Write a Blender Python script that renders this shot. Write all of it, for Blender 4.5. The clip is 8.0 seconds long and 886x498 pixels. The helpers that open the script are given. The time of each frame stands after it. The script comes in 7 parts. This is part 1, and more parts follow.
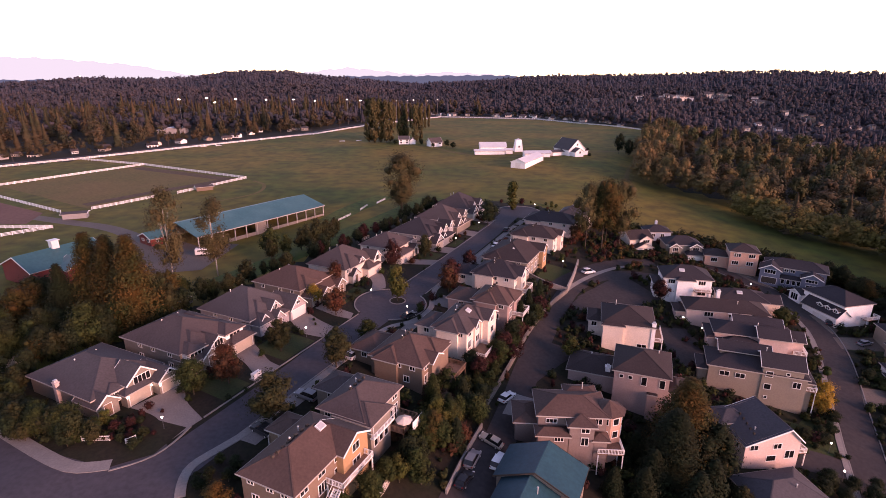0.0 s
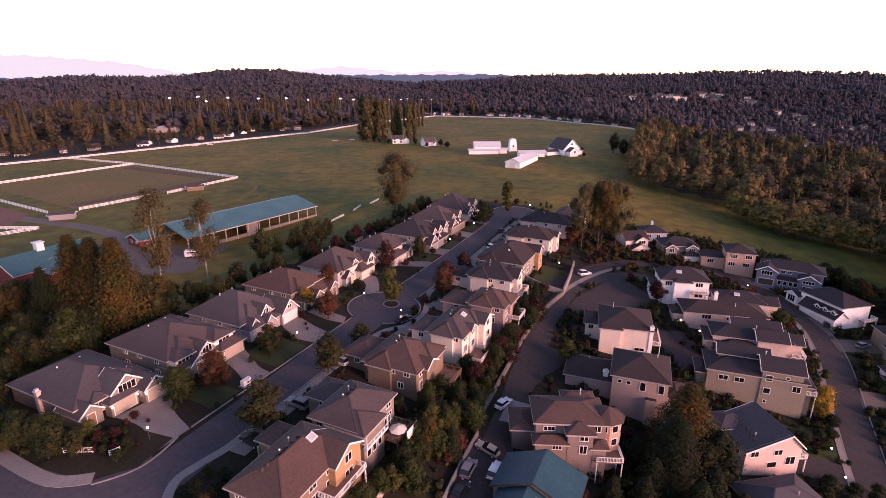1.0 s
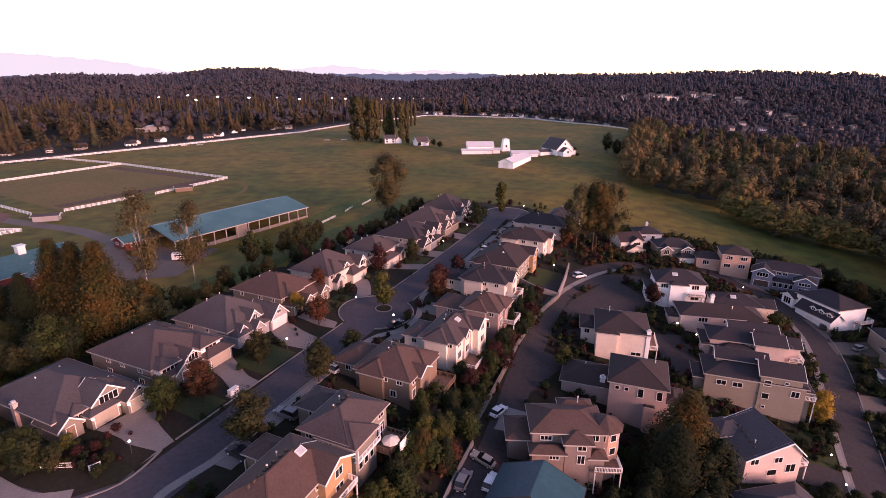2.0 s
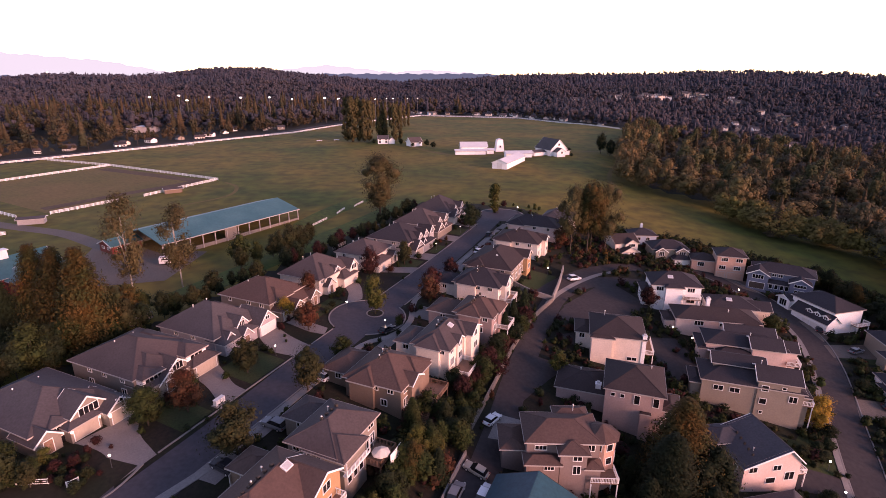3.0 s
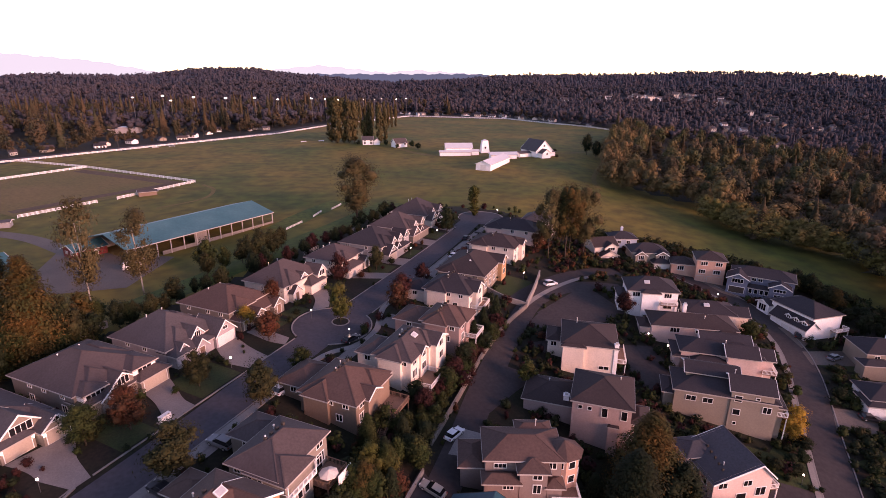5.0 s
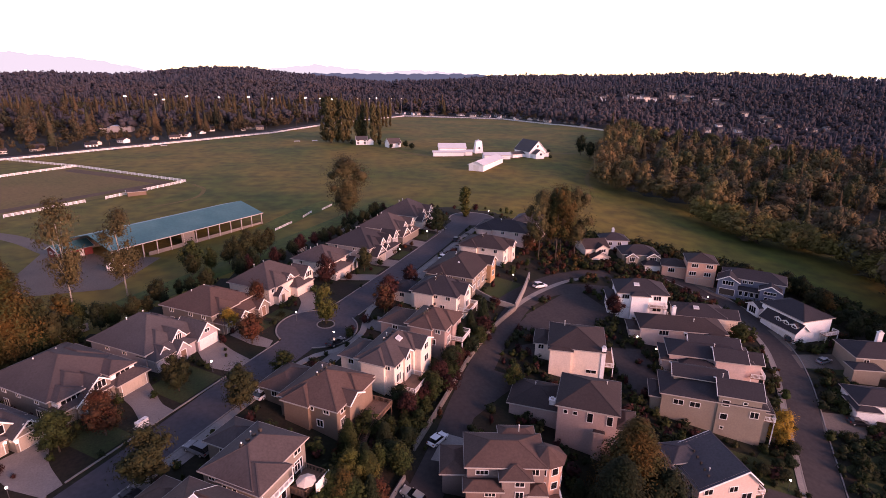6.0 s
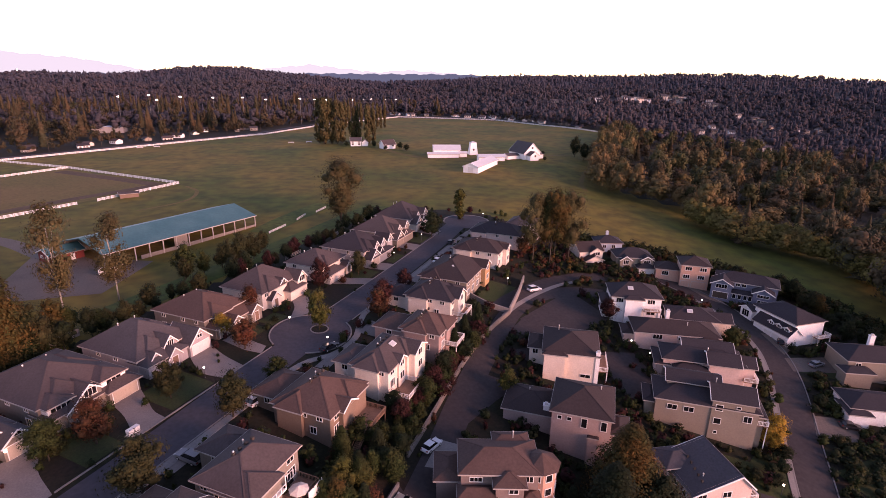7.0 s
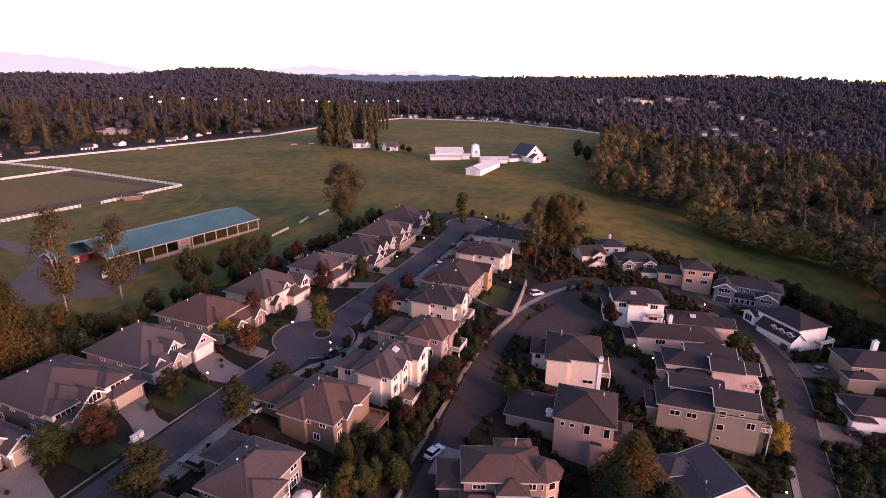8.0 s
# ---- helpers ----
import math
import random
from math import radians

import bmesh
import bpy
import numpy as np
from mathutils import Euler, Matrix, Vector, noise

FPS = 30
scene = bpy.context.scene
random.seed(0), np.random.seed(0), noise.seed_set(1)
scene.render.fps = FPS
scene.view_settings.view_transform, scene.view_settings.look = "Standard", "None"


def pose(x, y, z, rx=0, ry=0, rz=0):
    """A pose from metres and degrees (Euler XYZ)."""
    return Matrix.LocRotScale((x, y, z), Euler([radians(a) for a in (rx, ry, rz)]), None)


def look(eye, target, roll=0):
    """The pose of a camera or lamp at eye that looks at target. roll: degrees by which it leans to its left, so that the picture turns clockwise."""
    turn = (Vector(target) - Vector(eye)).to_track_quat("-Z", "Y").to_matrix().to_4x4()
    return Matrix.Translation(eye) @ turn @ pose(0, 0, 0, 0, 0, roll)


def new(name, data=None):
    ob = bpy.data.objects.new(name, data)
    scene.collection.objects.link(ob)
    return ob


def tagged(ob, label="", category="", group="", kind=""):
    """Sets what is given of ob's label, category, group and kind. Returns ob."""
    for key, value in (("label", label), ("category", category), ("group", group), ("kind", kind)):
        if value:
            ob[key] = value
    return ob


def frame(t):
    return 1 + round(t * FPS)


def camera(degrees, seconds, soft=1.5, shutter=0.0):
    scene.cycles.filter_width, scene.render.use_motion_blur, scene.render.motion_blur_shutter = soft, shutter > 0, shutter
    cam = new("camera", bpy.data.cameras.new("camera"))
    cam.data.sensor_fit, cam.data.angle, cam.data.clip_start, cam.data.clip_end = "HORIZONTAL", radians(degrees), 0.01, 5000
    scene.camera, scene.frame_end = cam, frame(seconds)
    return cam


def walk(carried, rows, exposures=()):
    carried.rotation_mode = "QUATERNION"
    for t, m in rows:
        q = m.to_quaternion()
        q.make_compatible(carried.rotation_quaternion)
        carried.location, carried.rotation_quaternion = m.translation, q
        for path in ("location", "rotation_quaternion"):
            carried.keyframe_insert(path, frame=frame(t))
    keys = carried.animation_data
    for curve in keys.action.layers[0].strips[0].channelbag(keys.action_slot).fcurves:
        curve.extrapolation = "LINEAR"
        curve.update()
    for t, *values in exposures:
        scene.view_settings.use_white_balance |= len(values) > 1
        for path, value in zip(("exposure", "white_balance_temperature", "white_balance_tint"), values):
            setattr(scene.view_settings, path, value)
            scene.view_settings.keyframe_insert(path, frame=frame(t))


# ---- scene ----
cam = camera(79.6, 8.0, soft=0.85)
METRES, EYE, TILT, LEAN, TURN = 21.6, 58.0, -18.0, 0.0, 0.0
ROWS = [
    (0.0, 0.0, 0.0, 0.0, 0.0, 0.0, -0.0),
    (0.5, -0.0056, 0.0568, 0.0173, -0.29, -0.04, 0.02),
    (1.0, -0.0091, 0.1177, 0.0383, -0.66, -0.1, 0.07),
    (1.5, -0.0172, 0.1831, 0.0602, -1.09, -0.15, 0.12),
    (3.0, 0.0107, 0.3639, 0.1254, -2.06, -0.19, 0.36),
    (3.5, 0.0607, 0.4129, 0.1431, -2.39, -0.18, 0.5),
    (4.0, 0.1331, 0.4599, 0.1593, -2.71, -0.17, 0.61),
    (4.5, 0.2225, 0.5034, 0.1738, -2.72, -0.15, 0.64),
    (5.0, 0.3168, 0.5444, 0.1871, -2.73, -0.16, 0.5),
    (6.5, 0.4459, 0.6174, 0.2252, -3.4, -0.18, 0.36),
    (7.0, 0.441, 0.617, 0.2564, -3.65, -0.15, 0.39),
    (7.5, 0.4331, 0.6127, 0.2882, -3.58, -0.11, 0.34),
    (8.0, 0.4312, 0.6085, 0.308, -3.43, -0.08, 0.3),
]
walk(cam, [(t, pose(0, 0, EYE, TILT, LEAN, TURN) @ pose(METRES * x, METRES * y, METRES * z, 90 + pitch, roll, yaw)) for t, x, y, z, yaw, pitch, roll in ROWS],
     exposures=((0.0, 1.4, 8450, 53), (8.0, 1.4, 8450, 53)))

# ---- world, sun ----
world = bpy.data.worlds.new("world")
scene.world = world
world.use_nodes = True
_n = world.node_tree.nodes
_sky = _n.new("ShaderNodeTexSky")
_sky.sky_type = 'NISHITA'
_sky.sun_disc = False
SUN_AZ, SUN_EL = 127.0, 10.0      # clockwise from +y, degrees
_sky.sun_elevation, _sky.sun_rotation = radians(SUN_EL), radians(SUN_AZ)
_sky.air_density, _sky.dust_density, _sky.ozone_density = 0.75, 0.0, 1.6
world.node_tree.links.new(_sky.outputs[0], _n["Background"].inputs[0])
_n["Background"].inputs[1].default_value = 0.15
sun = new("sun", bpy.data.lights.new("sun", 'SUN'))
sun.data.energy, sun.data.angle, sun.data.color = 2.3, radians(24), (1.0, 0.68, 0.56)
_d = Vector((math.sin(radians(SUN_AZ)) * math.cos(radians(SUN_EL)), math.cos(radians(SUN_AZ)) * math.cos(radians(SUN_EL)), math.sin(radians(SUN_EL))))
sun.matrix_world = look(_d * 100, (0, 0, 0))

# ---- materials ----
def material(name, color, rough=0.8, spread=0.25, scale=0.6, fine=6.0, metal=0.0, second=None, bump=0.3, island=0.0, obj=0.0, spec=0.35):
    """Two scales of noise over a base colour, with bump; second: another colour that comes in patches."""
    m = bpy.data.materials.new(name)
    m.use_nodes = True
    n, l = m.node_tree.nodes, m.node_tree.links
    b = n["Principled BSDF"]
    b.inputs["Roughness"].default_value, b.inputs["Metallic"].default_value = rough, metal
    b.inputs["Specular IOR Level"].default_value = spec
    co = n.new("ShaderNodeTexCoord")
    big, small = n.new("ShaderNodeTexNoise"), n.new("ShaderNodeTexNoise")
    big.inputs["Scale"].default_value, small.inputs["Scale"].default_value = scale, fine
    big.inputs["Detail"].default_value = small.inputs["Detail"].default_value = 5
    geo = n.new("ShaderNodeNewGeometry")
    for t in (big, small):
        l.new(geo.outputs["Position"], t.inputs["Vector"])
    mix = n.new("ShaderNodeMix")
    mix.data_type = 'RGBA'
    two = second or tuple(min(1, c * (1 + spread)) for c in color)
    mix.inputs["A"].default_value, mix.inputs["B"].default_value = (*color, 1), (*two, 1)
    ramp = n.new("ShaderNodeMapRange")
    ramp.inputs["From Min"].default_value, ramp.inputs["From Max"].default_value = 0.36, 0.64
    l.new(big.outputs["Fac"], ramp.inputs["Value"])
    l.new(ramp.outputs["Result"], mix.inputs["Factor"])
    hsv = n.new("ShaderNodeHueSaturation")
    l.new(mix.outputs["Result"], hsv.inputs["Color"])
    val = n.new("ShaderNodeMapRange")
    val.inputs["From Min"].default_value, val.inputs["From Max"].default_value = 0.3, 0.7
    val.inputs["To Min"].default_value, val.inputs["To Max"].default_value = 1 - spread, 1 + spread
    l.new(small.outputs["Fac"], val.inputs["Value"])
    out = val.outputs["Result"]
    for amount, source in ((island, geo.outputs["Random Per Island"]), (obj, None)):
        if amount:
            if source is None:
                source = n.new("ShaderNodeObjectInfo").outputs["Random"]
            r = n.new("ShaderNodeMapRange")
            r.inputs["To Min"].default_value, r.inputs["To Max"].default_value = 1 - amount, 1 + amount
            l.new(source, r.inputs["Value"])
            mu = n.new("ShaderNodeMath")
            mu.operation = 'MULTIPLY'
            l.new(out, mu.inputs[0]), l.new(r.outputs["Result"], mu.inputs[1])
            out = mu.outputs[0]
    l.new(out, hsv.inputs["Value"])
    l.new(hsv.outputs["Color"], b.inputs["Base Color"])
    if bump:
        bp = n.new("ShaderNodeBump")
        bp.inputs["Strength"].default_value, bp.inputs["Distance"].default_value = bump, 0.05
        l.new(small.outputs["Fac"], bp.inputs["Height"])
        l.new(bp.outputs["Normal"], b.inputs["Normal"])
    return m


def coursed(m, step, depth=0.02, strength=0.6):
    """Adds horizontal courses (lap siding, shingle rows) to a material's relief."""
    n, l = m.node_tree.nodes, m.node_tree.links
    b = n["Principled BSDF"]
    tc = n.new("ShaderNodeTexCoord")
    sep = n.new("ShaderNodeSeparateXYZ")
    l.new(tc.outputs["Object"], sep.inputs[0])
    dv = n.new("ShaderNodeMath")
    dv.operation, dv.inputs[1].default_value = 'DIVIDE', step
    l.new(sep.outputs["Z"], dv.inputs[0])
    fr = n.new("ShaderNodeMath")
    fr.operation = 'FRACT'
    l.new(dv.outputs[0], fr.inputs[0])
    bp = n.new("ShaderNodeBump")
    bp.inputs["Strength"].default_value, bp.inputs["Distance"].default_value = strength, depth
    l.new(fr.outputs[0], bp.inputs["Height"])
    old = b.inputs["Normal"].links[0].from_socket if b.inputs["Normal"].links else None
    if old:
        l.new(old, bp.inputs["Normal"])
    l.new(bp.outputs["Normal"], b.inputs["Normal"])
    return m


def glow(name, color, power):
    m = bpy.data.materials.new(name)
    m.use_nodes = True
    b = m.node_tree.nodes["Principled BSDF"]
    b.inputs["Base Color"].default_value = (0, 0, 0, 1)
    b.inputs["Specular IOR Level"].default_value = 0.0
    b.inputs["Emission Color"].default_value = (*color, 1)
    b.inputs["Emission Strength"].default_value = power
    return m


GRASS = material("field grass", (0.060, 0.077, 0.009), 0.95, 0.34, 0.017, 0.16, second=(0.162, 0.108, 0.017), bump=0.6)
YARD = material("yard soil and bark", (0.012, 0.015, 0.006), 0.95, 0.35, 0.12, 1.6, second=(0.020, 0.014, 0.009), bump=0.7)
# far ground: paler and bluer base colour, distance haze painted in
HAZEHILL = material("haze-tinted undergrowth of the wooded hills", (0.036, 0.042, 0.048), 0.95, 0.25, 0.02, 0.1, second=(0.050, 0.046, 0.048), bump=0.0)
WOODS = material("forest floor", (0.010, 0.011, 0.006), 0.95, 0.3, 0.05, 0.6, bump=0.6)
LAWN = material("lawn", (0.026, 0.044, 0.012), 0.95, 0.25, 0.25, 3.0, second=(0.036, 0.044, 0.015), bump=0.5)
DIRT = material("bare paddock soil", (0.160, 0.100, 0.030), 0.95, 0.2, 0.03, 0.7, second=(0.122, 0.094, 0.022), bump=0.4)
REDDIRT = material("red riding ring sand", (0.16, 0.075, 0.055), 0.95, 0.15, 0.05, 0.7, bump=0.3)
ASPHALT = material("worn asphalt", (0.058, 0.052, 0.061), 0.85, 0.16, 0.10, 1.2, bump=0.25)
TARMAC = material("dark old tarmac", (0.037, 0.030, 0.032), 0.85, 0.20, 0.12, 1.2, second=(0.046, 0.037, 0.037), bump=0.3)
CONCRETE = material("concrete", (0.21, 0.19, 0.18), 0.85, 0.12, 0.35, 3.0, bump=0.2)
DRIVE = material("exposed aggregate driveway", (0.195, 0.168, 0.158), 0.88, 0.14, 0.35, 4.0, bump=0.3)
GRAVEL = material("gravel yard", (0.128, 0.100, 0.084), 0.9, 0.18, 0.12, 2.5, bump=0.4)
TRIM = material("beige painted trim", (0.40, 0.35, 0.32), 0.6, 0.06, 0.5, 5.0, bump=0.1)
WHITE = material("white painted trim", (0.78, 0.76, 0.74), 0.55, 0.05, 0.5, 5.0, bump=0.1)
FENCE = material("white fence boards", (0.86, 0.85, 0.84), 0.6, 0.06, 0.5, 5.0, bump=0.1, obj=0.05)
ROOFS = {
    "brown": coursed(material("brown asphalt shingles", (0.070, 0.053, 0.053), 0.9, 0.15, 0.22, 2.6, bump=0.4), 0.07),
    "umber": coursed(material("dark umber shingles", (0.040, 0.028, 0.028), 0.9, 0.15, 0.22, 2.6, bump=0.4), 0.07),
    "rust": coursed(material("reddish brown shingles", (0.088, 0.052, 0.044), 0.9, 0.15, 0.22, 2.6, bump=0.4), 0.07),
    "grey": coursed(material("grey shingles", (0.069, 0.060, 0.064), 0.9, 0.15, 0.22, 2.6, bump=0.4), 0.07),
    "dark": coursed(material("dark slate grey shingles", (0.032, 0.027, 0.032), 0.9, 0.15, 0.22, 2.6, bump=0.4), 0.07),
    "tealdark": coursed(material("dark teal ribbed metal roof", (0.010, 0.056, 0.078), 0.5, 0.14, 0.2, 1.5, bump=0.2, second=(0.016, 0.076, 0.098)), 0.16, 0.03, 0.8),
    "teal": material("teal ribbed metal roof", (0.028, 0.118, 0.128), 0.45, 0.12, 0.12, 1.2, metal=0.0, bump=0.15, second=(0.050, 0.152, 0.158)),
    "slate": coursed(material("weathered slate grey shingles", (0.070, 0.063, 0.070), 0.9, 0.15, 0.22, 2.6, bump=0.4), 0.07),
    "white": material("white metal roof", (0.58, 0.58, 0.60), 0.5, 0.06, 0.2, 2.0, bump=0.1),
}
RIDGE = {}
for _k, _c in (("brown", (0.068, 0.051, 0.051)), ("umber", (0.039, 0.027, 0.027)), ("rust", (0.084, 0.050, 0.042)), ("grey", (0.066, 0.057, 0.061)), ("dark", (0.031, 0.026, 0.031)), ("tealdark", (0.030, 0.100, 0.118)), ("teal", (0.05, 0.16, 0.17)), ("slate", (0.064, 0.058, 0.064)), ("white", (0.5, 0.5, 0.52))):
    RIDGE[ROOFS[_k].name] = material(ROOFS[_k].name + " ridge", _c, 0.9, 0.15, 0.8, 4.0, bump=0.3)
def siding(name, c):
    return coursed(material(name, c, 0.75, 0.08, 0.3, 3.0, bump=0.1), 0.18, 0.02, 0.7)
WALLS = {
    "taupe": siding("taupe lap siding", (0.225, 0.187, 0.158)),
    "tan": siding("tan lap siding", (0.25, 0.205, 0.165)),
    "cream": siding("cream lap siding", (0.70, 0.59, 0.51)),
    "brown": siding("brown lap siding", (0.20, 0.135, 0.10)),
    "pink": siding("pinkish beige siding", (0.60, 0.45, 0.41)),
    "salmon": siding("salmon siding", (0.52, 0.30, 0.23)),
    "rose": siding("rosy brick cladding", (0.31, 0.215, 0.20)),
    "white": siding("white lap siding", (0.83, 0.81, 0.80)),
    "blue": siding("slate blue siding", (0.13, 0.15, 0.21)),
    "lightblue": siding("light blue siding", (0.35, 0.42, 0.52)),
    "grey": siding("grey siding", (0.30, 0.28, 0.28)),
    "lilac": siding("lilac grey siding", (0.36, 0.32, 0.33)),
    "red": siding("barn red boards", (0.20, 0.035, 0.03)),
    "ochre": siding("ochre siding", (0.40, 0.235, 0.125)),
    "blush": siding("blush pink brick cladding", (0.40, 0.285, 0.265)),
    "mauve": siding("mauve brown siding", (0.21, 0.155, 0.142)),
}
DOORW = material("white garage door panels", (0.70, 0.67, 0.64), 0.6, 0.05, 0.5, 4.0, bump=0.1)
DOORT = material("tan garage door panels", (0.42, 0.35, 0.29), 0.6, 0.06, 0.5, 4.0, bump=0.1)
GLASS = bpy.data.materials.new("dark window glass")
GLASS.use_nodes = True
_b = GLASS.node_tree.nodes["Principled BSDF"]
_b.inputs["Base Color"].default_value, _b.inputs["Roughness"].default_value = (0.012, 0.012, 0.014, 1), 0.06
WOOD = material("weathered deck wood", (0.20, 0.12, 0.085), 0.8, 0.2, 0.8, 6.0, bump=0.3)
DARKWOOD = material("dark post wood", (0.055, 0.042, 0.035), 0.85, 0.2, 0.8, 6.0, bump=0.3)
BARK = material("tree bark", (0.060, 0.047, 0.036), 0.95, 0.3, 0.8, 8.0, bump=0.8)
PALEBARK = material("pale aspen bark", (0.30, 0.27, 0.23), 0.9, 0.25, 0.8, 6.0, bump=0.5)
STONE = material("concrete block wall", (0.15, 0.125, 0.11), 0.9, 0.2, 0.5, 3.0, bump=0.5)
METAL = material("galvanised vent metal", (0.60, 0.58, 0.56), 0.45, 0.08, 1.0, 5.0, metal=0.4, bump=0.05)
LAMP = glow("lit lamp globe", (1.0, 0.90, 0.78), 9.0)
STEEL = material("grey lamp post steel", (0.13, 0.13, 0.13), 0.5, 0.1, 1.0, 5.0, metal=0.6, bump=0.05)


def foliage(name, c, second, scale=0.30, fine=2.5, island=0.30):
    return material(name, c, 0.85, 0.30, scale, fine, second=second, bump=0.0, island=island, obj=0.18, spec=0.15)
LEAF = {
    "green": foliage("green leaves", (0.020, 0.032, 0.009), (0.031, 0.035, 0.010)),
    "dark": foliage("dark evergreen needles", (0.011, 0.020, 0.008), (0.018, 0.022, 0.009)),
    "olive": foliage("olive leaves", (0.022, 0.027, 0.010), (0.033, 0.029, 0.011)),
    "rust": foliage("rust red autumn leaves", (0.068, 0.022, 0.012), (0.052, 0.028, 0.013)),
    "cedar": foliage("cedar foliage browning to orange", (0.030, 0.033, 0.010), (0.070, 0.037, 0.010)),
    "khaki": foliage("khaki autumn leaves", (0.066, 0.058, 0.026), (0.080, 0.060, 0.026)),
    "poplar": foliage("dark olive poplar leaves", (0.054, 0.050, 0.021), (0.072, 0.056, 0.025)),
    "gold": foliage("golden autumn leaves", (0.30, 0.17, 0.025), (0.21, 0.13, 0.025)),
    "plum": foliage("dark plum leaves", (0.030, 0.010, 0.010), (0.045, 0.016, 0.013)),
    "lime": foliage("yellow green leaves", (0.052, 0.062, 0.014), (0.072, 0.064, 0.017)),
}
# haze over the far trees is put into these bluish base colours
HAZEWOOD = material("haze-tinted distant mixed forest", (0.041, 0.043, 0.053), 0.95, 0.16, 0.008, 0.06, second=(0.060, 0.050, 0.056), bump=0.0, island=0.16, spec=0.1)
HAZEPINE = material("haze-tinted distant fir forest", (0.038, 0.042, 0.059), 0.95, 0.22, 0.008, 0.06, second=(0.050, 0.047, 0.060), bump=0.0, island=0.12, spec=0.1)

# ---- ground form ----
US, SS = (-200, -128, -116, -80, -73, -62, -45, -28, 0, 27, 50, 100, 220, 400), (0, 0, -1.1, -1.1, 0, 0, 2.6, 7.5, 13.5, 19.5, 24, 31, 42, 48)
VS, GS = (60, 92, 125, 150, 183, 207, 260, 330, 480, 900), (1, 1, .8, .67, .58, .52, .46, .46, .5, .5)
AZ = (-180, -60, -40, -26, -20.6, -15.7, -11, -2, 4, 10, 18, 26, 31, 40, 60, 180)
TOP = (28, 28, 24, 40, 56, 58, 36, 18, 30, 42, 42, 55, 56, 40, 34, 28)


def lay(x, y):
    """Height of the land: a plateau with the street and field, falling to the right, and wooded hills all round."""
    x, y = np.asarray(x, float), np.asarray(y, float)
    total = 0
    for du in (-5, 0, 5):
        for dv in (-9, 0, 9):
            u, v = .9 * x - .436 * y + du, .436 * x + .9 * y + dv
            total = total - np.interp(u, US, SS) * np.interp(v, VS, GS) + np.interp(v, (150, 230, 420, 900), (0, 1.5, 4, 2)) * np.interp(u, (-60, -20), (1, .25))
    z = total / 9
    r, az = np.hypot(x, y), np.degrees(np.arctan2(x, y))
    k = np.clip((r - 800) / 850, 0, 1)
    k = k * k * (3 - 2 * k)
    drop = np.clip((r - 2300) / 1200, 0, 1) * 45
    rough = 6 * np.sin(x * .0061 + 1.3) * np.cos(y * .0047) + 3 * np.sin(x * .013 + y * .009)
    return z * (1 - k) + k * (np.interp(az, AZ, TOP) + rough - drop)


def spaced(parts):
    out = []
    for a, b, s in parts:
        out += list(np.arange(a, b - 1e-6, s))
    return np.array(out + [parts[-1][1]])


GX = spaced(((-4600, -1600, 250), (-1600, -500, 55), (-500, -140, 12), (-140, 190, 2.5), (190, 500, 10), (500, 1600, 55), (1600, 4600, 250)))
GY = spaced(((-4600, -1000, 300), (-1000, -100, 60), (-100, 30, 10), (30, 280, 2.5), (280, 820, 9), (820, 2000, 50), (2000, 4600, 200)))
GZ = lay(*np.meshgrid(GX, GY, indexing="ij"))


def gz(x, y):
    """Height of the ground sheet itself at a place."""
    i = int(np.clip(np.searchsorted(GX, x) - 1, 0, len(GX) - 2))
    j = int(np.clip(np.searchsorted(GY, y) - 1, 0, len(GY) - 2))
    a, b = (x - GX[i]) / (GX[i + 1] - GX[i]), (y - GY[j]) / (GY[j + 1] - GY[j])
    return float((GZ[i, j] * (1 - a) + GZ[i + 1, j] * a) * (1 - b) + (GZ[i, j + 1] * (1 - a) + GZ[i + 1, j + 1] * a) * b)


def row(u, v):
    """World place of street coordinates: v along the upper street, u across it."""
    return .9 * u + .436 * v, -.436 * u + .9 * v


def inside(x, y, poly):
    odd, k = False, len(poly) - 1
    for i in range(len(poly)):
        (xi, yi), (xk, yk) = poly[i], poly[k]
        if (yi > y) != (yk > y) and x < (xk - xi) * (y - yi) / (yk - yi) + xi:
            odd = not odd
        k = i
    return odd


FIELD = [(-340, 310), (-292, 350), (-259, 380), (-124, 530), (-87, 628), (-3, 771), (126, 731), (222, 565), (176, 470), (148, 400), (122, 330), (114, 303), (150, 278), (141, 248), (150, 228), (169, 212), (175, 188), (150, 150), (150, 20), (-340, 20)]
MEADOW = [(-340, 310), (-292, 350), (-259, 380), (-124, 530), (-87, 628), (-3, 771), (126, 731), (234, 565), (188, 470), (160, 400), (136, 330), (132, 306), (164, 282), (156, 250), (166, 232), (184, 214), (190, 186), (160, 150), (150, 20), (-340, 20)]
TOWN = [row(-114, 30), row(-112, 225), row(-70, 234), row(-36, 222), row(-24, 214), (112, 206), (140, 185), (150, 130), (150, 20), (-30, 10)]


BLOCKED = []


def block_out(points):
    """Keeps an area free of shrubs."""
    xs, ys = [p[0] for p in points], [p[1] for p in points]
    BLOCKED.append((min(xs), max(xs), min(ys), max(ys), points))


def is_free(x, y):
    return not any(a <= x <= b and c <= y <= d and inside(x, y, p) for a, b, c, d, p in BLOCKED)


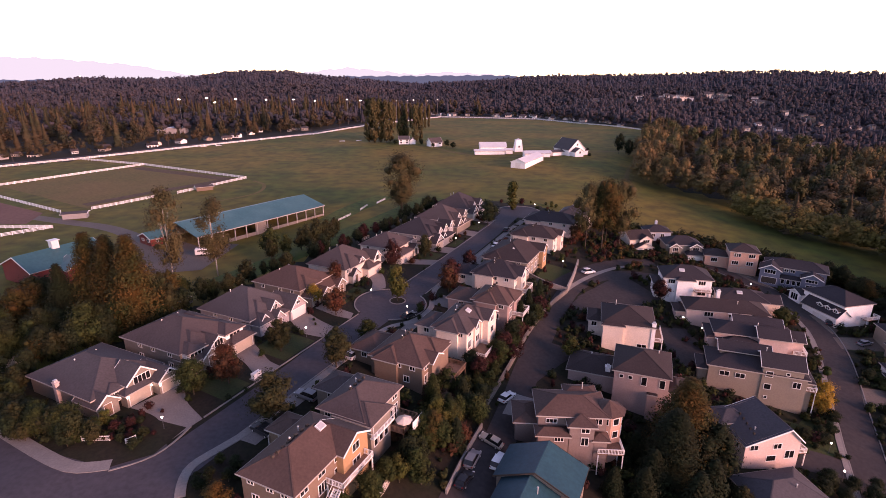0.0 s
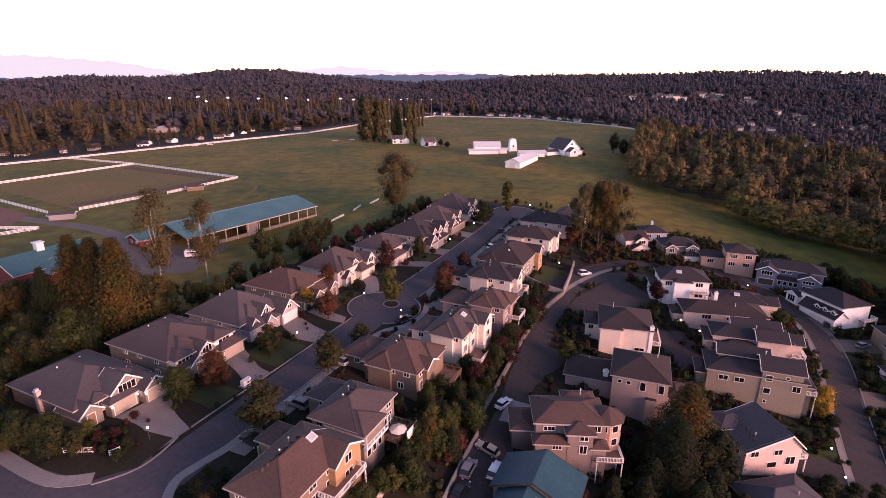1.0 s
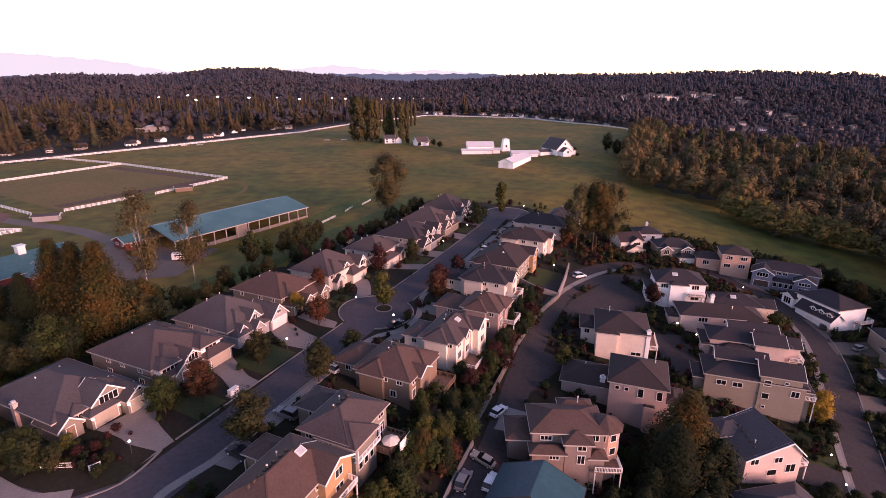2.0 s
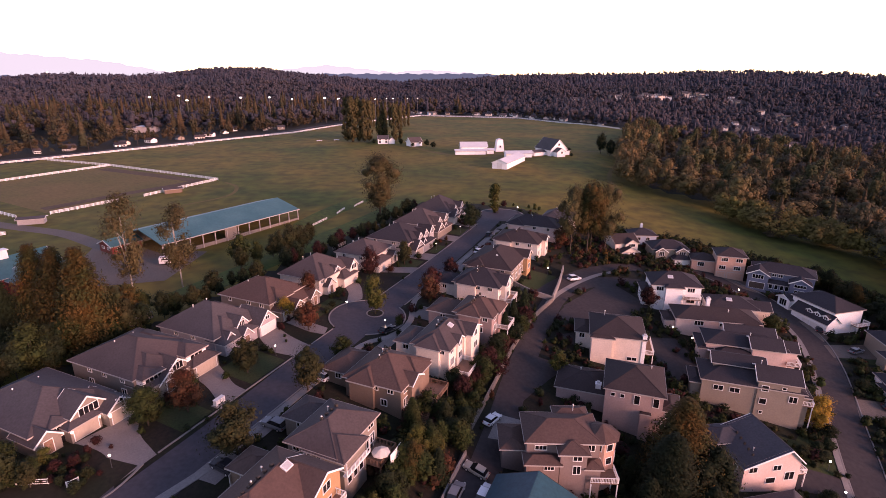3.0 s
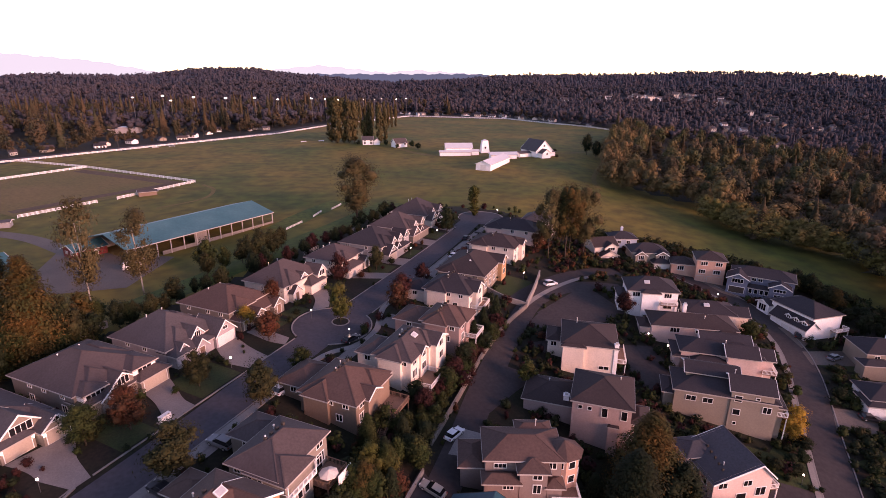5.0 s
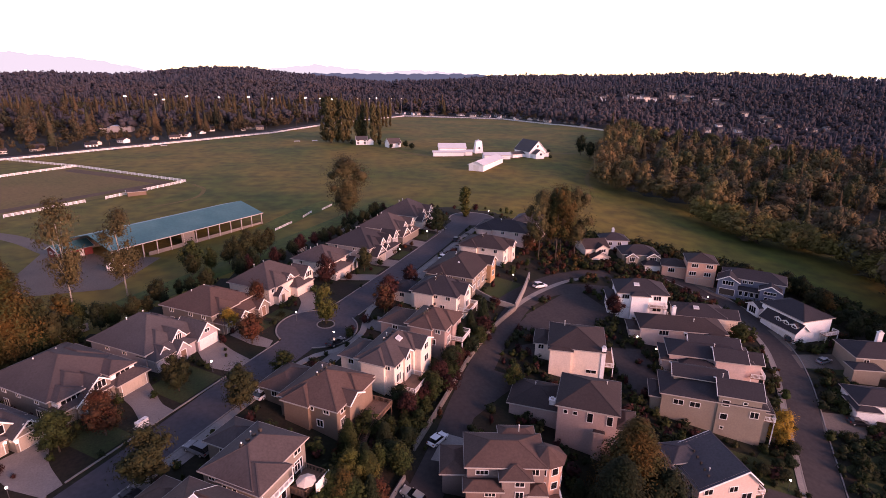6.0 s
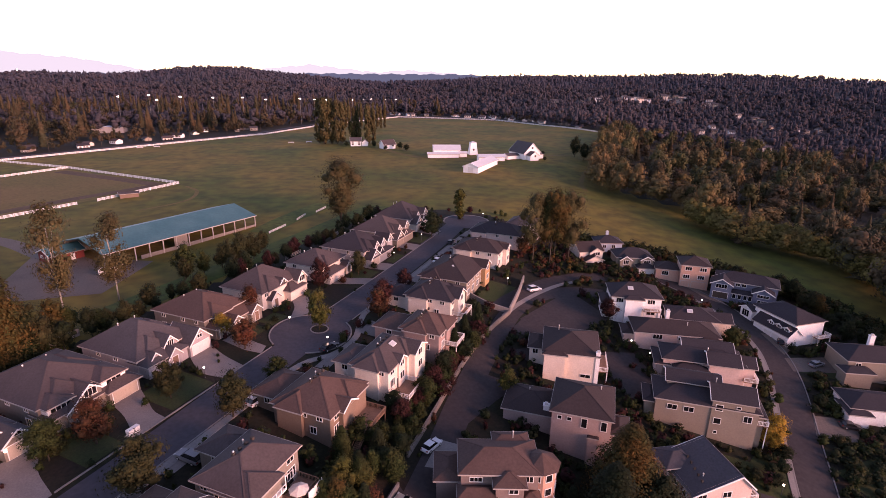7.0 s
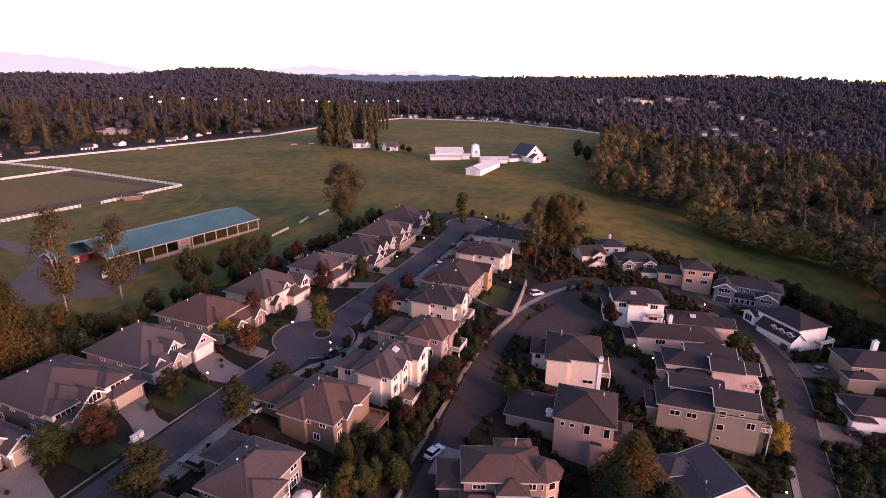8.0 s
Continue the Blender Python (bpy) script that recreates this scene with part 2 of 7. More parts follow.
class Mesh:
    """Collects corners and faces of one mesh."""
    def __init__(self):
        self.v, self.f = [], []

    def add(self, vs, fs):
        k = len(self.v)
        self.v += [tuple(p) for p in vs]
        self.f += [tuple(i + k for i in f) for f in fs]
        return self

    def box(self, x0, x1, y0, y1, z0, z1):
        return self.add([(x, y, z) for z in (z0, z1) for y in (y0, y1) for x in (x0, x1)],
                        [(0, 2, 3, 1), (4, 5, 7, 6), (0, 1, 5, 4), (2, 6, 7, 3), (0, 4, 6, 2), (1, 3, 7, 5)])

    def beam(self, a, b, w, h):
        """A box of width w and height h from a to b, h measured upright."""
        a, b = Vector(a), Vector(b)
        d = (b - a).normalized()
        side = d.cross(Vector((0, 0, 1)))
        side = side.normalized() * (w / 2) if side.length > 1e-4 else Vector((w / 2, 0, 0))
        up = Vector((0, 0, h / 2)) if abs(d.z) < 0.95 else Vector((0, h / 2, 0))
        return self.add([p + s * side + t * up for p in (a, b) for s, t in ((-1, -1), (1, -1), (1, 1), (-1, 1))],
                        [(0, 1, 2, 3), (7, 6, 5, 4), (0, 4, 5, 1), (1, 5, 6, 2), (2, 6, 7, 3), (3, 7, 4, 0)])

    def tube(self, a, b, r0, r1, n=8):
        a, b = Vector(a), Vector(b)
        q = (b - a).to_track_quat("Z", "Y")
        ring = [q @ Vector((math.cos(2 * math.pi * i / n), math.sin(2 * math.pi * i / n), 0)) for i in range(n)]
        return self.add([a + p * r0 for p in ring] + [b + p * r1 for p in ring],
                        [(i, (i + 1) % n, n + (i + 1) % n, n + i) for i in range(n)] + [tuple(range(n - 1, -1, -1)), tuple(range(n, 2 * n))])

    def data(self, name, mat, smooth=False):
        me = bpy.data.meshes.new(name)
        me.from_pydata(self.v, [], self.f)
        me.materials.append(mat)
        if smooth:
            me.shade_smooth()
        me.update()
        return me


def put(name, mesh, mat, parent=None, label="", m=None, smooth=False):
    """One mesh object, as a part of parent where one is given."""
    ob = new(name, mesh.data(name, mat, smooth) if isinstance(mesh, Mesh) else mesh)
    if parent:
        ob.parent = parent
    if m is not None:
        ob.matrix_basis = m
    return tagged(ob, label)


def thing(name, label, category, group="", kind="", m=None):
    ob = new(name)
    ob.empty_display_size = 0.3
    if m is not None:
        ob.matrix_basis = m
    return tagged(ob, label, category, group, kind)


# ---- the ground sheet ----
def ground_sheet():
    nx, ny = len(GX), len(GY)
    me = bpy.data.meshes.new("ground")
    me.from_pydata([(GX[i], GY[j], GZ[i, j]) for i in range(nx) for j in range(ny)], [],
                   [(i * ny + j, (i + 1) * ny + j, (i + 1) * ny + j + 1, i * ny + j + 1) for i in range(nx - 1) for j in range(ny - 1)])
    for m in (GRASS, YARD, WOODS, HAZEHILL):
        me.materials.append(m)
    k, idx = 0, []
    for i in range(nx - 1):
        for j in range(ny - 1):
            x, y = (GX[i] + GX[i + 1]) / 2, (GY[j] + GY[j + 1]) / 2
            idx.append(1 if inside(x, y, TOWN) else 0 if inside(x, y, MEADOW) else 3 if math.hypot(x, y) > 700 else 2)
    me.polygons.foreach_set("material_index", idx)
    me.shade_smooth()
    ob = new("ground", me)
    return tagged(ob, "green and brown pasture falling to dark wooded hills", "ground", kind="structure")


ground_sheet()


def smooth_line(pts, step=2.0):
    """Points at even steps along a smooth line through pts."""
    p = [Vector((*q, 0)).to_2d() for q in pts]
    p = [p[0] * 2 - p[1]] + p + [p[-1] * 2 - p[-2]]
    fine = []
    for i in range(1, len(p) - 2):
        n = max(2, int((p[i + 1] - p[i]).length / step))
        for k in range(n):
            t = k / n
            fine.append(0.5 * (2 * p[i] + (p[i + 1] - p[i - 1]) * t + (2 * p[i - 1] - 5 * p[i] + 4 * p[i + 1] - p[i + 2]) * t * t
                               + (3 * p[i] - p[i - 1] - 3 * p[i + 1] + p[i + 2]) * t ** 3))
    return fine + [p[-2]]


def strip(name, pts, w0, w1, mat, top, label, category, thick=0.0, cells=4, parent=None):
    """A band along a line, from w0 to w1 beside it (plus: to the right), draped on the ground; thick: a solid with sides."""
    line = smooth_line(pts)
    mesh, n = Mesh(), cells + 1
    vs = []
    for i, p in enumerate(line):
        d = (line[min(i + 1, len(line) - 1)] - line[max(i - 1, 0)]).normalized()
        s = Vector((d.y, -d.x))
        for k in range(n):
            q = p + s * (w0 + (w1 - w0) * k / cells)
            vs.append((q.x, q.y, gz(q.x, q.y) + top))
    m = len(line)
    if abs(w1 - w0) > .6:
        block_out([vs[i * n][:2] for i in range(m)] + [vs[i * n + cells][:2] for i in range(m - 1, -1, -1)])
    fs = [(i * n + k, i * n + k + 1, (i + 1) * n + k + 1, (i + 1) * n + k) for i in range(m - 1) for k in range(cells)]
    if thick:
        low = [(x, y, z - thick) for x, y, z in vs]
        k0 = len(vs)
        vs += low
        for i in range(m - 1):
            fs += [(i * n, (i + 1) * n, k0 + (i + 1) * n, k0 + i * n), (i * n + cells, k0 + i * n + cells, k0 + (i + 1) * n + cells, (i + 1) * n + cells)]
        fs += [tuple([k for k in range(n)] + [k0 + k for k in range(n - 1, -1, -1)]), tuple([(m - 1) * n + k for k in range(n - 1, -1, -1)] + [k0 + (m - 1) * n + k for k in range(n)])]
    mesh.add(vs, fs)
    ob = put(name, mesh, mat, parent)
    return ob if parent else tagged(ob, label, category, kind="structure")


def patch(name, corners, mat, top, label, category, n=10):
    """A four-cornered sheet draped on the ground."""
    block_out(corners)
    a, b, c, d = [Vector(p) for p in corners]
    vs = []
    for i in range(n + 1):
        for j in range(n + 1):
            s, t = i / n, j / n
            q = (a * (1 - s) + b * s) * (1 - t) + (d * (1 - s) + c * s) * t
            vs.append((q.x, q.y, gz(q.x, q.y) + top))
    fs = [(i * (n + 1) + j, (i + 1) * (n + 1) + j, (i + 1) * (n + 1) + j + 1, i * (n + 1) + j + 1) for i in range(n) for j in range(n)]
    return tagged(put(name, Mesh().add(vs, fs), mat), label, category, kind="structure")


def disc(name, x, y, r, mat, top, label, category, squash=1.0, rings=4, n=40):
    block_out([(x + r * math.cos(k * .4), y + r * math.sin(k * .4)) for k in range(16)])
    vs, fs = [(x, y, gz(x, y) + top)], []
    for k in range(1, rings + 1):
        for i in range(n):
            px, py = x + r * k / rings * math.cos(2 * math.pi * i / n), y + squash * r * k / rings * math.sin(2 * math.pi * i / n)
            vs.append((px, py, gz(px, py) + top))
    fs = [(0, 1 + i, 1 + (i + 1) % n) for i in range(n)]
    for k in range(rings - 1):
        fs += [(1 + k * n + i, 1 + (k + 1) * n + i, 1 + (k + 1) * n + (i + 1) % n, 1 + k * n + (i + 1) % n) for i in range(n)]
    return tagged(put(name, Mesh().add(vs, fs), mat), label, category, kind="structure")

# ---- streets ----
STREET = [row(-68, 20), row(-68, 60), row(-69, 90), row(-69, 125), row(-69.5, 160), row(-70, 190), row(-71, 212), row(-70, 218)]
strip("road", STREET, -4.2, 4.2, ASPHALT, 0.07, "worn grey asphalt street between two rows of houses", "road", cells=6)
disc("road", *row(-69.6, 111.5), 9.4, ASPHALT, 0.075, "round asphalt bulb in the street bend", "road")
disc("road", *row(-69, 219), 9.5, ASPHALT, 0.075, "asphalt turning circle at the street's end", "road")
strip("road", [(-120, 102), (-95, 84), (-76, 72), (-60, 63), (-44, 52), (-30, 38)], -5, 5, ASPHALT, 0.073, "asphalt cross street meeting the upper street", "road", cells=6)
for a, b, side in ((54, 102, 1), (121, 205, 1), (47, 100, -1), (122, 205, -1)):
    pts = [row(-69 - side * 4.35, v) for v in np.arange(a, b + 1, 8)]
    strip("kerb", pts, -0.12, 0.12, CONCRETE, 0.17, "pale concrete kerb along the street", "kerb", thick=0.25, cells=1)
strip("pavement", [row(-61.6, 39.4), row(-63.4, 41.2), row(-65.0, 43.6), row(-65.3, 46), row(-64.6, 50), row(-63.7, 56)] + [row(-63.6, v) for v in np.arange(64, 97, 8)] + [row(-62.4, 101), row(-59.9, 105), row(-58.9, 110), row(-59.4, 115.5), row(-61.6, 120.5), row(-63.6, 126)] + [row(-63.6, v) for v in np.arange(134, 206, 8)], -0.75, 0.75, CONCRETE, 0.15, "pale concrete pavement beside the street", "pavement", thick=0.2, cells=2)
LOWER = [(5, 66), (9, 80), (15, 96), (20, 110), (27, 127), (33, 140), (40, 153), (50, 163), (62, 168), (72, 168)]
strip("road", LOWER, -2.7, 3.0, TARMAC, 0.07, "narrow asphalt lane below the retaining wall", "road", cells=5)
patch("road", [(40, 147), (52, 140), (68, 152), (60, 168)], TARMAC, 0.065, "wide asphalt court beside the lane", "road")
patch("road", [(57, 134), (68, 135), (71, 117), (60, 112)], TARMAC, 0.065, "asphalt court between the houses", "road")
patch("road", [(-2, 66), (8, 60), (14, 78), (7, 88)], TARMAC, 0.06, "dark asphalt parking area", "road")
strip("road", [(36.4, 148.6), (40.5, 154.5), (49, 163.8), (58.8, 172), (69.2, 177.1), (76, 178)], -5.5, 0.4, TARMAC, 0.068, "asphalt lane above the concrete gutter", "road", cells=5)
strip("gutter", [(35.6, 147.4), (36.4, 148.6), (40.5, 154.5), (49, 163.8), (58.8, 172), (69.2, 177.1)], -0.75, 0.75, CONCRETE, 0.085, "pale concrete valley gutter across the court", "gutter", cells=2)
EAST = [(97, 184), (104, 174), (109.6, 162), (111.4, 151), (110.4, 140), (107, 130), (102, 119.5), (96.2, 108.3), (91.6, 98.6), (88, 91), (83, 79), (77, 60)]
strip("road", EAST, -3.5, 3.5, TARMAC, 0.07, "asphalt street curving down the slope", "road", cells=6)
strip("kerb", EAST, 3.6, 3.85, CONCRETE, 0.18, "concrete kerb of the sloping street", "kerb", thick=0.25, cells=1)
strip("kerb", EAST[1:], -3.85, -3.6, CONCRETE, 0.18, "concrete kerb of the sloping street", "kerb", thick=0.25, cells=1)
strip("pavement", EAST[1:], 3.9, 5.1, CONCRETE, 0.16, "concrete pavement of the sloping street", "pavement", thick=0.2, cells=2)

# ---- houses ----
_window_data = {}


def lattice(xs, zs, front):
    """A flat frame with an opening in every second cell both ways, from y = front to 0, as one piece."""
    m, nx, nz = Mesh(), len(xs), len(zs)
    vs = [(x, y, z) for y in (front, 0.0) for z in zs for x in xs]
    at = lambda s, j, i: s * nx * nz + j * nx + i
    solid = lambda j, i: 0 <= i < nx - 1 and 0 <= j < nz - 1 and (i % 2 == 0 or j % 2 == 0)
    fs = []
    for j in range(nz - 1):
        for i in range(nx - 1):
            if not solid(j, i):
                continue
            fs.append((at(0, j, i), at(0, j, i + 1), at(0, j + 1, i + 1), at(0, j + 1, i)))
            if not solid(j, i - 1):
                fs.append((at(0, j, i), at(0, j + 1, i), at(1, j + 1, i), at(1, j, i)))
            if not solid(j, i + 1):
                fs.append((at(0, j, i + 1), at(1, j, i + 1), at(1, j + 1, i + 1), at(0, j + 1, i + 1)))
            if not solid(j - 1, i):
                fs.append((at(0, j, i), at(1, j, i), at(1, j, i + 1), at(0, j, i + 1)))
            if not solid(j + 1, i):
                fs.append((at(0, j + 1, i), at(0, j + 1, i + 1), at(1, j + 1, i + 1), at(1, j + 1, i)))
    return m.add(vs, fs)



def window_data(w, h, n):
    key = (round(w, 2), round(h, 2), n)
    if key not in _window_data:
        p, b, k = Mesh(), 0.10, 0.035
        xs = [-w / 2 - b, -w / 2]
        for i in range(1, n):
            x = -w / 2 + w * i / n
            xs += [x - k, x + k]
        xs += [w / 2, w / 2 + b]
        f = lattice(xs, [-b, 0, h, h + b], -0.09)
        p.box(-w / 2, w / 2, -0.025, 0.0, 0, h)
        _window_data[key] = f.data("window", WHITE), p.data("pane", GLASS)
    return _window_data[key]


FACE = {"S": 0, "E": 90, "N": 180, "W": -90}


_upright = {}


def upright(half, mat):
    """The shared mesh of a baluster or rail post, 1 m high."""
    if (half, mat.name) not in _upright:
        _upright[half, mat.name] = Mesh().box(-half, half, -half, half, 0, 1.0).data("upright", mat)
    return _upright[half, mat.name]


class House:
    """A house at a place, its x along the front; blocks are rooms' walls with a roof each."""
    def __init__(self, label, x, y, yaw, wall, roof, name="house", category="house", group="", trim=WHITE, eave=TRIM):
        self.root = thing(name, label, category, group, m=pose(x, y, 0, 0, 0, yaw))
        self.wall, self.roof, self.trim, self.eave = wall, roof, trim, eave
        self.blocks = []
        self.x, self.y, self.c, self.s = x, y, math.cos(radians(yaw)), math.sin(radians(yaw))

    def low(self, x0, x1, y0, y1):
        return min(gz(self.x + self.c * a - self.s * b, self.y + self.s * a + self.c * b) for a in (x0, x1) for b in (y0, y1))

    def block(self, x0, x1, y0, y1, ze, kind="hip", pitch=0.5, over=0.5, zb=None, wall=None, roof=None, ridge=0.5):
        zb = self.low(x0, x1, y0, y1) - 0.4 if zb is None else zb
        wall, roof = WALLS[wall or self.wall], ROOFS[roof or self.roof]
        xm, ym = x0 + (x1 - x0) * ridge, y0 + (y1 - y0) * ridge
        w = Mesh()
        zt = ze - 0.05
        if kind == "gx":
            zr = ze + (y1 - y0) / 2 * pitch
            w.add([(x, y, z) for x in (x0, x1) for y, z in ((y0, zb), (y1, zb), (y1, zt), (ym, zr - 0.05), (y0, zt))],
                  [(4, 3, 2, 1, 0), (5, 6, 7, 8, 9), (0, 5, 9, 4), (1, 2, 7, 6)])
        elif kind == "gy":
            zr = ze + (x1 - x0) / 2 * pitch
            w.add([(x, y, z) for y in (y0, y1) for x, z in ((x0, zb), (x1, zb), (x1, zt), (xm, zr - 0.05), (x0, zt))],
                  [(0, 1, 2, 3, 4), (9, 8, 7, 6, 5), (0, 4, 9, 5), (1, 6, 7, 2)])
        else:
            w.box(x0, x1, y0, y1, zb, zt)
        put("wall", w, wall, self.root)
        r, t, th = Mesh(), Mesh(), 0.2
        X0, X1, Y0, Y1 = x0 - over, x1 + over, y0 - over, y1 + over
        z = ze - over * pitch
        if kind == "hip":
            half = min(X1 - X0, Y1 - Y0) / 2
            zr = z + half * pitch
            if X1 - X0 >= Y1 - Y0:
                a, b = (X0 + half, (Y0 + Y1) / 2, zr), (X1 - half, (Y0 + Y1) / 2, zr)
                fs = [(4, 5, 9, 8), (5, 6, 9), (6, 7, 8, 9), (7, 4, 8)]
            else:
                a, b = ((X0 + X1) / 2, Y0 + half, zr), ((X0 + X1) / 2, Y1 - half, zr)
                fs = [(4, 5, 8), (5, 6, 9, 8), (6, 7, 9), (7, 4, 8, 9)]
            base = [(X0, Y0), (X1, Y0), (X1, Y1), (X0, Y1)]
            r.add([(*p, z - th) for p in base] + [(*p, z) for p in base] + [a, b],
                  fs + [(3, 2, 1, 0), (0, 1, 5, 4), (1, 2, 6, 5), (2, 3, 7, 6), (3, 0, 4, 7)])
            o = 0.05
            wide = [(X0 - o, Y0 - o), (X1 + o, Y0 - o), (X1 + o, Y1 + o), (X0 - o, Y1 + o)]
            t.add([(*p, q) for q in (z + .02, z - th - .02) for ring in (base, wide) for p in ring],
                  [g for i in range(4) for g in ((i, 4 + i, 4 + (i + 1) % 4, (i + 1) % 4), (4 + i, 12 + i, 12 + (i + 1) % 4, 4 + (i + 1) % 4), (12 + i, 8 + i, 8 + (i + 1) % 4, 12 + (i + 1) % 4))])
        elif kind in ("gx", "gy"):
            if kind == "gx":
                mid, ends, run = Y0 + (Y1 - Y0) * ridge, (X0, X1), (Y0, Y1)
                at = lambda s, e, h: (e, s, h)
            else:
                mid, ends, run = X0 + (X1 - X0) * ridge, (Y0, Y1), (X0, X1)
                at = lambda s, e, h: (s, e, h)
            zr = z + (run[1] - run[0]) / 2 * pitch
            vs = []
            for e in ends:
                vs += [at(run[0], e, z), at(mid, e, zr), at(run[1], e, z), at(run[1], e, z - th), at(mid, e, zr - th), at(run[0], e, z - th)]
            r.add(vs, [(0, 6, 7, 1), (1, 7, 8, 2), (3, 9, 10, 4), (4, 10, 11, 5), (0, 5, 11, 6), (2, 8, 9, 3), (0, 1, 4, 5), (1, 2, 3, 4), (6, 11, 10, 7), (7, 10, 9, 8)])
            for e, sgn in zip(ends, (-1, 1)):
                g, s0 = Mesh(), e + sgn * .09
                prof = [(run[0], z + .03), (mid, zr + .03), (run[1], z + .03), (run[1], z - .28), (mid, zr - .28), (run[0], z - .28)]
                g.add([at(s, q, hz) for q in (e, s0) for s, hz in prof],
                      [(0, 1, 4, 5), (1, 2, 3, 4), (6, 11, 10, 7), (7, 10, 9, 8)] + [(i, 6 + i, 6 + (i + 1) % 6, (i + 1) % 6) for i in range(6)])
                put("bargeboard", g, self.trim, self.root, "painted gable board")
            for s in run:
                put("fascia", Mesh().beam(at(s, ends[0], z - 0.12), at(s, ends[1], z - 0.12), 0.09, 0.2), self.eave, self.root, "painted fascia board")
        if r.v:
            tiles = put("roof", r, roof, self.root)
            caps = Mesh()
            if kind == "hip":
                corners = [(X0, Y0, z), (X1, Y0, z), (X1, Y1, z), (X0, Y1, z)]
                near = (a, b, b, a) if X1 - X0 >= Y1 - Y0 else (a, a, b, b)
                lines = [(p, q) for p, q in zip(corners, near)] + ([(a, b)] if (Vector(a) - Vector(b)).length > .3 else [])
            else:
                lines = [(at(mid, ends[0], zr), at(mid, ends[1], zr))]
            for p, q in lines:
                caps.beam(p, q, .22, .06)
            put("ridge_cap", caps, RIDGE[roof.name], tiles)
        if t.v:
            put("fascia", t, self.eave, self.root, "painted fascia board")
        bl = dict(x0=x0, x1=x1, y0=y0, y1=y1, zb=zb, ze=ze)
        self.blocks.append(bl)
        block_out([self.world(a, b) for a, b in ((x0 - .8, y0 - .8), (x1 + .8, y0 - .8), (x1 + .8, y1 + .8), (x0 - .8, y1 + .8))])
        return bl

    def at(self, bl, face, a, z):
        if face in "SN":
            return pose(a, bl["y0"] if face == "S" else bl["y1"], z, 0, 0, FACE[face])
        return pose(bl["x1"] if face == "E" else bl["x0"], a, z, 0, 0, FACE[face])

    def win(self, bl, face, a, z, w=1.4, h=1.2, n=2):
        f, p = window_data(w, h, n)
        fr = put("window", f, None, self.root, m=self.at(bl, face, a, z))
        put("pane", p, None, fr)

    def wins(self, bl, face, places, z, w=1.4, h=1.2, n=2):
        for a in places:
            self.win(bl, face, a, z, w, h, n)

    def garage(self, bl, face, a, z, w=4.8, h=2.3, mat=None):
        d = put("garage_door", lattice([-w / 2 - .12, -w / 2, w / 2, w / 2 + .12], [-.02, 0, h, h + .12], -0.10), self.trim, self.root, "garage door frame", m=self.at(bl, face, a, z))
        rows, cols = 4, max(3, int(w / 0.8))
        xs = [q for k in range(cols) for q in (-w / 2 + w * k / cols, -w / 2 + w * k / cols + .1)] + [w / 2 - .1, w / 2]
        zs = [q for k in range(rows) for q in (h * k / rows, h * k / rows + .08)] + [h - .08, h]
        put("door_panel", Mesh().box(-w / 2, w / 2, -0.03, 0, 0, h), mat or DOORW, d)
        put("door_grid", lattice(xs, zs, -0.06), mat or DOORW, d)

    def door(self, bl, face, a, z, w=1.0, h=2.1, mat=None):
        m = lattice([-w / 2 - .1, -w / 2, w / 2, w / 2 + .1], [-.03, 0, h, h + .1], -0.08)
        d = put("door", m, self.trim, self.root, m=self.at(bl, face, a, z))
        put("door_leaf", Mesh().box(-w / 2, w / 2, -0.05, 0, 0, h).box(-w / 4, w / 4, -0.065, -0.05, h * .55, h * .9).box(-w / 4, w / 4, -0.065, -0.05, h * .1, h * .45), mat or WOOD, d)

    def pipes(self, places):
        for x, y, z in places:
            put("vent_pipe", Mesh().tube((x, y, z - 0.8), (x, y, z + 0.45), 0.09, 0.09).tube((x, y, z + 0.45), (x, y, z + 0.6), 0.17, 0.12), METAL, self.root, "pale metal vent pipe")

    def vents(self, places, size=.35):
        for x, y, z in places:
            put("roof_vent", Mesh().box(x - size, x + size, y - size, y + size, z - .3, z + .22), DARKWOOD, self.root, "dark square roof vent")

    def skylight(self, x, y, z, tilt, face):
        m = pose(x, y, z, 0, 0, FACE[face]) @ pose(0, 0, 0, tilt)
        f = put("skylight", Mesh().box(-.75, .75, -.6, .6, -0.1, 0.14), WHITE, self.root, "white framed skylight", m=m)
        put("pane", Mesh().box(-.62, .62, -.47, .47, 0.12, 0.155), METAL, f)

    def chimney(self, x, y, z0, z1, w=1.2, d=0.9, mat=None):
        c = put("chimney", Mesh().box(x - w / 2, x + w / 2, y - d / 2, y + d / 2, z0, z1).box(x - w / 2 - .1, x + w / 2 + .1, y - d / 2 - .1, y + d / 2 + .1, z1, z1 + .15), mat or WALLS[self.wall], self.root)
        put("chimney_cap", Mesh().box(x - .3, x + .3, y - .25, y + .25, z1 + .15, z1 + .6), METAL, c)

    def deck(self, x0, x1, y0, y1, z, rail=WHITE, open_sides="SEW", stairs=None):
        d = put("deck", Mesh().box(x0, x1, y0, y1, z - 0.22, z), WOOD, self.root, "wooden deck floor")
        low = self.low(x0, x1, y0, y1)
        for px, py in ((x0 + .1, y0 + .1), (x1 - .1, y0 + .1), (x0 + .1, y1 - .1), (x1 - .1, y1 - .1)):
            put("deck_post", Mesh().box(px - .09, px + .09, py - .09, py + .09, low - 0.3, z - 0.22), rail, d)
        edges = {"S": ((x0, y0), (x1, y0)), "N": ((x0, y1), (x1, y1)), "E": ((x1, y0), (x1, y1)), "W": ((x0, y0), (x0, y1))}
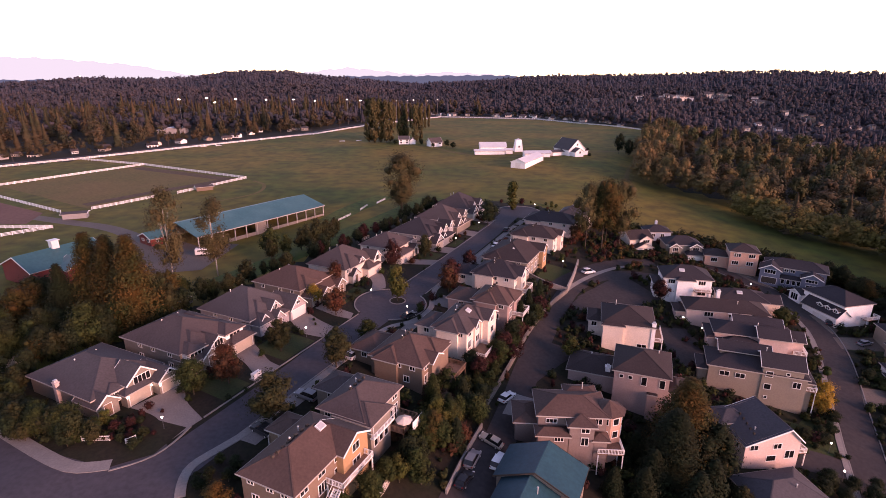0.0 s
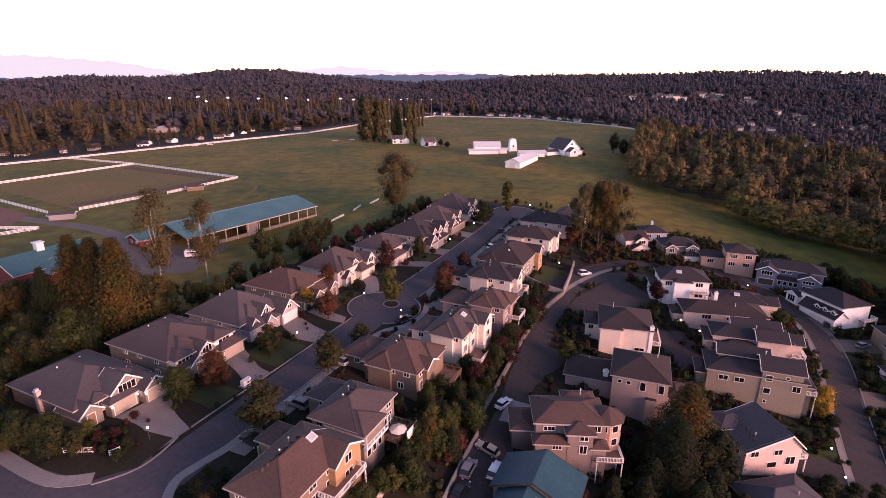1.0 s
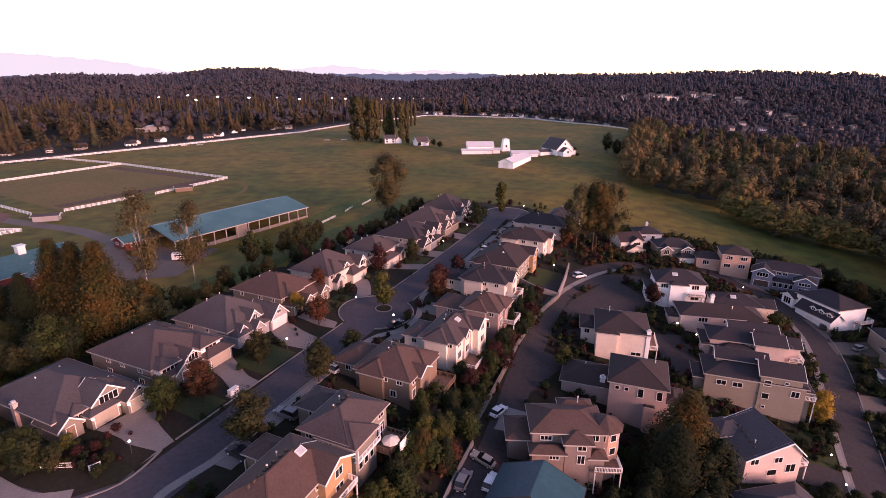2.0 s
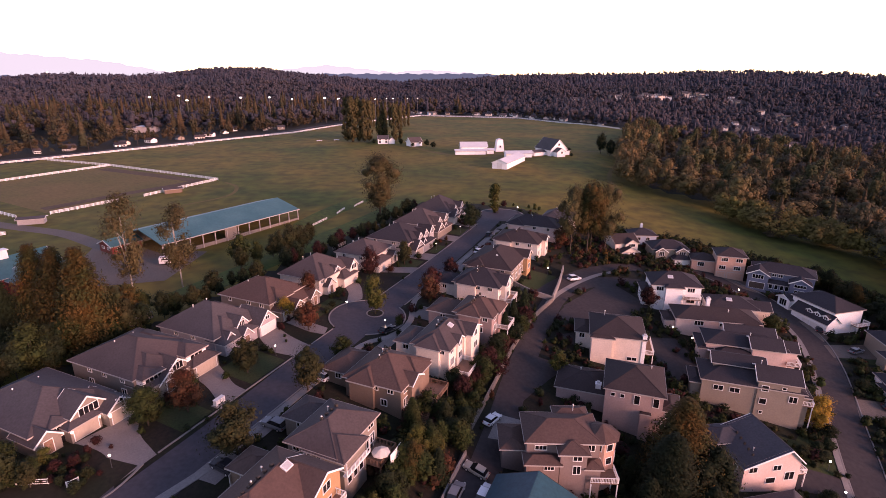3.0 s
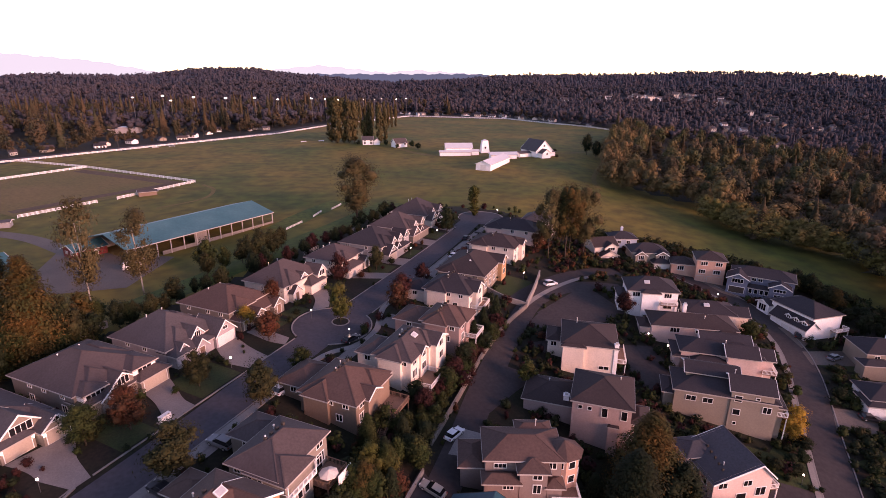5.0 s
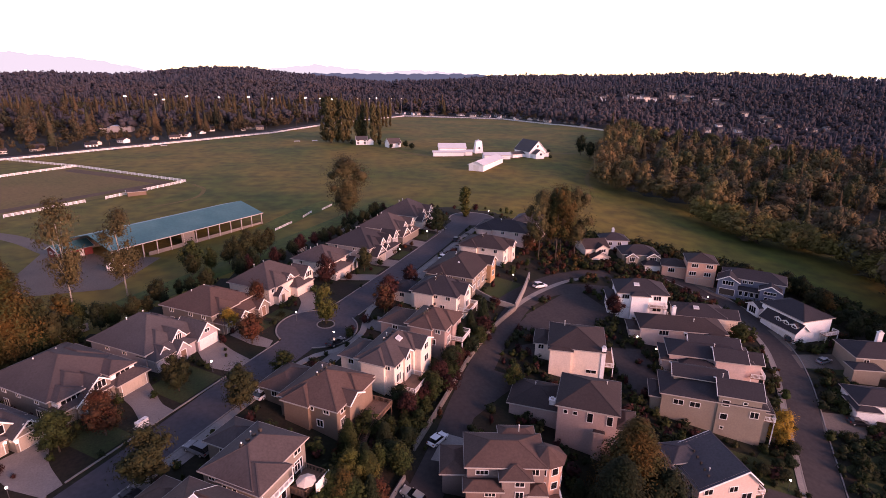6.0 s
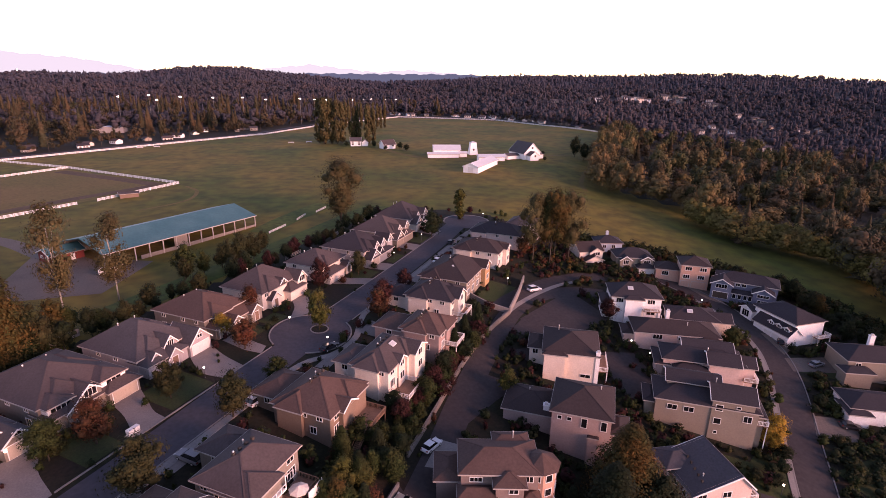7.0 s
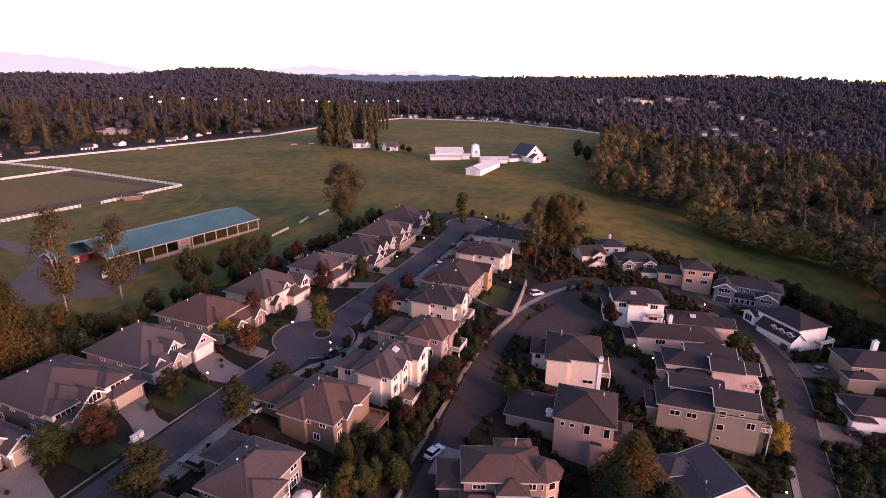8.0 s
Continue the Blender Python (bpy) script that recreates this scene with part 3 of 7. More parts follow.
        for k in open_sides:
            (ax, ay), (bx, by) = edges[k]
            put("handrail", Mesh().beam((ax, ay, z + 1.0), (bx, by, z + 1.0), 0.12, 0.09), rail, d)
            put("bottom_rail", Mesh().beam((ax, ay, z + 0.12), (bx, by, z + 0.12), 0.07, 0.08), rail, d)
            length = math.hypot(bx - ax, by - ay)
            for i in range(int(length / 0.26) + 1):
                f = i * 0.26 / length
                x, y = ax + (bx - ax) * f, ay + (by - ay) * f
                put("baluster" if i % 7 else "rail_post", upright(0.03 if i % 7 else 0.06, rail), None, d, m=pose(x, y, z))
        if stairs:
            (sx, sy), (dx, dy) = stairs
            n = min(12, max(3, int((z - gz(*self.world(sx, sy))) / 0.19)))
            m = Mesh()
            for i in range(n):
                x, y, h = sx + dx * i * 0.27, sy + dy * i * 0.27, z - 0.19 * (i + 1)
                m.box(x - (0.15 if dx else .6), x + (0.15 if dx else .6), y - (.15 if dy else .6), y + (.15 if dy else .6), h - 0.06, h)
            for k in (-0.62, 0.62):
                ox, oy = (0, k) if dx else (k, 0)
                m.beam((sx + ox, sy + oy, z - .1), (sx + ox + dx * n * .27, sy + oy + dy * n * .27, z - .19 * n), 0.06, 0.28)
                m.beam((sx + ox, sy + oy, z + .95), (sx + ox + dx * n * .27, sy + oy + dy * n * .27, z - .19 * n + .95), 0.07, 0.09)
            put("stair", m, rail, d)

    def world(self, x, y):
        return self.x + self.c * x - self.s * y, self.y + self.s * x + self.c * y


YAW = 64.16
def street_house(label, u0, u1, v0, v1, wall, roof, group):
    """A house of the upper street; its local x runs along the street, its local -y towards rising u."""
    um, vm = (u0 + u1) / 2, (v0 + v1) / 2
    h = House(label, *row(um, vm), YAW, wall, roof, group=group)
    h.um, h.vm = um, vm
    h.b = lambda a0, a1, b0, b1, *r, **k: h.block(b0 - vm, b1 - vm, -(a1 - um), -(a0 - um), *r, **k)
    return h

# ---- upper street, field side ----
GL = "houses on the field side of the upper street"


def gabled_front(h, v, u, w, deep, ze, pitch=0.9, wins=None, wall=None):
    """A front gable of a street house: its ridge runs across the street."""
    return h.b(u - deep, u, v - w / 2, v + w / 2, ze, "gy", pitch, 0.35, wall=wall)


def field_house(label, u0, u1, v0, v1, wall, roof, ze, garage_v, entry_v, dormers=(), door=DOORW, hip=0.52, low=None, side=(), wings=True):
    h = street_house(label, u0, u1, v0, v1, wall, roof, GL)
    main = h.b(u0, u1, v0, v1, ze, "hip", hip)
    g0 = gz(*row(u1 + 2, (v0 + v1) / 2)) + 0.15
    X = lambda v: v - h.vm
    if low:
        lo = h.b(u1 - 2, u1 + 2.6, low[0], low[1], g0 + 3.0, "hip", 0.5)
    for gv, gw, gu, gable in garage_v:
        if gable:
            b = gabled_front(h, gv, gu, gw, 7.0, g0 + 2.9, gable)
            h.win(b, "S", X(gv), g0 + 3.5, 1.2, 0.7, 2)
        else:
            b = h.b(gu - 4, gu, gv - gw / 2, gv + gw / 2, g0 + 2.9, "hip", 0.5)
        h.garage(b, "S", X(gv), g0, min(4.9, gw - 1.0), 2.3, door)
        for s in (-1, 1) if gw < 5.2 else ():
            put("wall_lamp", Mesh().box(-.1, .1, -.22, 0, 0, .35), LAMP, h.root, "lit wall lantern", m=h.at(b, "S", X(gv) + s * (min(4.9, gw - 1.0) / 2 + .35), g0 + 1.8))
    for ev, ew, eu, ep in entry_v:
        b = gabled_front(h, ev, eu, ew, 6.0, g0 + 2.7, ep)
        h.door(b, "S", X(ev), g0, 1.3, 2.3)
    for dv, dw, du, dz, dp in dormers:
        b = h.b(du - 5, du, dv - dw / 2, dv + dw / 2, dz, "gy", dp, 0.25)
        h.win(b, "S", X(dv), dz - 0.8, max(1.4, min(3.2, dw - 1.8)), 1.4, 4 if dw > 5 else 3)
    if wings:
        h.b(u0 + 4.5, u1 + .45, v0 + 2.2, v0 + 2.2 + (v1 - v0) * .42, ze, "hip", hip + .16, .45)
        h.b(u0 + 2.0, u1 - 5, v1 - 6.5, v1 + .5, ze - .1, "hip", hip + .05, .45)
    n = int((v1 - v0) / 3.6)
    h.wins(main, "S", [X(v0 + (i + .5) * (v1 - v0) / n) for i in range(n)], ze - 1.7, 1.7, 1.0, 3)
    if side:
        h.wins(main, "W", [-(q - h.um) for q in side], ze - 1.6, 1.0, 1.2, 2)
        h.wins(main, "W", [-(q - h.um) for q in side[::2]], ze - 4.6, 1.2, 1.6, 2)
    zr = ze + min(u1 - u0, v1 - v0) / 2 * hip
    h.pipes([(X((v0 + v1) / 2 - 2), 2.6, zr - 1.2), (X((v0 + v1) / 2 + 2.5), 3.4, zr - 1.6)])
    return h, main


h, b = field_house("taupe two-storey house with lit garage lanterns", -108, -89.5, 45, 58.5, "taupe", "grey", 4.9,
                   [(51.8, 5.0, -86.8, 0), (57, 4.6, -85.3, 0.75)], [(46.4, 3.8, -87.6, 0.8)], [(53.2, 6.0, -87.6, 5.2, 0.8)], DOORT, 0.45, wings=False)
_c = h.b(-93, -88.6, 47.4, 50.8, 4.8, "hip", .4, .35)
h.win(_c, "S", 49.1 - h.vm, 3.2, 2.7, 1.0, 4), h.win(_c, "S", 49.1 - h.vm, 1.0, 2.3, 1.4, 3)
h.chimney(45 - h.vm - 0.2, 0.5, -1, 5.5, 0.7, 0.9, WALLS["pink"])
h, b = field_house("taupe hip-roofed house with arched entry", -105.2, -88, 61.7, 76, "taupe", "brown", 5.9,
                   [(74.5, 6.0, -84.3, 0)], [(66.5, 4.2, -85.0, 0.7)], [(69.0, 4.0, -85.4, 5.4, 0.75)], DOORT, 0.46, (62, 77), (-100, -96, -91))
_c = h.b(-92, -85.9, 71.4, 76.2, 6.0, "hip", .42, .4, wall="white")
h.win(_c, "S", 73.8 - h.vm, 4.5, 2.8, 1.1, 3)
_c = h.b(-92, -86.2, 62.2, 66.6, 5.8, "hip", .42, .3, wall="white")
h.win(_c, "S", 64.4 - h.vm, 4.4, 3.4, 1.1, 4)
h, b = field_house("grey house with white trim and steep garage gable", -103.9, -88, 80.2, 94, "lilac", "grey", 5.2,
                   [(93.0, 5.6, -84.8, 1.0)], [(83, 3.4, -86.2, 1.1), (86.4, 3.0, -84.8, 1.1)], [(87.5, 3.2, -87.0, 5.6, 1.1)], DOORW, 0.62, (80.5, 90), (-99, -94))
h, b = field_house("rust-roofed house with cream entry arches", -104, -88.5, 98, 111, "taupe", "rust", 5.9,
                   [(101.5, 5.5, -85.5, 0)], [(104, 3.4, -84.6, 0.8), (110.5, 3.6, -84.6, 0.9)], (), DOORT, 0.5, (98.5, 112), (-101, -95, -91))
h, b = field_house("cream house with round gable windows", -100, -87, 115.5, 130.5, "cream", "brown", 6.0,
                   [(127, 6.0, -84.6, 0)], [(119, 3.6, -85.5, 0.9)], [(123.5, 2.6, -86.6, 6.2, 0.9), (129.5, 4.0, -85.0, 5.6, 1.1)], DOORW, 0.62, (123.5, 130))
h, b = field_house("cream two-storey hip house", -97, -84.5, 138, 150.5, "cream", "brown", 5.9,
                   [(141, 5.5, -82.0, 0)], [(149, 3.4, -82.2, 0.7)], (), DOORT, 0.5, (138.5, 146), (-94, -88))
h, b = field_house("dark-roofed house with row of white gables", -96, -80.5, 155, 171, "grey", "dark", 6.0,
                   [(158, 6.0, -77.8, 0.85)], [(163, 3.4, -78.5, 1.1)], [(162, 3.0, -79.6, 6.0, 1.1), (166, 3.2, -79.4, 6.0, 1.1), (170, 3.6, -79.0, 6.2, 1.1)], DOORT, 0.52, (156, 170), (-93, -86))
h, b = field_house("brown-roofed house with white front gables", -97, -82, 176, 190, "taupe", "brown", 6.2,
                   [(179, 5.8, -79.5, 0.9)], [(184, 3.2, -80, 1.1)], [(181, 3.4, -81.0, 6.4, 1.1), (187, 3.4, -81, 6.4, 1.1)], DOORW, 0.6, (176, 189))
h, b = field_house("brown-roofed end house beside the field", -99, -84, 196, 212, "cream", "brown", 6.4,
                   [(199, 5.8, -81.5, 0.9)], [(204, 3.2, -82, 1.1)], [(201, 3.4, -83.0, 6.4, 1.1), (208, 3.4, -83, 6.4, 1.1)], DOORW, 0.62, (196, 211))

# ---- upper street, slope side ----
GM = "houses on the slope side of the upper street"


def slope_house(label, u0, u1, v0, v1, wall, roof, ze, wing, deck=None, hip=0.5, gable=(), side=True, wall2=None, wings=True):
    h = street_house(label, u0, u1, v0, v1, wall, roof, GM)
    main = h.b(u0, u1, v0, v1, ze, "hip", hip)
    X, Y = (lambda v: v - h.vm), (lambda u: -(u - h.um))
    if wing:
        w = h.b(wing[0], wing[1], wing[2], wing[3], wing[4], "hip", 0.45)
        h.garage(w, "N", X((wing[2] + wing[3]) / 2), gz(*row(wing[0] - 3, wing[2])) + 0.1, 4.9, 2.3, DOORT)
        h.win(w, "W", Y((wing[0] + wing[1]) / 2), wing[4] - 1.8, 1.2, 1.0, 2)
    for gv, gw, gu, gz_, gp in gable:
        b = h.b(gu - 6, gu, gv - gw / 2, gv + gw / 2, gz_, "gy", gp, 0.4, wall=wall2)
        h.win(b, "S", X(gv), gz_ - 1.5, 1.6, 1.3, 2)
        h.win(b, "S", X(gv), gz_ - 4.4, 1.8, 1.5, 2)
    if wings:
        h.b(u0 + 3.0, u1 + .5, v1 - 6.2, v1 - .8, ze - .1, "hip", hip + .14, .45)
        h.b(u0 + 1.2, u0 + 6.4, v0 - .7, v1 - 5, ze - .1, "hip", hip + .10, .45)
    zk = ze + min(u1 - u0, v1 - v0) / 2 * hip
    h.vents([(X((v0 + v1) / 2 - 1.6 + 1.3 * k), .9, zk - .25) for k in range(4)], .22)
    n = max(2, int((v1 - v0) / 3.4))
    spots = [X(v0 + (i + .5) * (v1 - v0) / n) for i in range(n)]
    h.wins(main, "S", spots, ze - 1.75, 1.5, 1.3, 2)
    h.wins(main, "S", spots, ze - 4.6, 1.8, 1.7, 3)
    if side:
        wd = u1 - u0
        h.wins(main, "W", [Y(u0 + wd * k) for k in (.18, .55, .82)], ze - 1.55, 1.1, 1.0, 2)
        h.wins(main, "W", [Y(u0 + wd * k) for k in (.25, .7)], ze - 4.5, 1.2, 1.3, 2)
        h.win(main, "E", Y(u0 + wd * .5), ze - 1.6, 1.1, 1.1, 2)
    if deck:
        h.deck(X(deck[0]), X(deck[1]), Y(u1 + deck[2]), Y(u1), deck[3], deck[4], "SEW", ((X(deck[0]) - .3, Y(u1 + deck[2] - .8)), (-1, 0)) if deck[5] else None)
        h.door(main, "S", X((deck[0] + deck[1]) / 2 + .5), deck[3], 1.8, 2.1, GLASS)
    zr = ze + min(u1 - u0, v1 - v0) / 2 * hip
    h.pipes([(X((v0 + v1) / 2 + 1.5), 2.0, zr - .8), (X((v0 + v1) / 2 - 1.5), 1.0, zr - .4)])
    return h, main


DECKW, DECKB = WHITE, WOOD
h, b = slope_house("ochre house with rust shingles, skylight and white deck", -52.6, -43.0, 43, 58.3, "brown", "rust", 5.1, (-57.6, -52.4, 53.7, 58.2, 3.6), (49.6, 57.4, 3.0, 1.4, WHITE, 1), 0.52, [(55.4, 6.4, -41.7, 5.1, 0.55)], wall2="ochre", wings=False)
h.skylight(3.1, -1.0, 7.25, 27.5, "S")
h.block(-2.5, 1.2, 4.6, 6.6, 3.4, "gx", .5, .35)
h.vents([(-5.2 + 1.05 * k, .9, 7.2) for k in range(5)], .2)
h, b = slope_house("taupe house with roof vents and covered balcony", -52.6, -43.6, 60.6, 72.0, "taupe", "brown", 4.95, (-58.5, -52.3, 67.0, 73.0, 3.5), (66.6, 71.6, 3.8, -0.6, WOOD, 0), wings=False)
# covered corner balcony with tall windows below it
_v = lambda v: v - h.vm
_c = h.b(-49.0, -42.2, 60.3, 66.2, 4.75, "hip", .5)
h.wins(_c, "S", [_v(61.6), _v(63.2), _v(64.8)], -.2, 1.0, 2.3, 1)
h.wins(_c, "W", [-(q - h.um) for q in (-48.4, -46.6)], 2.4, .7, 1.6, 1)
h.wins(_c, "W", [-(q - h.um) for q in (-47.8, -45)], -.2, 1.0, .9, 1)
_r = put("balcony", Mesh().box(_v(60.0), _v(66.3), -(-41.4 - h.um), -(-42.2 - h.um), 2.0, 2.2), WHITE, h.root, "white balcony floor")
_w = -(-41.45 - h.um)
put("top_rail", Mesh().beam((_v(60.0), _w, 3.05), (_v(66.3), _w, 3.05), .1, .1).beam((_v(60.0), _w, 3.05), (_v(60.0), -(-44.0 - h.um), 3.05), .1, .1), WHITE, _r)
put("bottom_rail", Mesh().beam((_v(60.0), _w, 2.35), (_v(66.3), _w, 2.35), .08, .08), WHITE, _r)
for _k in range(7):
    put("post", Mesh().box(_v(60.0 + _k * 1.05) - .06, _v(60.0 + _k * 1.05) + .06, _w - .06, _w + .06, 2.1, 4.5 if _k in (0, 6) else 3.05), WHITE, _r)
h, b = slope_house("brown house with rust roof and tall timber deck", -56.1, -44.2, 81.6, 93.6, "brown", "rust", 3.6, (-62.5, -55.8, 83.5, 92, 2.9), (86.5, 93, 4.6, -1.4, WOOD, 1))
h.b(-48.2, -43.2, 84.2, 88.4, 3.4, "gy", .55, .4)
h, b = slope_house("cream house with corner deck and skylights", -50.0, -41.6, 97.9, 111.6, "cream", "brown", 4.15, (-54.4, -49.6, 98.6, 106, 3.4), (98.6, 105, 4.2, -1.8, WHITE, 1), 0.5, [(109, 5.4, -39.8, 4.1, .5), (103.2, 2.8, -41.2, 4.1, .7)])
h.skylight(0.6, -1.4, 5.75, 26.5, "S")
h, b = slope_house("brick-brown house with rust hip roof", -47.6, -38.2, 115.5, 125.2, "rose", "rust", 4.55, (-55, -47.4, 116.5, 124.5, 3.1), (119, 124, 3.0, 0.2, WHITE, 0))
h.vents([(-3.4 + 1.1 * k, 1.2, 6.6) for k in range(5)], .2)
h, b = slope_house("dark-roofed cream house with curved balcony", -55.4, -42.6, 133.8, 144.2, "cream", "dark", 4.4, (-62, -55.2, 134.6, 142, 3.1), (136, 142, 3.0, -0.6, WHITE, 0), 0.55, [(138.8, 5.0, -41.4, 4.5, .7)])
h, b = slope_house("tan house with long dark brown roof and ochre gable", -58, -43.6, 148.5, 168, "tan", "umber", 4.2, None, None, 0.45, [(163.8, 4.6, -42.2, 4.4, .7)], wall2="ochre")
h.skylight(-4.4, -1.6, 6.2, 24, "S")
h, b = slope_house("cream house with low brown hip roof", -58.2, -42.6, 176, 188, "cream", "umber", 4.4, None, None, 0.42, [(184, 4, -41.4, 4.2, .5)])
h, b = slope_house("pink house with dark slate roof", -60, -40.6, 197.6, 209, "pink", "dark", 4.5, None, None, 0.45, [(206, 4, -39.6, 4.4, .5)])
h, b = slope_house("dark-roofed house at the end of the street", -50, -38, 214, 224, "taupe", "grey", 4.5, None, None, 0.5)

# ---- houses on the slope below ----
GR = "houses on the lower slope"


def lower_house(label, x, y, yaw, w, d, ze, wall, roof, pitch=0.45, kind="hip", ridge=0.5):
    h = House(label, x, y, yaw, wall, roof, group=GR, trim=WHITE if wall in ("white", "blue", "pink", "tan") else TRIM)
    b = h.block(-w / 2, w / 2, -d / 2, d / 2, ze, kind, pitch, ridge=ridge)
    return h, b


# brown house with a rounded corner tower
h = House("pinkish house with brown roof and rounded corner tower", 25.8, 86.6, -4, "mauve", "rust", group=GR, trim=TRIM)
b = h.block(-8, 4.4, -3.8, 4, -0.7, "hip", 0.42)
c = h.block(-2.6, 1.8, -6.0, -2, -1.3, "hip", 0.42)
e = h.block(-8.2, -2.7, -6.0, -3.7, -3.4, "hip", 0.5)
g = h.block(-12.0, -8.1, -2, 4.4, -3.7, "hip", 0.35)
h.wins(b, "S", [-5.6], -2.6, 1.9, .8, 3), h.wins(e, "S", [-4.4], -4.9, 1.6, .8, 3)
h.wins(c, "S", [0.2], -2.9, 1.4, .8, 2), h.wins(c, "S", [0.2], -5.6, 1.2, 1.6, 2)
h.wins(b, "S", [2.9], -2.6, 1.2, 1.2, 2), h.wins(b, "E", [2.2], -2.7, 1.2, 1.4, 2)
h.block(1.9, 4.3, -5.8, -3.7, -4.2, "hip", 0.5)
h.block(-2, 3.5, 3.6, 6, -0.6, "hip", 0.4)
h.deck(2.6, 7.2, -6.6, -3.2, -6.8, WHITE, "SE")
h.pipes([(1, 3.5, 1.0)])
_t = Mesh()
for k in range(8):
    a0, a1 = 2 * math.pi * k / 8, 2 * math.pi * (k + 1) / 8
    _t.add([(5.2 + 2.7 * math.cos(a), -1.0 + 2.7 * math.sin(a), z) for z in (-11, -0.9) for a in (a0, a1)], [(0, 1, 3, 2)])
put("tower_wall", _t, WALLS["salmon"], h.root)
_t = Mesh().add([(5.2 + 3.3 * math.cos(2 * math.pi * k / 8), -1.0 + 3.3 * math.sin(2 * math.pi * k / 8), -1.0) for k in range(8)] + [(5.2, -1.0, 0.8)], [(k, (k + 1) % 8, 8) for k in range(8)] + [tuple(range(7, -1, -1))])
put("tower_roof", _t, ROOFS["rust"], h.root)
for a in (-112.5, -67.5, -22.5):
    for z in (-2.9, -5.6):
        fr, pn = window_data(1.1, 1.3, 1)
        w = put("window", fr, None, h.root, m=pose(5.2 + 2.5 * math.cos(radians(a)), -1.0 + 2.5 * math.sin(radians(a)), z, 0, 0, a + 90))
        put("pane", pn, None, w)

# rosy house with a garage wing
h, b = lower_house("rosy brick house with low garage wing", 43.9, 103.6, -21, 11, 11.5, -1.3, "blush", "umber")
g = h.block(-15.5, -5.4, -2.2, 7, -5.2, "hip", 0.4)
h.wins(b, "S", [-4, -2.2], -3.2, .7, .7, 1), h.wins(b, "S", [0.6, 4.2], -4.2, 1.0, 1.9, 1)
h.wins(b, "E", [-3, 1], -3.6, 1.2, 1.4, 2)
h.block(1.5, 3.4, -6.5, -5.6, -5.6, "hip", .3, .15)
e = h.block(5.5, 8.6, -5, 1, -4.6, "hip", 0.4)
h.win(e, "S", 7, -6.6, 1.6, 1.2, 2)
h.deck(5.4, 8.6, -7.4, -5, -7.0, WHITE, "SE")
h.chimney(-7.0, -1.0, -6.0, -3.9, 1.1, 1.0, WALLS["white"])
h.pipes([(3.2, 2.4, -0.2), (-11, 3, -3.6)])
h.garage(g, "N", -10.5, -8.4, 4.8, 2.3, DOORT)

# pale house above the court
h, b = lower_house("cream house with low brown roof and pale end chimney", 48.2, 126.8, -16, 12.2, 12.5, -1.0, "cream", "umber", 0.38)
e = h.block(-9.6, -6.0, -2, 5, -2.6, "hip", 0.45)
h.block(-6.0, -1.2, -7.3, -6.2, -1.1, "hip", .42)
h.win(b, "S", 3.6, -7.0, 2.2, .8, 2), h.win(e, "S", -8.2, -4.4, 1.2, 1.1, 2), h.win(e, "W", 2, -4.6, 1.6, 1.1, 2)
h.wins(b, "E", [-3, 0, 3], -2.8, 1.2, 1.4, 2)
h.chimney(6.0, -6.0, -10, -.4, .9, .8, WALLS["white"])
h.deck(6.2, 8.6, -5, 3, -5.6, WHITE, "SE")
h.pipes([(-3, 2, 1.2)])

# white house by the court
h, b = lower_house("white house with dark hip roof and framed windows", 75, 154.5, -12, 13.5, 10, 0.2, "white", "dark", 0.5)
e = h.block(-9, -6.7, -3.5, 3, -2.4, "hip", 0.5)
h.wins(b, "S", [-4.6, 4.0], -1.8, 1.9, 1.2, 3), h.win(b, "S", -0.6, -5.3, 2.6, 1.6, 3), h.win(e, "S", -7.9, -4.4, 1.2, 1.2, 2)
h.win(b, "S", 4.2, -5.1, 2.2, 1.5, 2), h.win(b, "W", -3, -1.7, 1.2, 1.0, 2)
h.deck(1.8, 6.4, -7, -5, -3.3, WHITE, "SEW")
h.block(-3.2, 1.4, -6.4, -4.5, 0.1, "hip", .5)
h.skylight(-1.5, -2.2, 1.6, 26, "S")

# long house
h, b = lower_house("long beige house with low brown roof", 80.5, 140, -13, 21, 9, -4.4, "pink", "umber", 0.42)
h.wins(b, "S", [-4.8], -6.3, 2.3, 1.2, 3), h.wins(b, "S", [1.0, 6.5], -6.2, 1.2, .9, 2)
e = h.block(-13, -10.4, -2.5, 3, -6.0, "hip", 0.4)
g = h.block(5.5, 10.5, -6.2, -4.3, -4.9, "hip", .4)
h.pipes([(-3, 1.5, -2.8), (3, -1.5, -2.9)])
h.chimney(-1.2, 2.5, -4, -1.2, .9, .8, WALLS["white"])

# stepped bluish-roofed house
h, b = lower_house("beige house with stepped dark roofs", 81, 126.5, -18, 18, 8, -5.2, "pink", "dark", 0.4)
e = h.block(-6.6, 0.8, -6.2, -1, -6.6, "hip", 0.35)
c = h.block(1, 7.5, -5.5, 1, -4.6, "gx", 0.45)
d = h.block(-4, 7, 0, 5.5, -3.8, "gx", 0.42)
h.block(-10.5, -7.5, -4, 4, -6.8, "hip", 0.4)
h.deck(9, 12, -5, 1, -8.6, WHITE, "SE")
h.win(c, "E", -2, -7, 1.4, 1.2, 2), h.pipes([(1, -1.5, -3.2)])
h.block(8.5, 11.5, -3, 2.5, -5.6, "gx", .5)

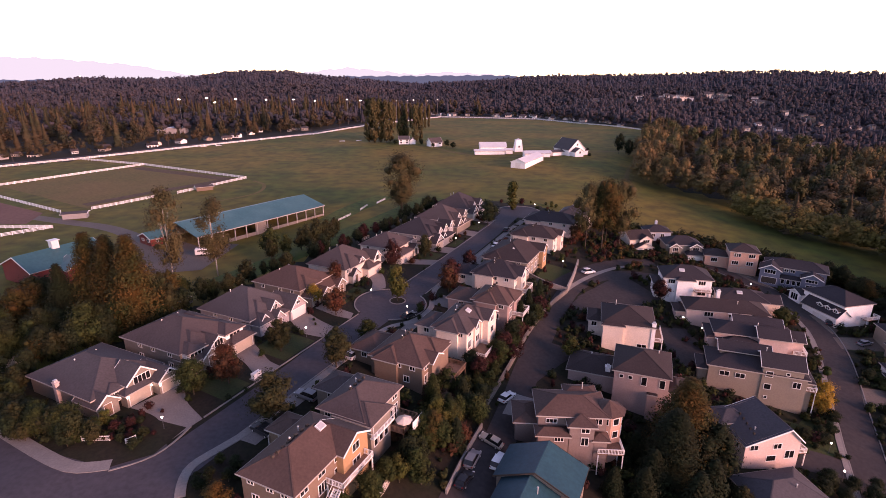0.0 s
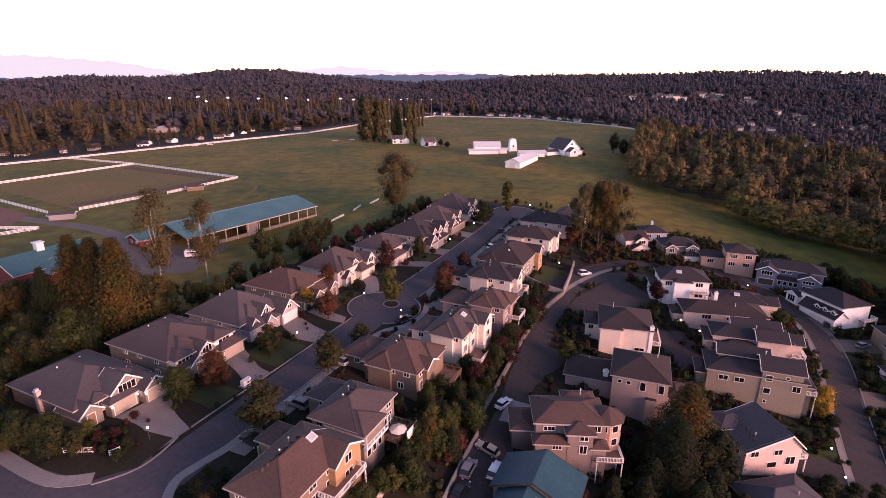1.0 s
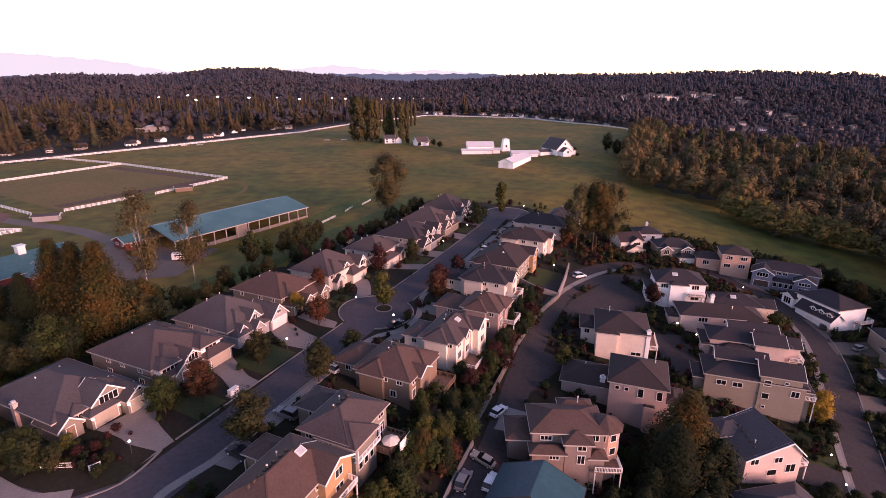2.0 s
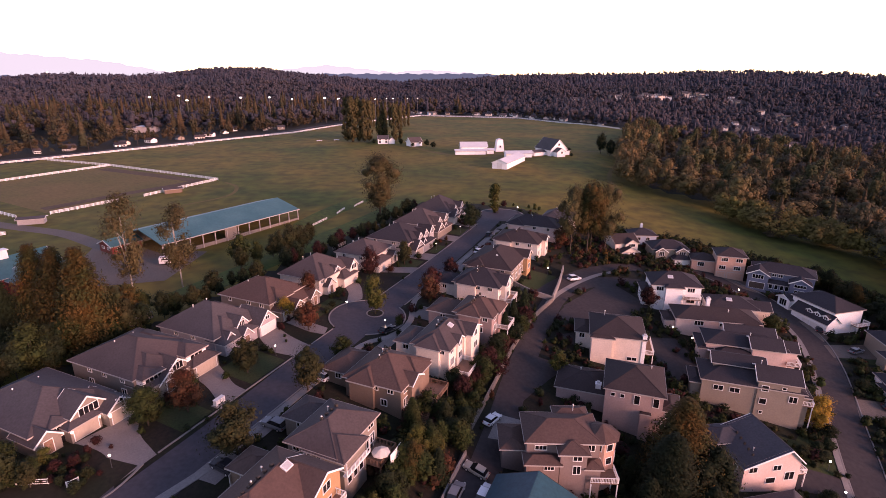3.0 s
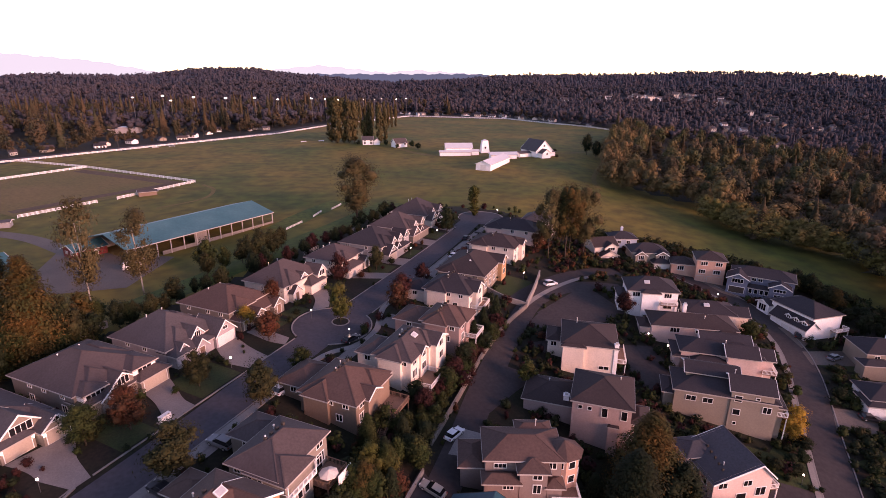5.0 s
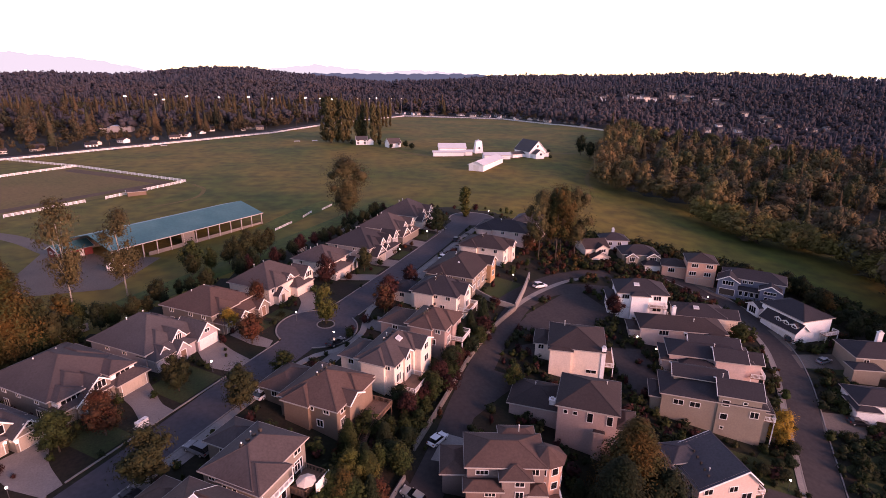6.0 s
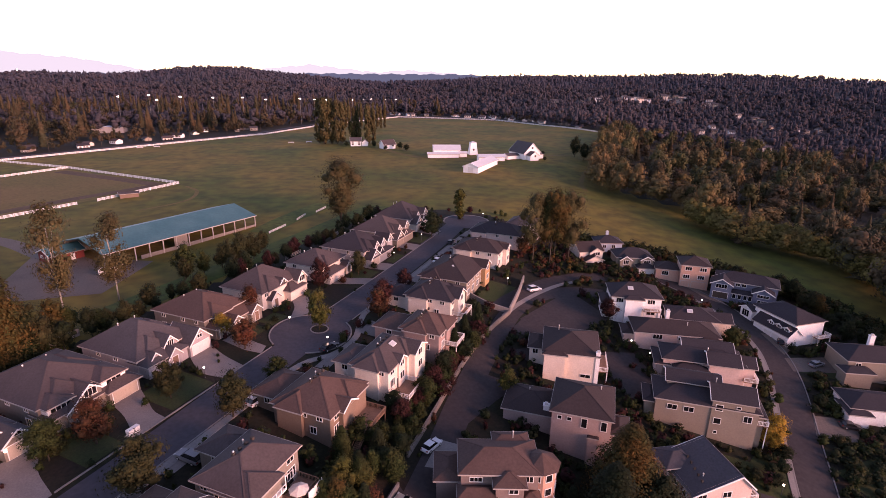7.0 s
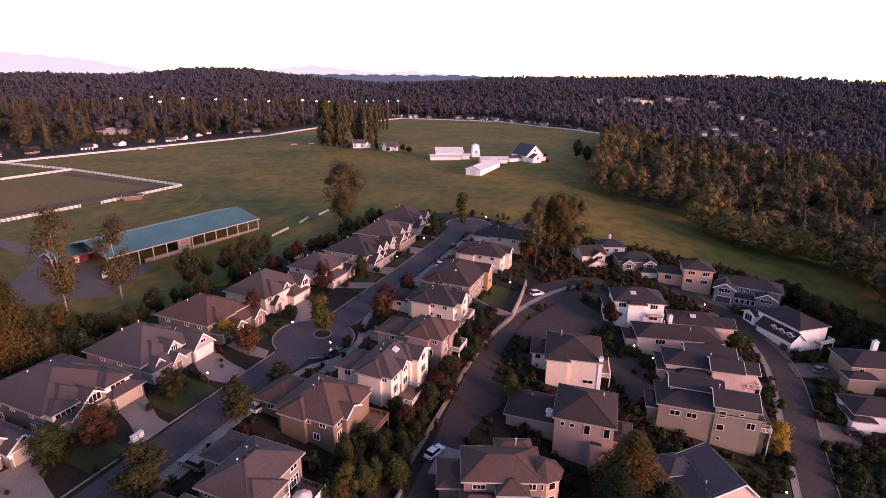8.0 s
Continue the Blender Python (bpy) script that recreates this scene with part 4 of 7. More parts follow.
# tall tan house
h, b = lower_house("tall tan house stepping down the slope", 73.6, 111.3, -20.5, 20, 9, -6.1, "tan", "dark", 0.34)
c = h.block(1.0, 9.0, -4.7, 2.2, -4.2, "gx", 0.5)
e = h.block(-7.5, 3, 0, 5.4, -3.9, "gx", 0.42)
h.block(-12, -9.6, -3.4, 3, -7.8, "hip", .4)
h.wins(b, "S", [-6.6, -3.3], -8.6, 1.9, 1.1, 2), h.win(c, "S", 2.4, -7.0, 1.3, 1.3, 1), h.win(c, "S", 2.4, -10.2, 1.3, 1.3, 1)
h.win(c, "S", 2.4, -12.6, .6, .6, 1), h.win(c, "S", 6.0, -6.0, .7, .5, 1), h.win(c, "S", 8, -8.8, 1.5, 1.4, 2)
h.block(7.5, 11.5, -3.2, 3, -7.4, "hip", .5)
h.deck(9.2, 12.2, -4, 1.5, -9.4, WHITE, "SE")
h.pipes([(2, 0, -2.6)])

# pink house
h, b = lower_house("pale pink house with slate roof and small balcony", 64.2, 92.4, 6, 11.6, 10.5, -10.0, "pink", "slate", 0.5, "gy", 0.74)
h.block(-6.9, -0.6, 1.2, 6.2, -9.4, "hip", .45)
h.vents([(-3.2 + .25 * k, -3.6 + 1.5 * k, -9.0 + .1 * k) for k in range(5)], .16)
h.wins(b, "S", [-4.0, 0.9], -11.6, 1.6, 1.1, 2), h.wins(b, "S", [3.8], -14.0, 1.9, 1.7, 2), h.win(b, "S", 0.0, -14.4, 1.9, 1.2, 1)
h.wins(b, "W", [-3, 0], -12.3, .8, 1.0, 1), h.win(b, "W", 1.8, -15.6, 1.4, 1.8, 2)
h.deck(5.9, 8.2, -4.5, 0, -13.8, WHITE, "SE")
h.pipes([(-2.4, -2.6, -8.8)])
h, b = lower_house("slate-roofed house low on the slope", 61.5, 78.5, 10, 13, 9, -13.4, "taupe", "slate", 0.5)
h.pipes([(1.5, -1.5, -11.8)])

# salmon house and wing
h, b = lower_house("salmon three-storey house with double garages", 107.6, 181.5, -19, 9, 9, -0.6, "salmon", "umber", 0.42)
h.wins(b, "S", [-2.2, 2.4], -2.7, 2.0, 1.2, 3), h.wins(b, "S", [-2.6, 2.0], -5.6, 2.0, 1.3, 3)
h.garage(b, "S", -2.8, -8.7, 2.6, 2.1, WALLS["salmon"]), h.garage(b, "S", 1.6, -8.7, 4.6, 2.1, WALLS["salmon"])
e = h.block(-12, -4.4, -2, 5, -3.6, "hip", 0.45)
h.win(e, "S", -9, -6, 2.0, 1.4, 3)

# slate blue craftsman house
h, b = lower_house("slate blue craftsman house with white trimmed gables", 121.5, 172.5, -33, 18, 9, -3.8, "blue", "dark", 0.42)
c = h.block(-10, -4, -8, -2, -4.2, "gy", 0.55)
e = h.block(2.2, 7.8, -8.4, -2, -5.2, "gy", 0.55)
h.win(c, "S", -7, -5.8, 3.2, 1.3, 4), h.win(e, "S", 5, -6.7, 3.2, .9, 4), h.win(e, "S", 5, -9, 2.6, 1.3, 3), h.wins(b, "S", [-2.4, -0.6], -5.4, 1.2, .9, 2)
h.garage(c, "S", -7, -9.3, 4.4, 2.1, DARKWOOD)
f = h.block(-4, 2.2, -7.2, -4, -6.8, "hip", .4)
h.wins(f, "S", [-3, -1.4, .2, 1.6], -8.8, .9, 1.4, 1)

# bright white house
h, b = lower_house("white house with triple garage and grey roof", 122.0, 151.6, -77, 14, 10.5, -6.2, "white", "dark", 0.45)
g = h.block(-4.6, 7.2, -7.6, -3.0, -9.4, "gx", 0.85)
for k in (0.6, 3.2, 5.8):
    h.garage(g, "S", k, -13.2, 2.3, 2.2, DOORW)
    d = h.block(k - .9, k + .9, -6.9, -4, -8.0, "gy", .6, .25)
    h.win(d, "S", k, -8.8, 1.1, .7, 2)
e = h.block(-11, -6.8, -6.5, 0, -8, "gy", .5)
h.win(e, "S", -9, -10.6, 2.4, 2.0, 3), h.win(b, "S", -4, -9, 1.6, 1.2, 2)
h.deck(7.2, 9.2, 1.5, 6, -10.8, WHITE, "SEN")
h.pipes([(1, -1, -5.2)])

# farther houses of the lower street
h, b = lower_house("beige gabled house with white garage doors", 75.8, 200.5, 8, 9, 9, -1.4, "cream", "umber", 0.5, "gx")
c = h.block(-3.2, 3.4, -7.5, -3, -4.0, "gy", .5)
d = h.block(-1, 4, -5.6, -2, -1.6, "gy", .6, .3)
h.garage(c, "S", 0, -6.6, 5.4, 2.1, DOORW), h.win(d, "S", 1.5, -2.9, 2.6, 1.1, 3)
h, b = lower_house("light blue house with dark roof", 87, 209, -5, 9.5, 8, -1.2, "lightblue", "dark", 0.45)
h.wins(b, "S", [-2, 1.5], -3.4, 1.3, 1.2, 2), h.chimney(0, 1, -1, 1.6, .9, .8)
h, b = lower_house("beige house with two white gables", 91, 194.5, -7, 12.5, 9, -1.9, "tan", "dark", 0.48)
c = h.block(0.6, 6.4, -8, -3, -4.6, "hip", .5)
d = h.block(1.8, 6, -6, -2, -2.4, "gy", .6, .3)
e = h.block(-5.4, -1.4, -6, -2, -2.6, "gy", .7, .3)
h.garage(c, "S", 3.5, -6.9, 5.0, 2.1, DOORW), h.win(d, "S", 3.9, -3.7, 2.2, 1.0, 3), h.win(e, "S", -3.4, -4.4, 1.8, 1.6, 3), h.win(e, "S", -3.4, -6.4, 2.4, 1.2, 3)
h, b = lower_house("low house with dark hipped roof and skylight", 91.5, 151, -16, 13, 9, -5.8, "cream", "dark", 0.45)
c = h.block(4.5, 10, -3.5, 3, -6.2, "gx", .45)
h.win(c, "E", 0, -8, 1.4, 1.2, 2), h.skylight(-1, -2, -4.4, 24, "S")
h, b = lower_house("beige house with pale chimney below the street", 131, 132.5, -10, 15, 9.5, -9.3, "tan", "dark", 0.42)
h.win(b, "S", -5, -11.4, 1.2, 1.2, 2), h.chimney(1.5, 2.5, -9, -5.6, 1.2, 1, WALLS["white"])
c = h.block(-9.5, -3, -8, -4.5, -11, "hip", .4)
h, b = lower_house("white house with dark roof below the street", 119.5, 115.5, -14, 15, 8, -12.2, "white", "dark", 0.42)
h.wins(b, "S", [1, 4], -14.0, 1.5, 1.1, 2), h.win(b, "W", 0, -14, 1.6, 1.3, 2)
h.block(-8.5, -4, -5.6, 0, -13.0, "hip", .45)

# teal-roofed building by the parking
h = House("low building with large teal metal roof", 15.6, 71.8, -26, "taupe", "tealdark", group=GR, trim=DARKWOOD, eave=DARKWOOD)
b = h.block(-6.6, 6.6, -1.5, 6.3, -5.4, "gy", 0.44)
c = h.block(-5.2, 3.8, -8, -1.0, -5.6, "gy", 0.48)
h.pipes([(1.2, -4.2, -3.6)])

# ---- plants ----
def quads(rng, centres, radii, count, size, long=1.0, droop=0.0):
    """Many small leaf faces spread softly through the clumps of a crown, facing outwards."""
    mid = np.mean(centres, axis=0)
    reach = np.abs(np.array(centres) - mid).max(axis=0) + 1e-6
    vs = []
    for c, r in zip(centres, radii):
        g = np.clip(rng.normal(size=(count, 3)), -1.7, 1.7)
        p = c + g * r * .58
        out = (p - mid) / reach
        n = .8 * out + .35 * g + 0.30 * rng.normal(size=(count, 3))
        n[:, 2] += 0.35
        n /= np.linalg.norm(n, axis=1)[:, None] + 1e-9
        h = rng.normal(size=(count, 3)) + np.array([0, 0, -droop])
        a = h - n * (h * n).sum(axis=1)[:, None]
        a /= np.linalg.norm(a, axis=1)[:, None] + 1e-9
        b = np.cross(n, a)
        s = size * rng.uniform(0.55, 1.45, (count, 1))
        vs.append(np.stack([p - a * s * long, p - b * s * .75, p + a * s * long, p + b * s * .75], 1).reshape(-1, 3))
    v = np.concatenate(vs)
    return v, np.arange(len(v)).reshape(-1, 4)


def shells(rng, centres, radii, fill=.8):
    """A lumpy closed core deep inside the leaves."""
    g = np.linspace(-1, 1, 3)
    pts, faces = [], []
    for axis in range(3):
        for sgn in (-1, 1):
            k = len(pts)
            for a in g:
                for b in g:
                    p = [0, 0, 0]
                    p[axis], p[(axis + 1) % 3], p[(axis + 2) % 3] = sgn, a, b * sgn
                    pts.append(p)
            faces += [(k + 3 * i + j, k + 3 * i + 3 + j, k + 3 * i + 4 + j, k + 3 * i + 1 + j) for i in range(2) for j in range(2)]
    pts = np.array(pts, float)
    key = {}
    ids = [key.setdefault(tuple(np.round(p, 3)), len(key)) for p in pts]
    unit = np.array(list(key))
    unit /= np.linalg.norm(unit, axis=1)[:, None]
    faces = np.array([[ids[i] for i in f] for f in faces])
    vs, fs = [], []
    for n, (c, r) in enumerate(zip(centres, radii)):
        vs.append(c + unit * r * fill * rng.uniform(.8, 1.15, (len(unit), 1)))
        fs.append(faces + n * len(unit))
    return np.concatenate(vs), np.concatenate(fs)


def joined(*sets):
    vs, fs, k = [], [], 0
    for v, f in sets:
        vs.append(v), fs.append(f + k)
        k += len(v)
    return np.concatenate(vs), np.concatenate(fs)


def leaf_mesh(name, v, f, mat):
    me = bpy.data.meshes.new(name)
    me.from_pydata(v.tolist(), [], f.tolist())
    me.materials.append(mat)
    me.shade_smooth()
    return me


def fir_rings(r, tiers, sides, ragged):
    """A fir of height 1 and half-width about 1: drooping tiers of boughs with a ragged rim."""
    vs, fs = [], []
    levels = []
    for i in range(tiers):
        t = i / tiers
        w = (1 - t) ** .85
        levels += [(.07 + .9 * t, w), (.07 + .9 * (t + .72 / tiers), w * .52)]
    levels.append((1.0, .02))
    for z, w in levels:
        k = r.uniform(1 - ragged, 1 + ragged, sides)
        a = np.arange(sides) * 2 * math.pi / sides + r.uniform(0, 1)
        vs.append(np.stack([np.cos(a) * w * k, np.sin(a) * w * k, z - .05 * w * (k - 1)], 1))
    n = len(levels)
    fs = [(j * sides + i, j * sides + (i + 1) % sides, (j + 1) * sides + (i + 1) % sides, (j + 1) * sides + i) for j in range(n - 1) for i in range(sides)]
    return np.concatenate(vs), np.array(fs)


def crown_clumps(rng, h0, h1, rx, n, shape=1.0):
    c, r = [], []
    for i in range(n):
        t = rng.uniform(0, 1)
        env = rx * (math.sin(math.pi * (0.12 + 0.82 * t)) ** shape)
        a, q = rng.uniform(0, 2 * math.pi), math.sqrt(rng.uniform(0.05, 1))
        rr = rng.uniform(.22, .40) * rx
        c.append(np.array([math.cos(a) * env * q * .85, math.sin(a) * env * q * .85, h0 + (h1 - h0) * t]))
        r.append(rr)
    return c, r


_template = {}


def tree_parts(kind, leaf, seed, fine=1):
    """Meshes of a tree about 10 m high: trunk with limbs, and crown."""
    key = (kind, leaf, seed, fine)
    if key in _template:
        return _template[key]
    rng = np.random.default_rng(sum(ord(ch) for ch in kind + leaf) * 7 + seed)
    t = Mesh()
    bark = BARK
    k, sz = fine, fine ** -.55
    if kind == "round":
        c, r = crown_clumps(rng, 2.2, 9.4, 3.6, 40)
        v, f = joined(quads(rng, c, [q * 1.2 for q in r], 60 * k, .215 * sz), shells(rng, c, r, .56))
        top = 6.5
    elif kind == "tall":
        c, r = crown_clumps(rng, 2.8, 9.7, 2.1, 30, .6)
        v, f = joined(quads(rng, c, [q * 1.15 for q in r], 52 * k, .185 * sz, 1.0, .5), shells(rng, c, r, .35))
        top, bark = 8.0, PALEBARK
    elif kind == "poplar":
        c, r = crown_clumps(rng, 0.6, 9.8, 1.25, 64, .5)
        v, f = joined(quads(rng, c, [q * 1.2 for q in r], 28, .2, 1.4, -1.5), shells(rng, c, r, .8))
        top = 8
    elif kind == "open":
        c, r = crown_clumps(rng, 3.4, 9.7, 3.2, 30)
        v, f = joined(quads(rng, c, r, 64 * k, .21 * sz), shells(rng, c, r, .55))
        top = 7
    elif kind == "shrub":
        c, r = crown_clumps(rng, 1.2, 8, 5.2, 18)
        v, f = joined(quads(rng, c, [q * 1.1 for q in r], 26, .52), shells(rng, [np.array([0, 0, 3.4])], [3.4]))
        top = 4
    elif kind == "bush":
        c, r = crown_clumps(rng, 1.2, 8, 5.2, 9)
        v, f = joined(quads(rng, c, r, 9, .95), shells(rng, [np.array([0, 0, 3.2])], [3.4]))
        top = 4
    elif kind == "cone":
        c, r = [], []
        for i in range(150):
            q = i / 150
            rad = 2.6 * (1 - q) ** 0.8 * rng.uniform(.75, 1.12) + .08
            a = i * 2.4
            c.append(np.array([math.cos(a) * rad * .82, math.sin(a) * rad * .82, .7 + 9.0 * q - .18 * rad]))
            r.append(.16 + rad * .17)
        core, faces = fir_rings(rng, 10, 12, .22)
        v, f = joined(quads(rng, c, [q * 1.5 for q in r], 22 * k, .125 * sz, 1.9, 1.6), (core * np.array([2.05, 2.05, 9.6]), faces))
        top = 9.3
    th = .5 if kind in ("tall", "poplar", "open") else 1.0
    t.tube((0, 0, -0.4), (0, 0, top * .45), .18 * th, .13 * th).tube((0, 0, top * .45), (.1, .05, top), .13 * th, .04)
    if kind not in ("cone", "poplar", "shrub", "bush"):
        for i in range(6):
            a, z0 = i * 2.2 + seed, top * (.3 + .09 * i)
            q = c[rng.integers(len(c))]
            t.tube((0, 0, z0), (float(q[0]) * .8, float(q[1]) * .8, max(z0 + .6, float(q[2]))), .06 * th, .015, 5)
    _template[key] = t.data("trunk", bark, True), leaf_mesh("crown", v, f, LEAF[leaf])
    return _template[key]


def plant(kind, leaf, x, y, height, wide=1.0, label="", group="", category="tree", name="tree", sink=0.0):
    seed = int(abs(x * 7 + y * 13)) % 3
    a, b = tree_parts(kind, leaf, seed, 4 if height > 12 and y < 330 else (2 if height > 6.4 and kind == "round" and y < 120 else 1))
    s = height / 10
    m = Matrix.LocRotScale((x, y, gz(x, y) - sink), Euler((0, 0, x * 1.7 + y)), (s * wide, s * wide, s))
    ob = thing(name, label, category, group, m=m)
    put("trunk", a, None, ob)
    put("crown", b, None, ob)
    return ob


_pool, _shrubs = [], [0]


def shrub(leaf, x, y, height, wide=1.0, label="low clipped garden shrub", group="garden shrubs"):
    """The first shrubs are things of their own; the many after them are gathered for one mesh."""
    _shrubs[0] += 1
    if _shrubs[0] > 290:
        _pool.append((leaf, x, y, height, wide))
        return
    plant("shrub", leaf, x, y, height, wide, label, group, "shrub", "shrub")


def shrubbery():
    """All gathered shrubs as one mesh."""
    names = sorted({p[0] for p in _pool})
    vs, fs, ids, k = [], [], [], 0
    for leaf, x, y, height, wide in _pool:
        me = tree_parts("bush", leaf, int(abs(x * 7 + y * 13)) % 3)[1]
        v = np.empty(len(me.vertices) * 3)
        me.vertices.foreach_get("co", v)
        v = v.reshape(-1, 3) * height / 10
        a = x * 1.7 + y
        c, s = math.cos(a) * wide, math.sin(a) * wide
        vs.append(np.stack([x + c * v[:, 0] - s * v[:, 1], y + s * v[:, 0] + c * v[:, 1], gz(x, y) + v[:, 2]], 1))
        q = np.empty(len(me.polygons) * 4, int)
        me.loops.foreach_get("vertex_index", q)
        fs.append(q.reshape(-1, 4) + k)
        ids += [names.index(leaf)] * len(me.polygons)
        k += len(v)
    v, f = np.concatenate(vs), np.concatenate(fs)
    me = bpy.data.meshes.new("shrubbery")
    me.vertices.add(len(v)), me.vertices.foreach_set("co", v.ravel())
    me.loops.add(f.size), me.loops.foreach_set("vertex_index", f.ravel())
    me.polygons.add(len(f)), me.polygons.foreach_set("loop_start", np.arange(0, f.size, 4))
    for n in names:
        me.materials.append(LEAF[n])
    me.polygons.foreach_set("material_index", ids)
    me.update(calc_edges=True)
    me.shade_smooth()
    tagged(new("shrubbery", me), "dense dark shrubs filling gardens and banks", "shrubs", kind="stuff")

# ---- trees and hedges of the houses ----
GT = "trees among the houses"
for kind, leaf, x, y, hh, w, label in (
    ("cone", "cedar", -72, 115, 23.5, 1.3, "tall cedar browning to orange"),
    ("cone", "cedar", -79, 118, 23, 1.3, "tall cedar browning to orange"),
    ("cone", "cedar", -85, 120, 23.5, 1.2, "tall cedar browning to orange"),
    ("cone", "dark", -90, 116, 17, 1.1, "dark evergreen behind the houses"),
    ("round", "olive", -68, 118, 13, 0.9, "broad olive autumn tree behind houses"),
    ("round", "green", -96, 103, 12, 1.0, "leafy tree behind the white fence"),
    ("cone", "cedar", -104, 118, 10, 1.3, "browning cedar beside the red barn"),
    ("round", "olive", -106, 122, 8, 1.2, "broad olive autumn tree behind houses"),
    ("tall", "khaki", -77, 142, 29, 0.85, "tall thin tree with pale trunk"),
    ("tall", "khaki", -68.5, 151.5, 24, 1.05, "tall thin tree with pale trunk"),
    ("round", "poplar", -18.2, 228, 25.5, 1.08, "large round tree alone in the pasture"),
    ("open", "cedar", 58.5, 187, 27, 0.8, "tall tree with bare trunk and thin autumn crown"),
    ("open", "poplar", 66, 190, 26, 0.8, "tall tree with bare trunk and thin autumn crown"),
    ("open", "poplar", 52.5, 187, 24, 0.7, "tall tree with bare trunk and thin autumn crown"),
    ("open", "cedar", 62, 194, 25, 0.75, "tall tree with bare trunk and thin autumn crown"),
    ("round", "rust", 50, 192, 8, 1.0, "autumn tree beside the lane"),
): plant(kind, leaf, x, y, hh, w, label, GT)
for kind, leaf, x, y, hh, w, label in (
    ("round", "green", -47, 87, 6.5, 1.0, "small leafy front garden tree"),
    ("round", "rust", -42, 91, 7.5, 0.95, "front garden maple in rust red"),
    ("round", "olive", -35.5, 104, 7, 0.8, "young street tree turning olive"),
    ("round", "olive", -30, 80.5, 8.5, 1.05, "leafy street tree turning olive"),
    ("round", "olive", -22.4, 98.5, 8.5, 0.9, "leafy street tree turning olive"),
    ("round", "rust", -27, 122.5, 6.5, 1.0, "front garden maple in rust red"),
    ("round", "gold", -33.5, 128, 5, 0.9, "small golden tree by a porch"),
    ("round", "rust", -30, 139, 7, 0.8, "front garden maple in rust red"),
    ("round", "lime", -12.3, 132.7, 9, 0.72, "yellow green tree on the street island"),
    ("round", "plum", -16, 157, 8, 0.8, "plum-leaved front garden tree"),
    ("round", "rust", 1.5, 140, 7, 0.9, "front garden maple in rust red"),
    ("round", "plum", 2.5, 147, 6.5, 1.0, "plum-leaved tree beside the street"),
    ("round", "plum", 8, 155, 6.5, 0.8, "plum-leaved tree beside the street"),
    ("round", "green", -17.5, 111, 4.5, 1.2, "round green tree beside a driveway"),
    ("round", "olive", -6, 168, 7, 0.8, "young street tree turning olive"),
    ("round", "dark", 18, 206, 9, 1.0, "dark leafy tree near the street's end"),
    ("poplar", "lime", 31, 231, 11, 1.3, "slim pale green tree at the turning circle"),
    ("round", "gold", 85.8, 104, 7.5, 0.85, "bright golden tree below the tan house"),
    ("round", "plum", 67, 151, 6, 1.0, "plum-leaved tree by the white house"),
    ("round", "green", 99, 142, 5, 1.1, "green tree by the sloping street"),
    ("round", "lime", 31, 115, 5, 0.9, "yellow green young tree by the lane"),
): plant(kind, leaf, x, y, hh * 1.15, w * 1.2, label, GT)
for kind, leaf, x, y, hh, w, label in (
    ("cone", "cedar", 47, 87.5, 18, 1.75, "large dark conifer browning at the tips"),
    ("cone", "dark", 42, 81, 15.5, 1.75, "large dark conifer below the houses"),
    ("round", "dark", 51, 83, 12, 1.1, "broad dark tree below the houses"),
    ("cone", "dark", 1, 86, 7, 1.3, "dark conifer on the bank behind the houses"),
    ("cone", "green", -2, 90, 7.5, 1.2, "green conifer on the bank behind the houses"),
    ("cone", "dark", 4, 92, 6.5, 1.3, "dark conifer on the bank behind the houses"),
    ("round", "cedar", -1.5, 79, 8, 0.75, "orange-brown autumn tree on the bank"),
    ("round", "green", -4.5, 72, 6, 1.0, "green leafy tree on the bank"),
    ("cone", "dark", 2.5, 80, 7, 1.1, "dark conifer on the bank behind the houses"),
    ("round", "green", 6.5, 88, 6, 1.1, "leafy tree on the bank"),
    ("round", "plum", 8, 101, 6, 1.0, "plum-leaved tree on the bank"),
    ("round", "green", 13, 108, 6, 1.1, "leafy tree on the bank"),
    ("cone", "dark", 23, 132, 8, 1.0, "dark conifer behind the retaining wall"),
    ("cone", "dark", 27, 138, 8.5, 1.0, "dark conifer behind the retaining wall"),
    ("cone", "dark", 20, 126, 7.5, 1.1, "dark conifer behind the retaining wall"),
    ("round", "dark", 17, 118, 6, 1.2, "dark leafy tree on the bank"),
): plant(kind, leaf, x, y, hh, w, label, GT)

rng = np.random.default_rng(5)


EAST_DRIVES = ([(112, 137.5), (129, 139), (124, 131.5), (110.5, 131.5)], [(103.5, 114.8), (115, 113.5), (108, 106.5), (99.5, 108)])


east_line = smooth_line(EAST, 1.0)


def along(points, count, jitter, leaves, h0, h1, kind="round", label="leafy tree of a mixed screen", group="screen trees", wide=1.0):
    """Trees or shrubs set unevenly along a line."""
    line = smooth_line(points, 1.0)
    for i in range(count):
        p = line[int((i + rng.uniform(.1, .9)) / count * (len(line) - 1))]
        x, y = p.x + rng.uniform(-jitter, jitter), p.y + rng.uniform(-jitter, jitter)
        leaf = leaves[rng.integers(len(leaves))]
        if kind == "shrub":
            high, broad = rng.uniform(h0, h1), wide * rng.uniform(.8, 1.3)
            on_street = min((x - q.x) ** 2 + (y - q.y) ** 2 for q in east_line) < 22
            if not on_street and not any(inside(x, y, q) for q in EAST_DRIVES):
                shrub(leaf, x, y, high, broad, label, group)
        else:
            plant(kind, leaf, x, y, rng.uniform(h0, h1), wide * rng.uniform(.8, 1.2), label, group)


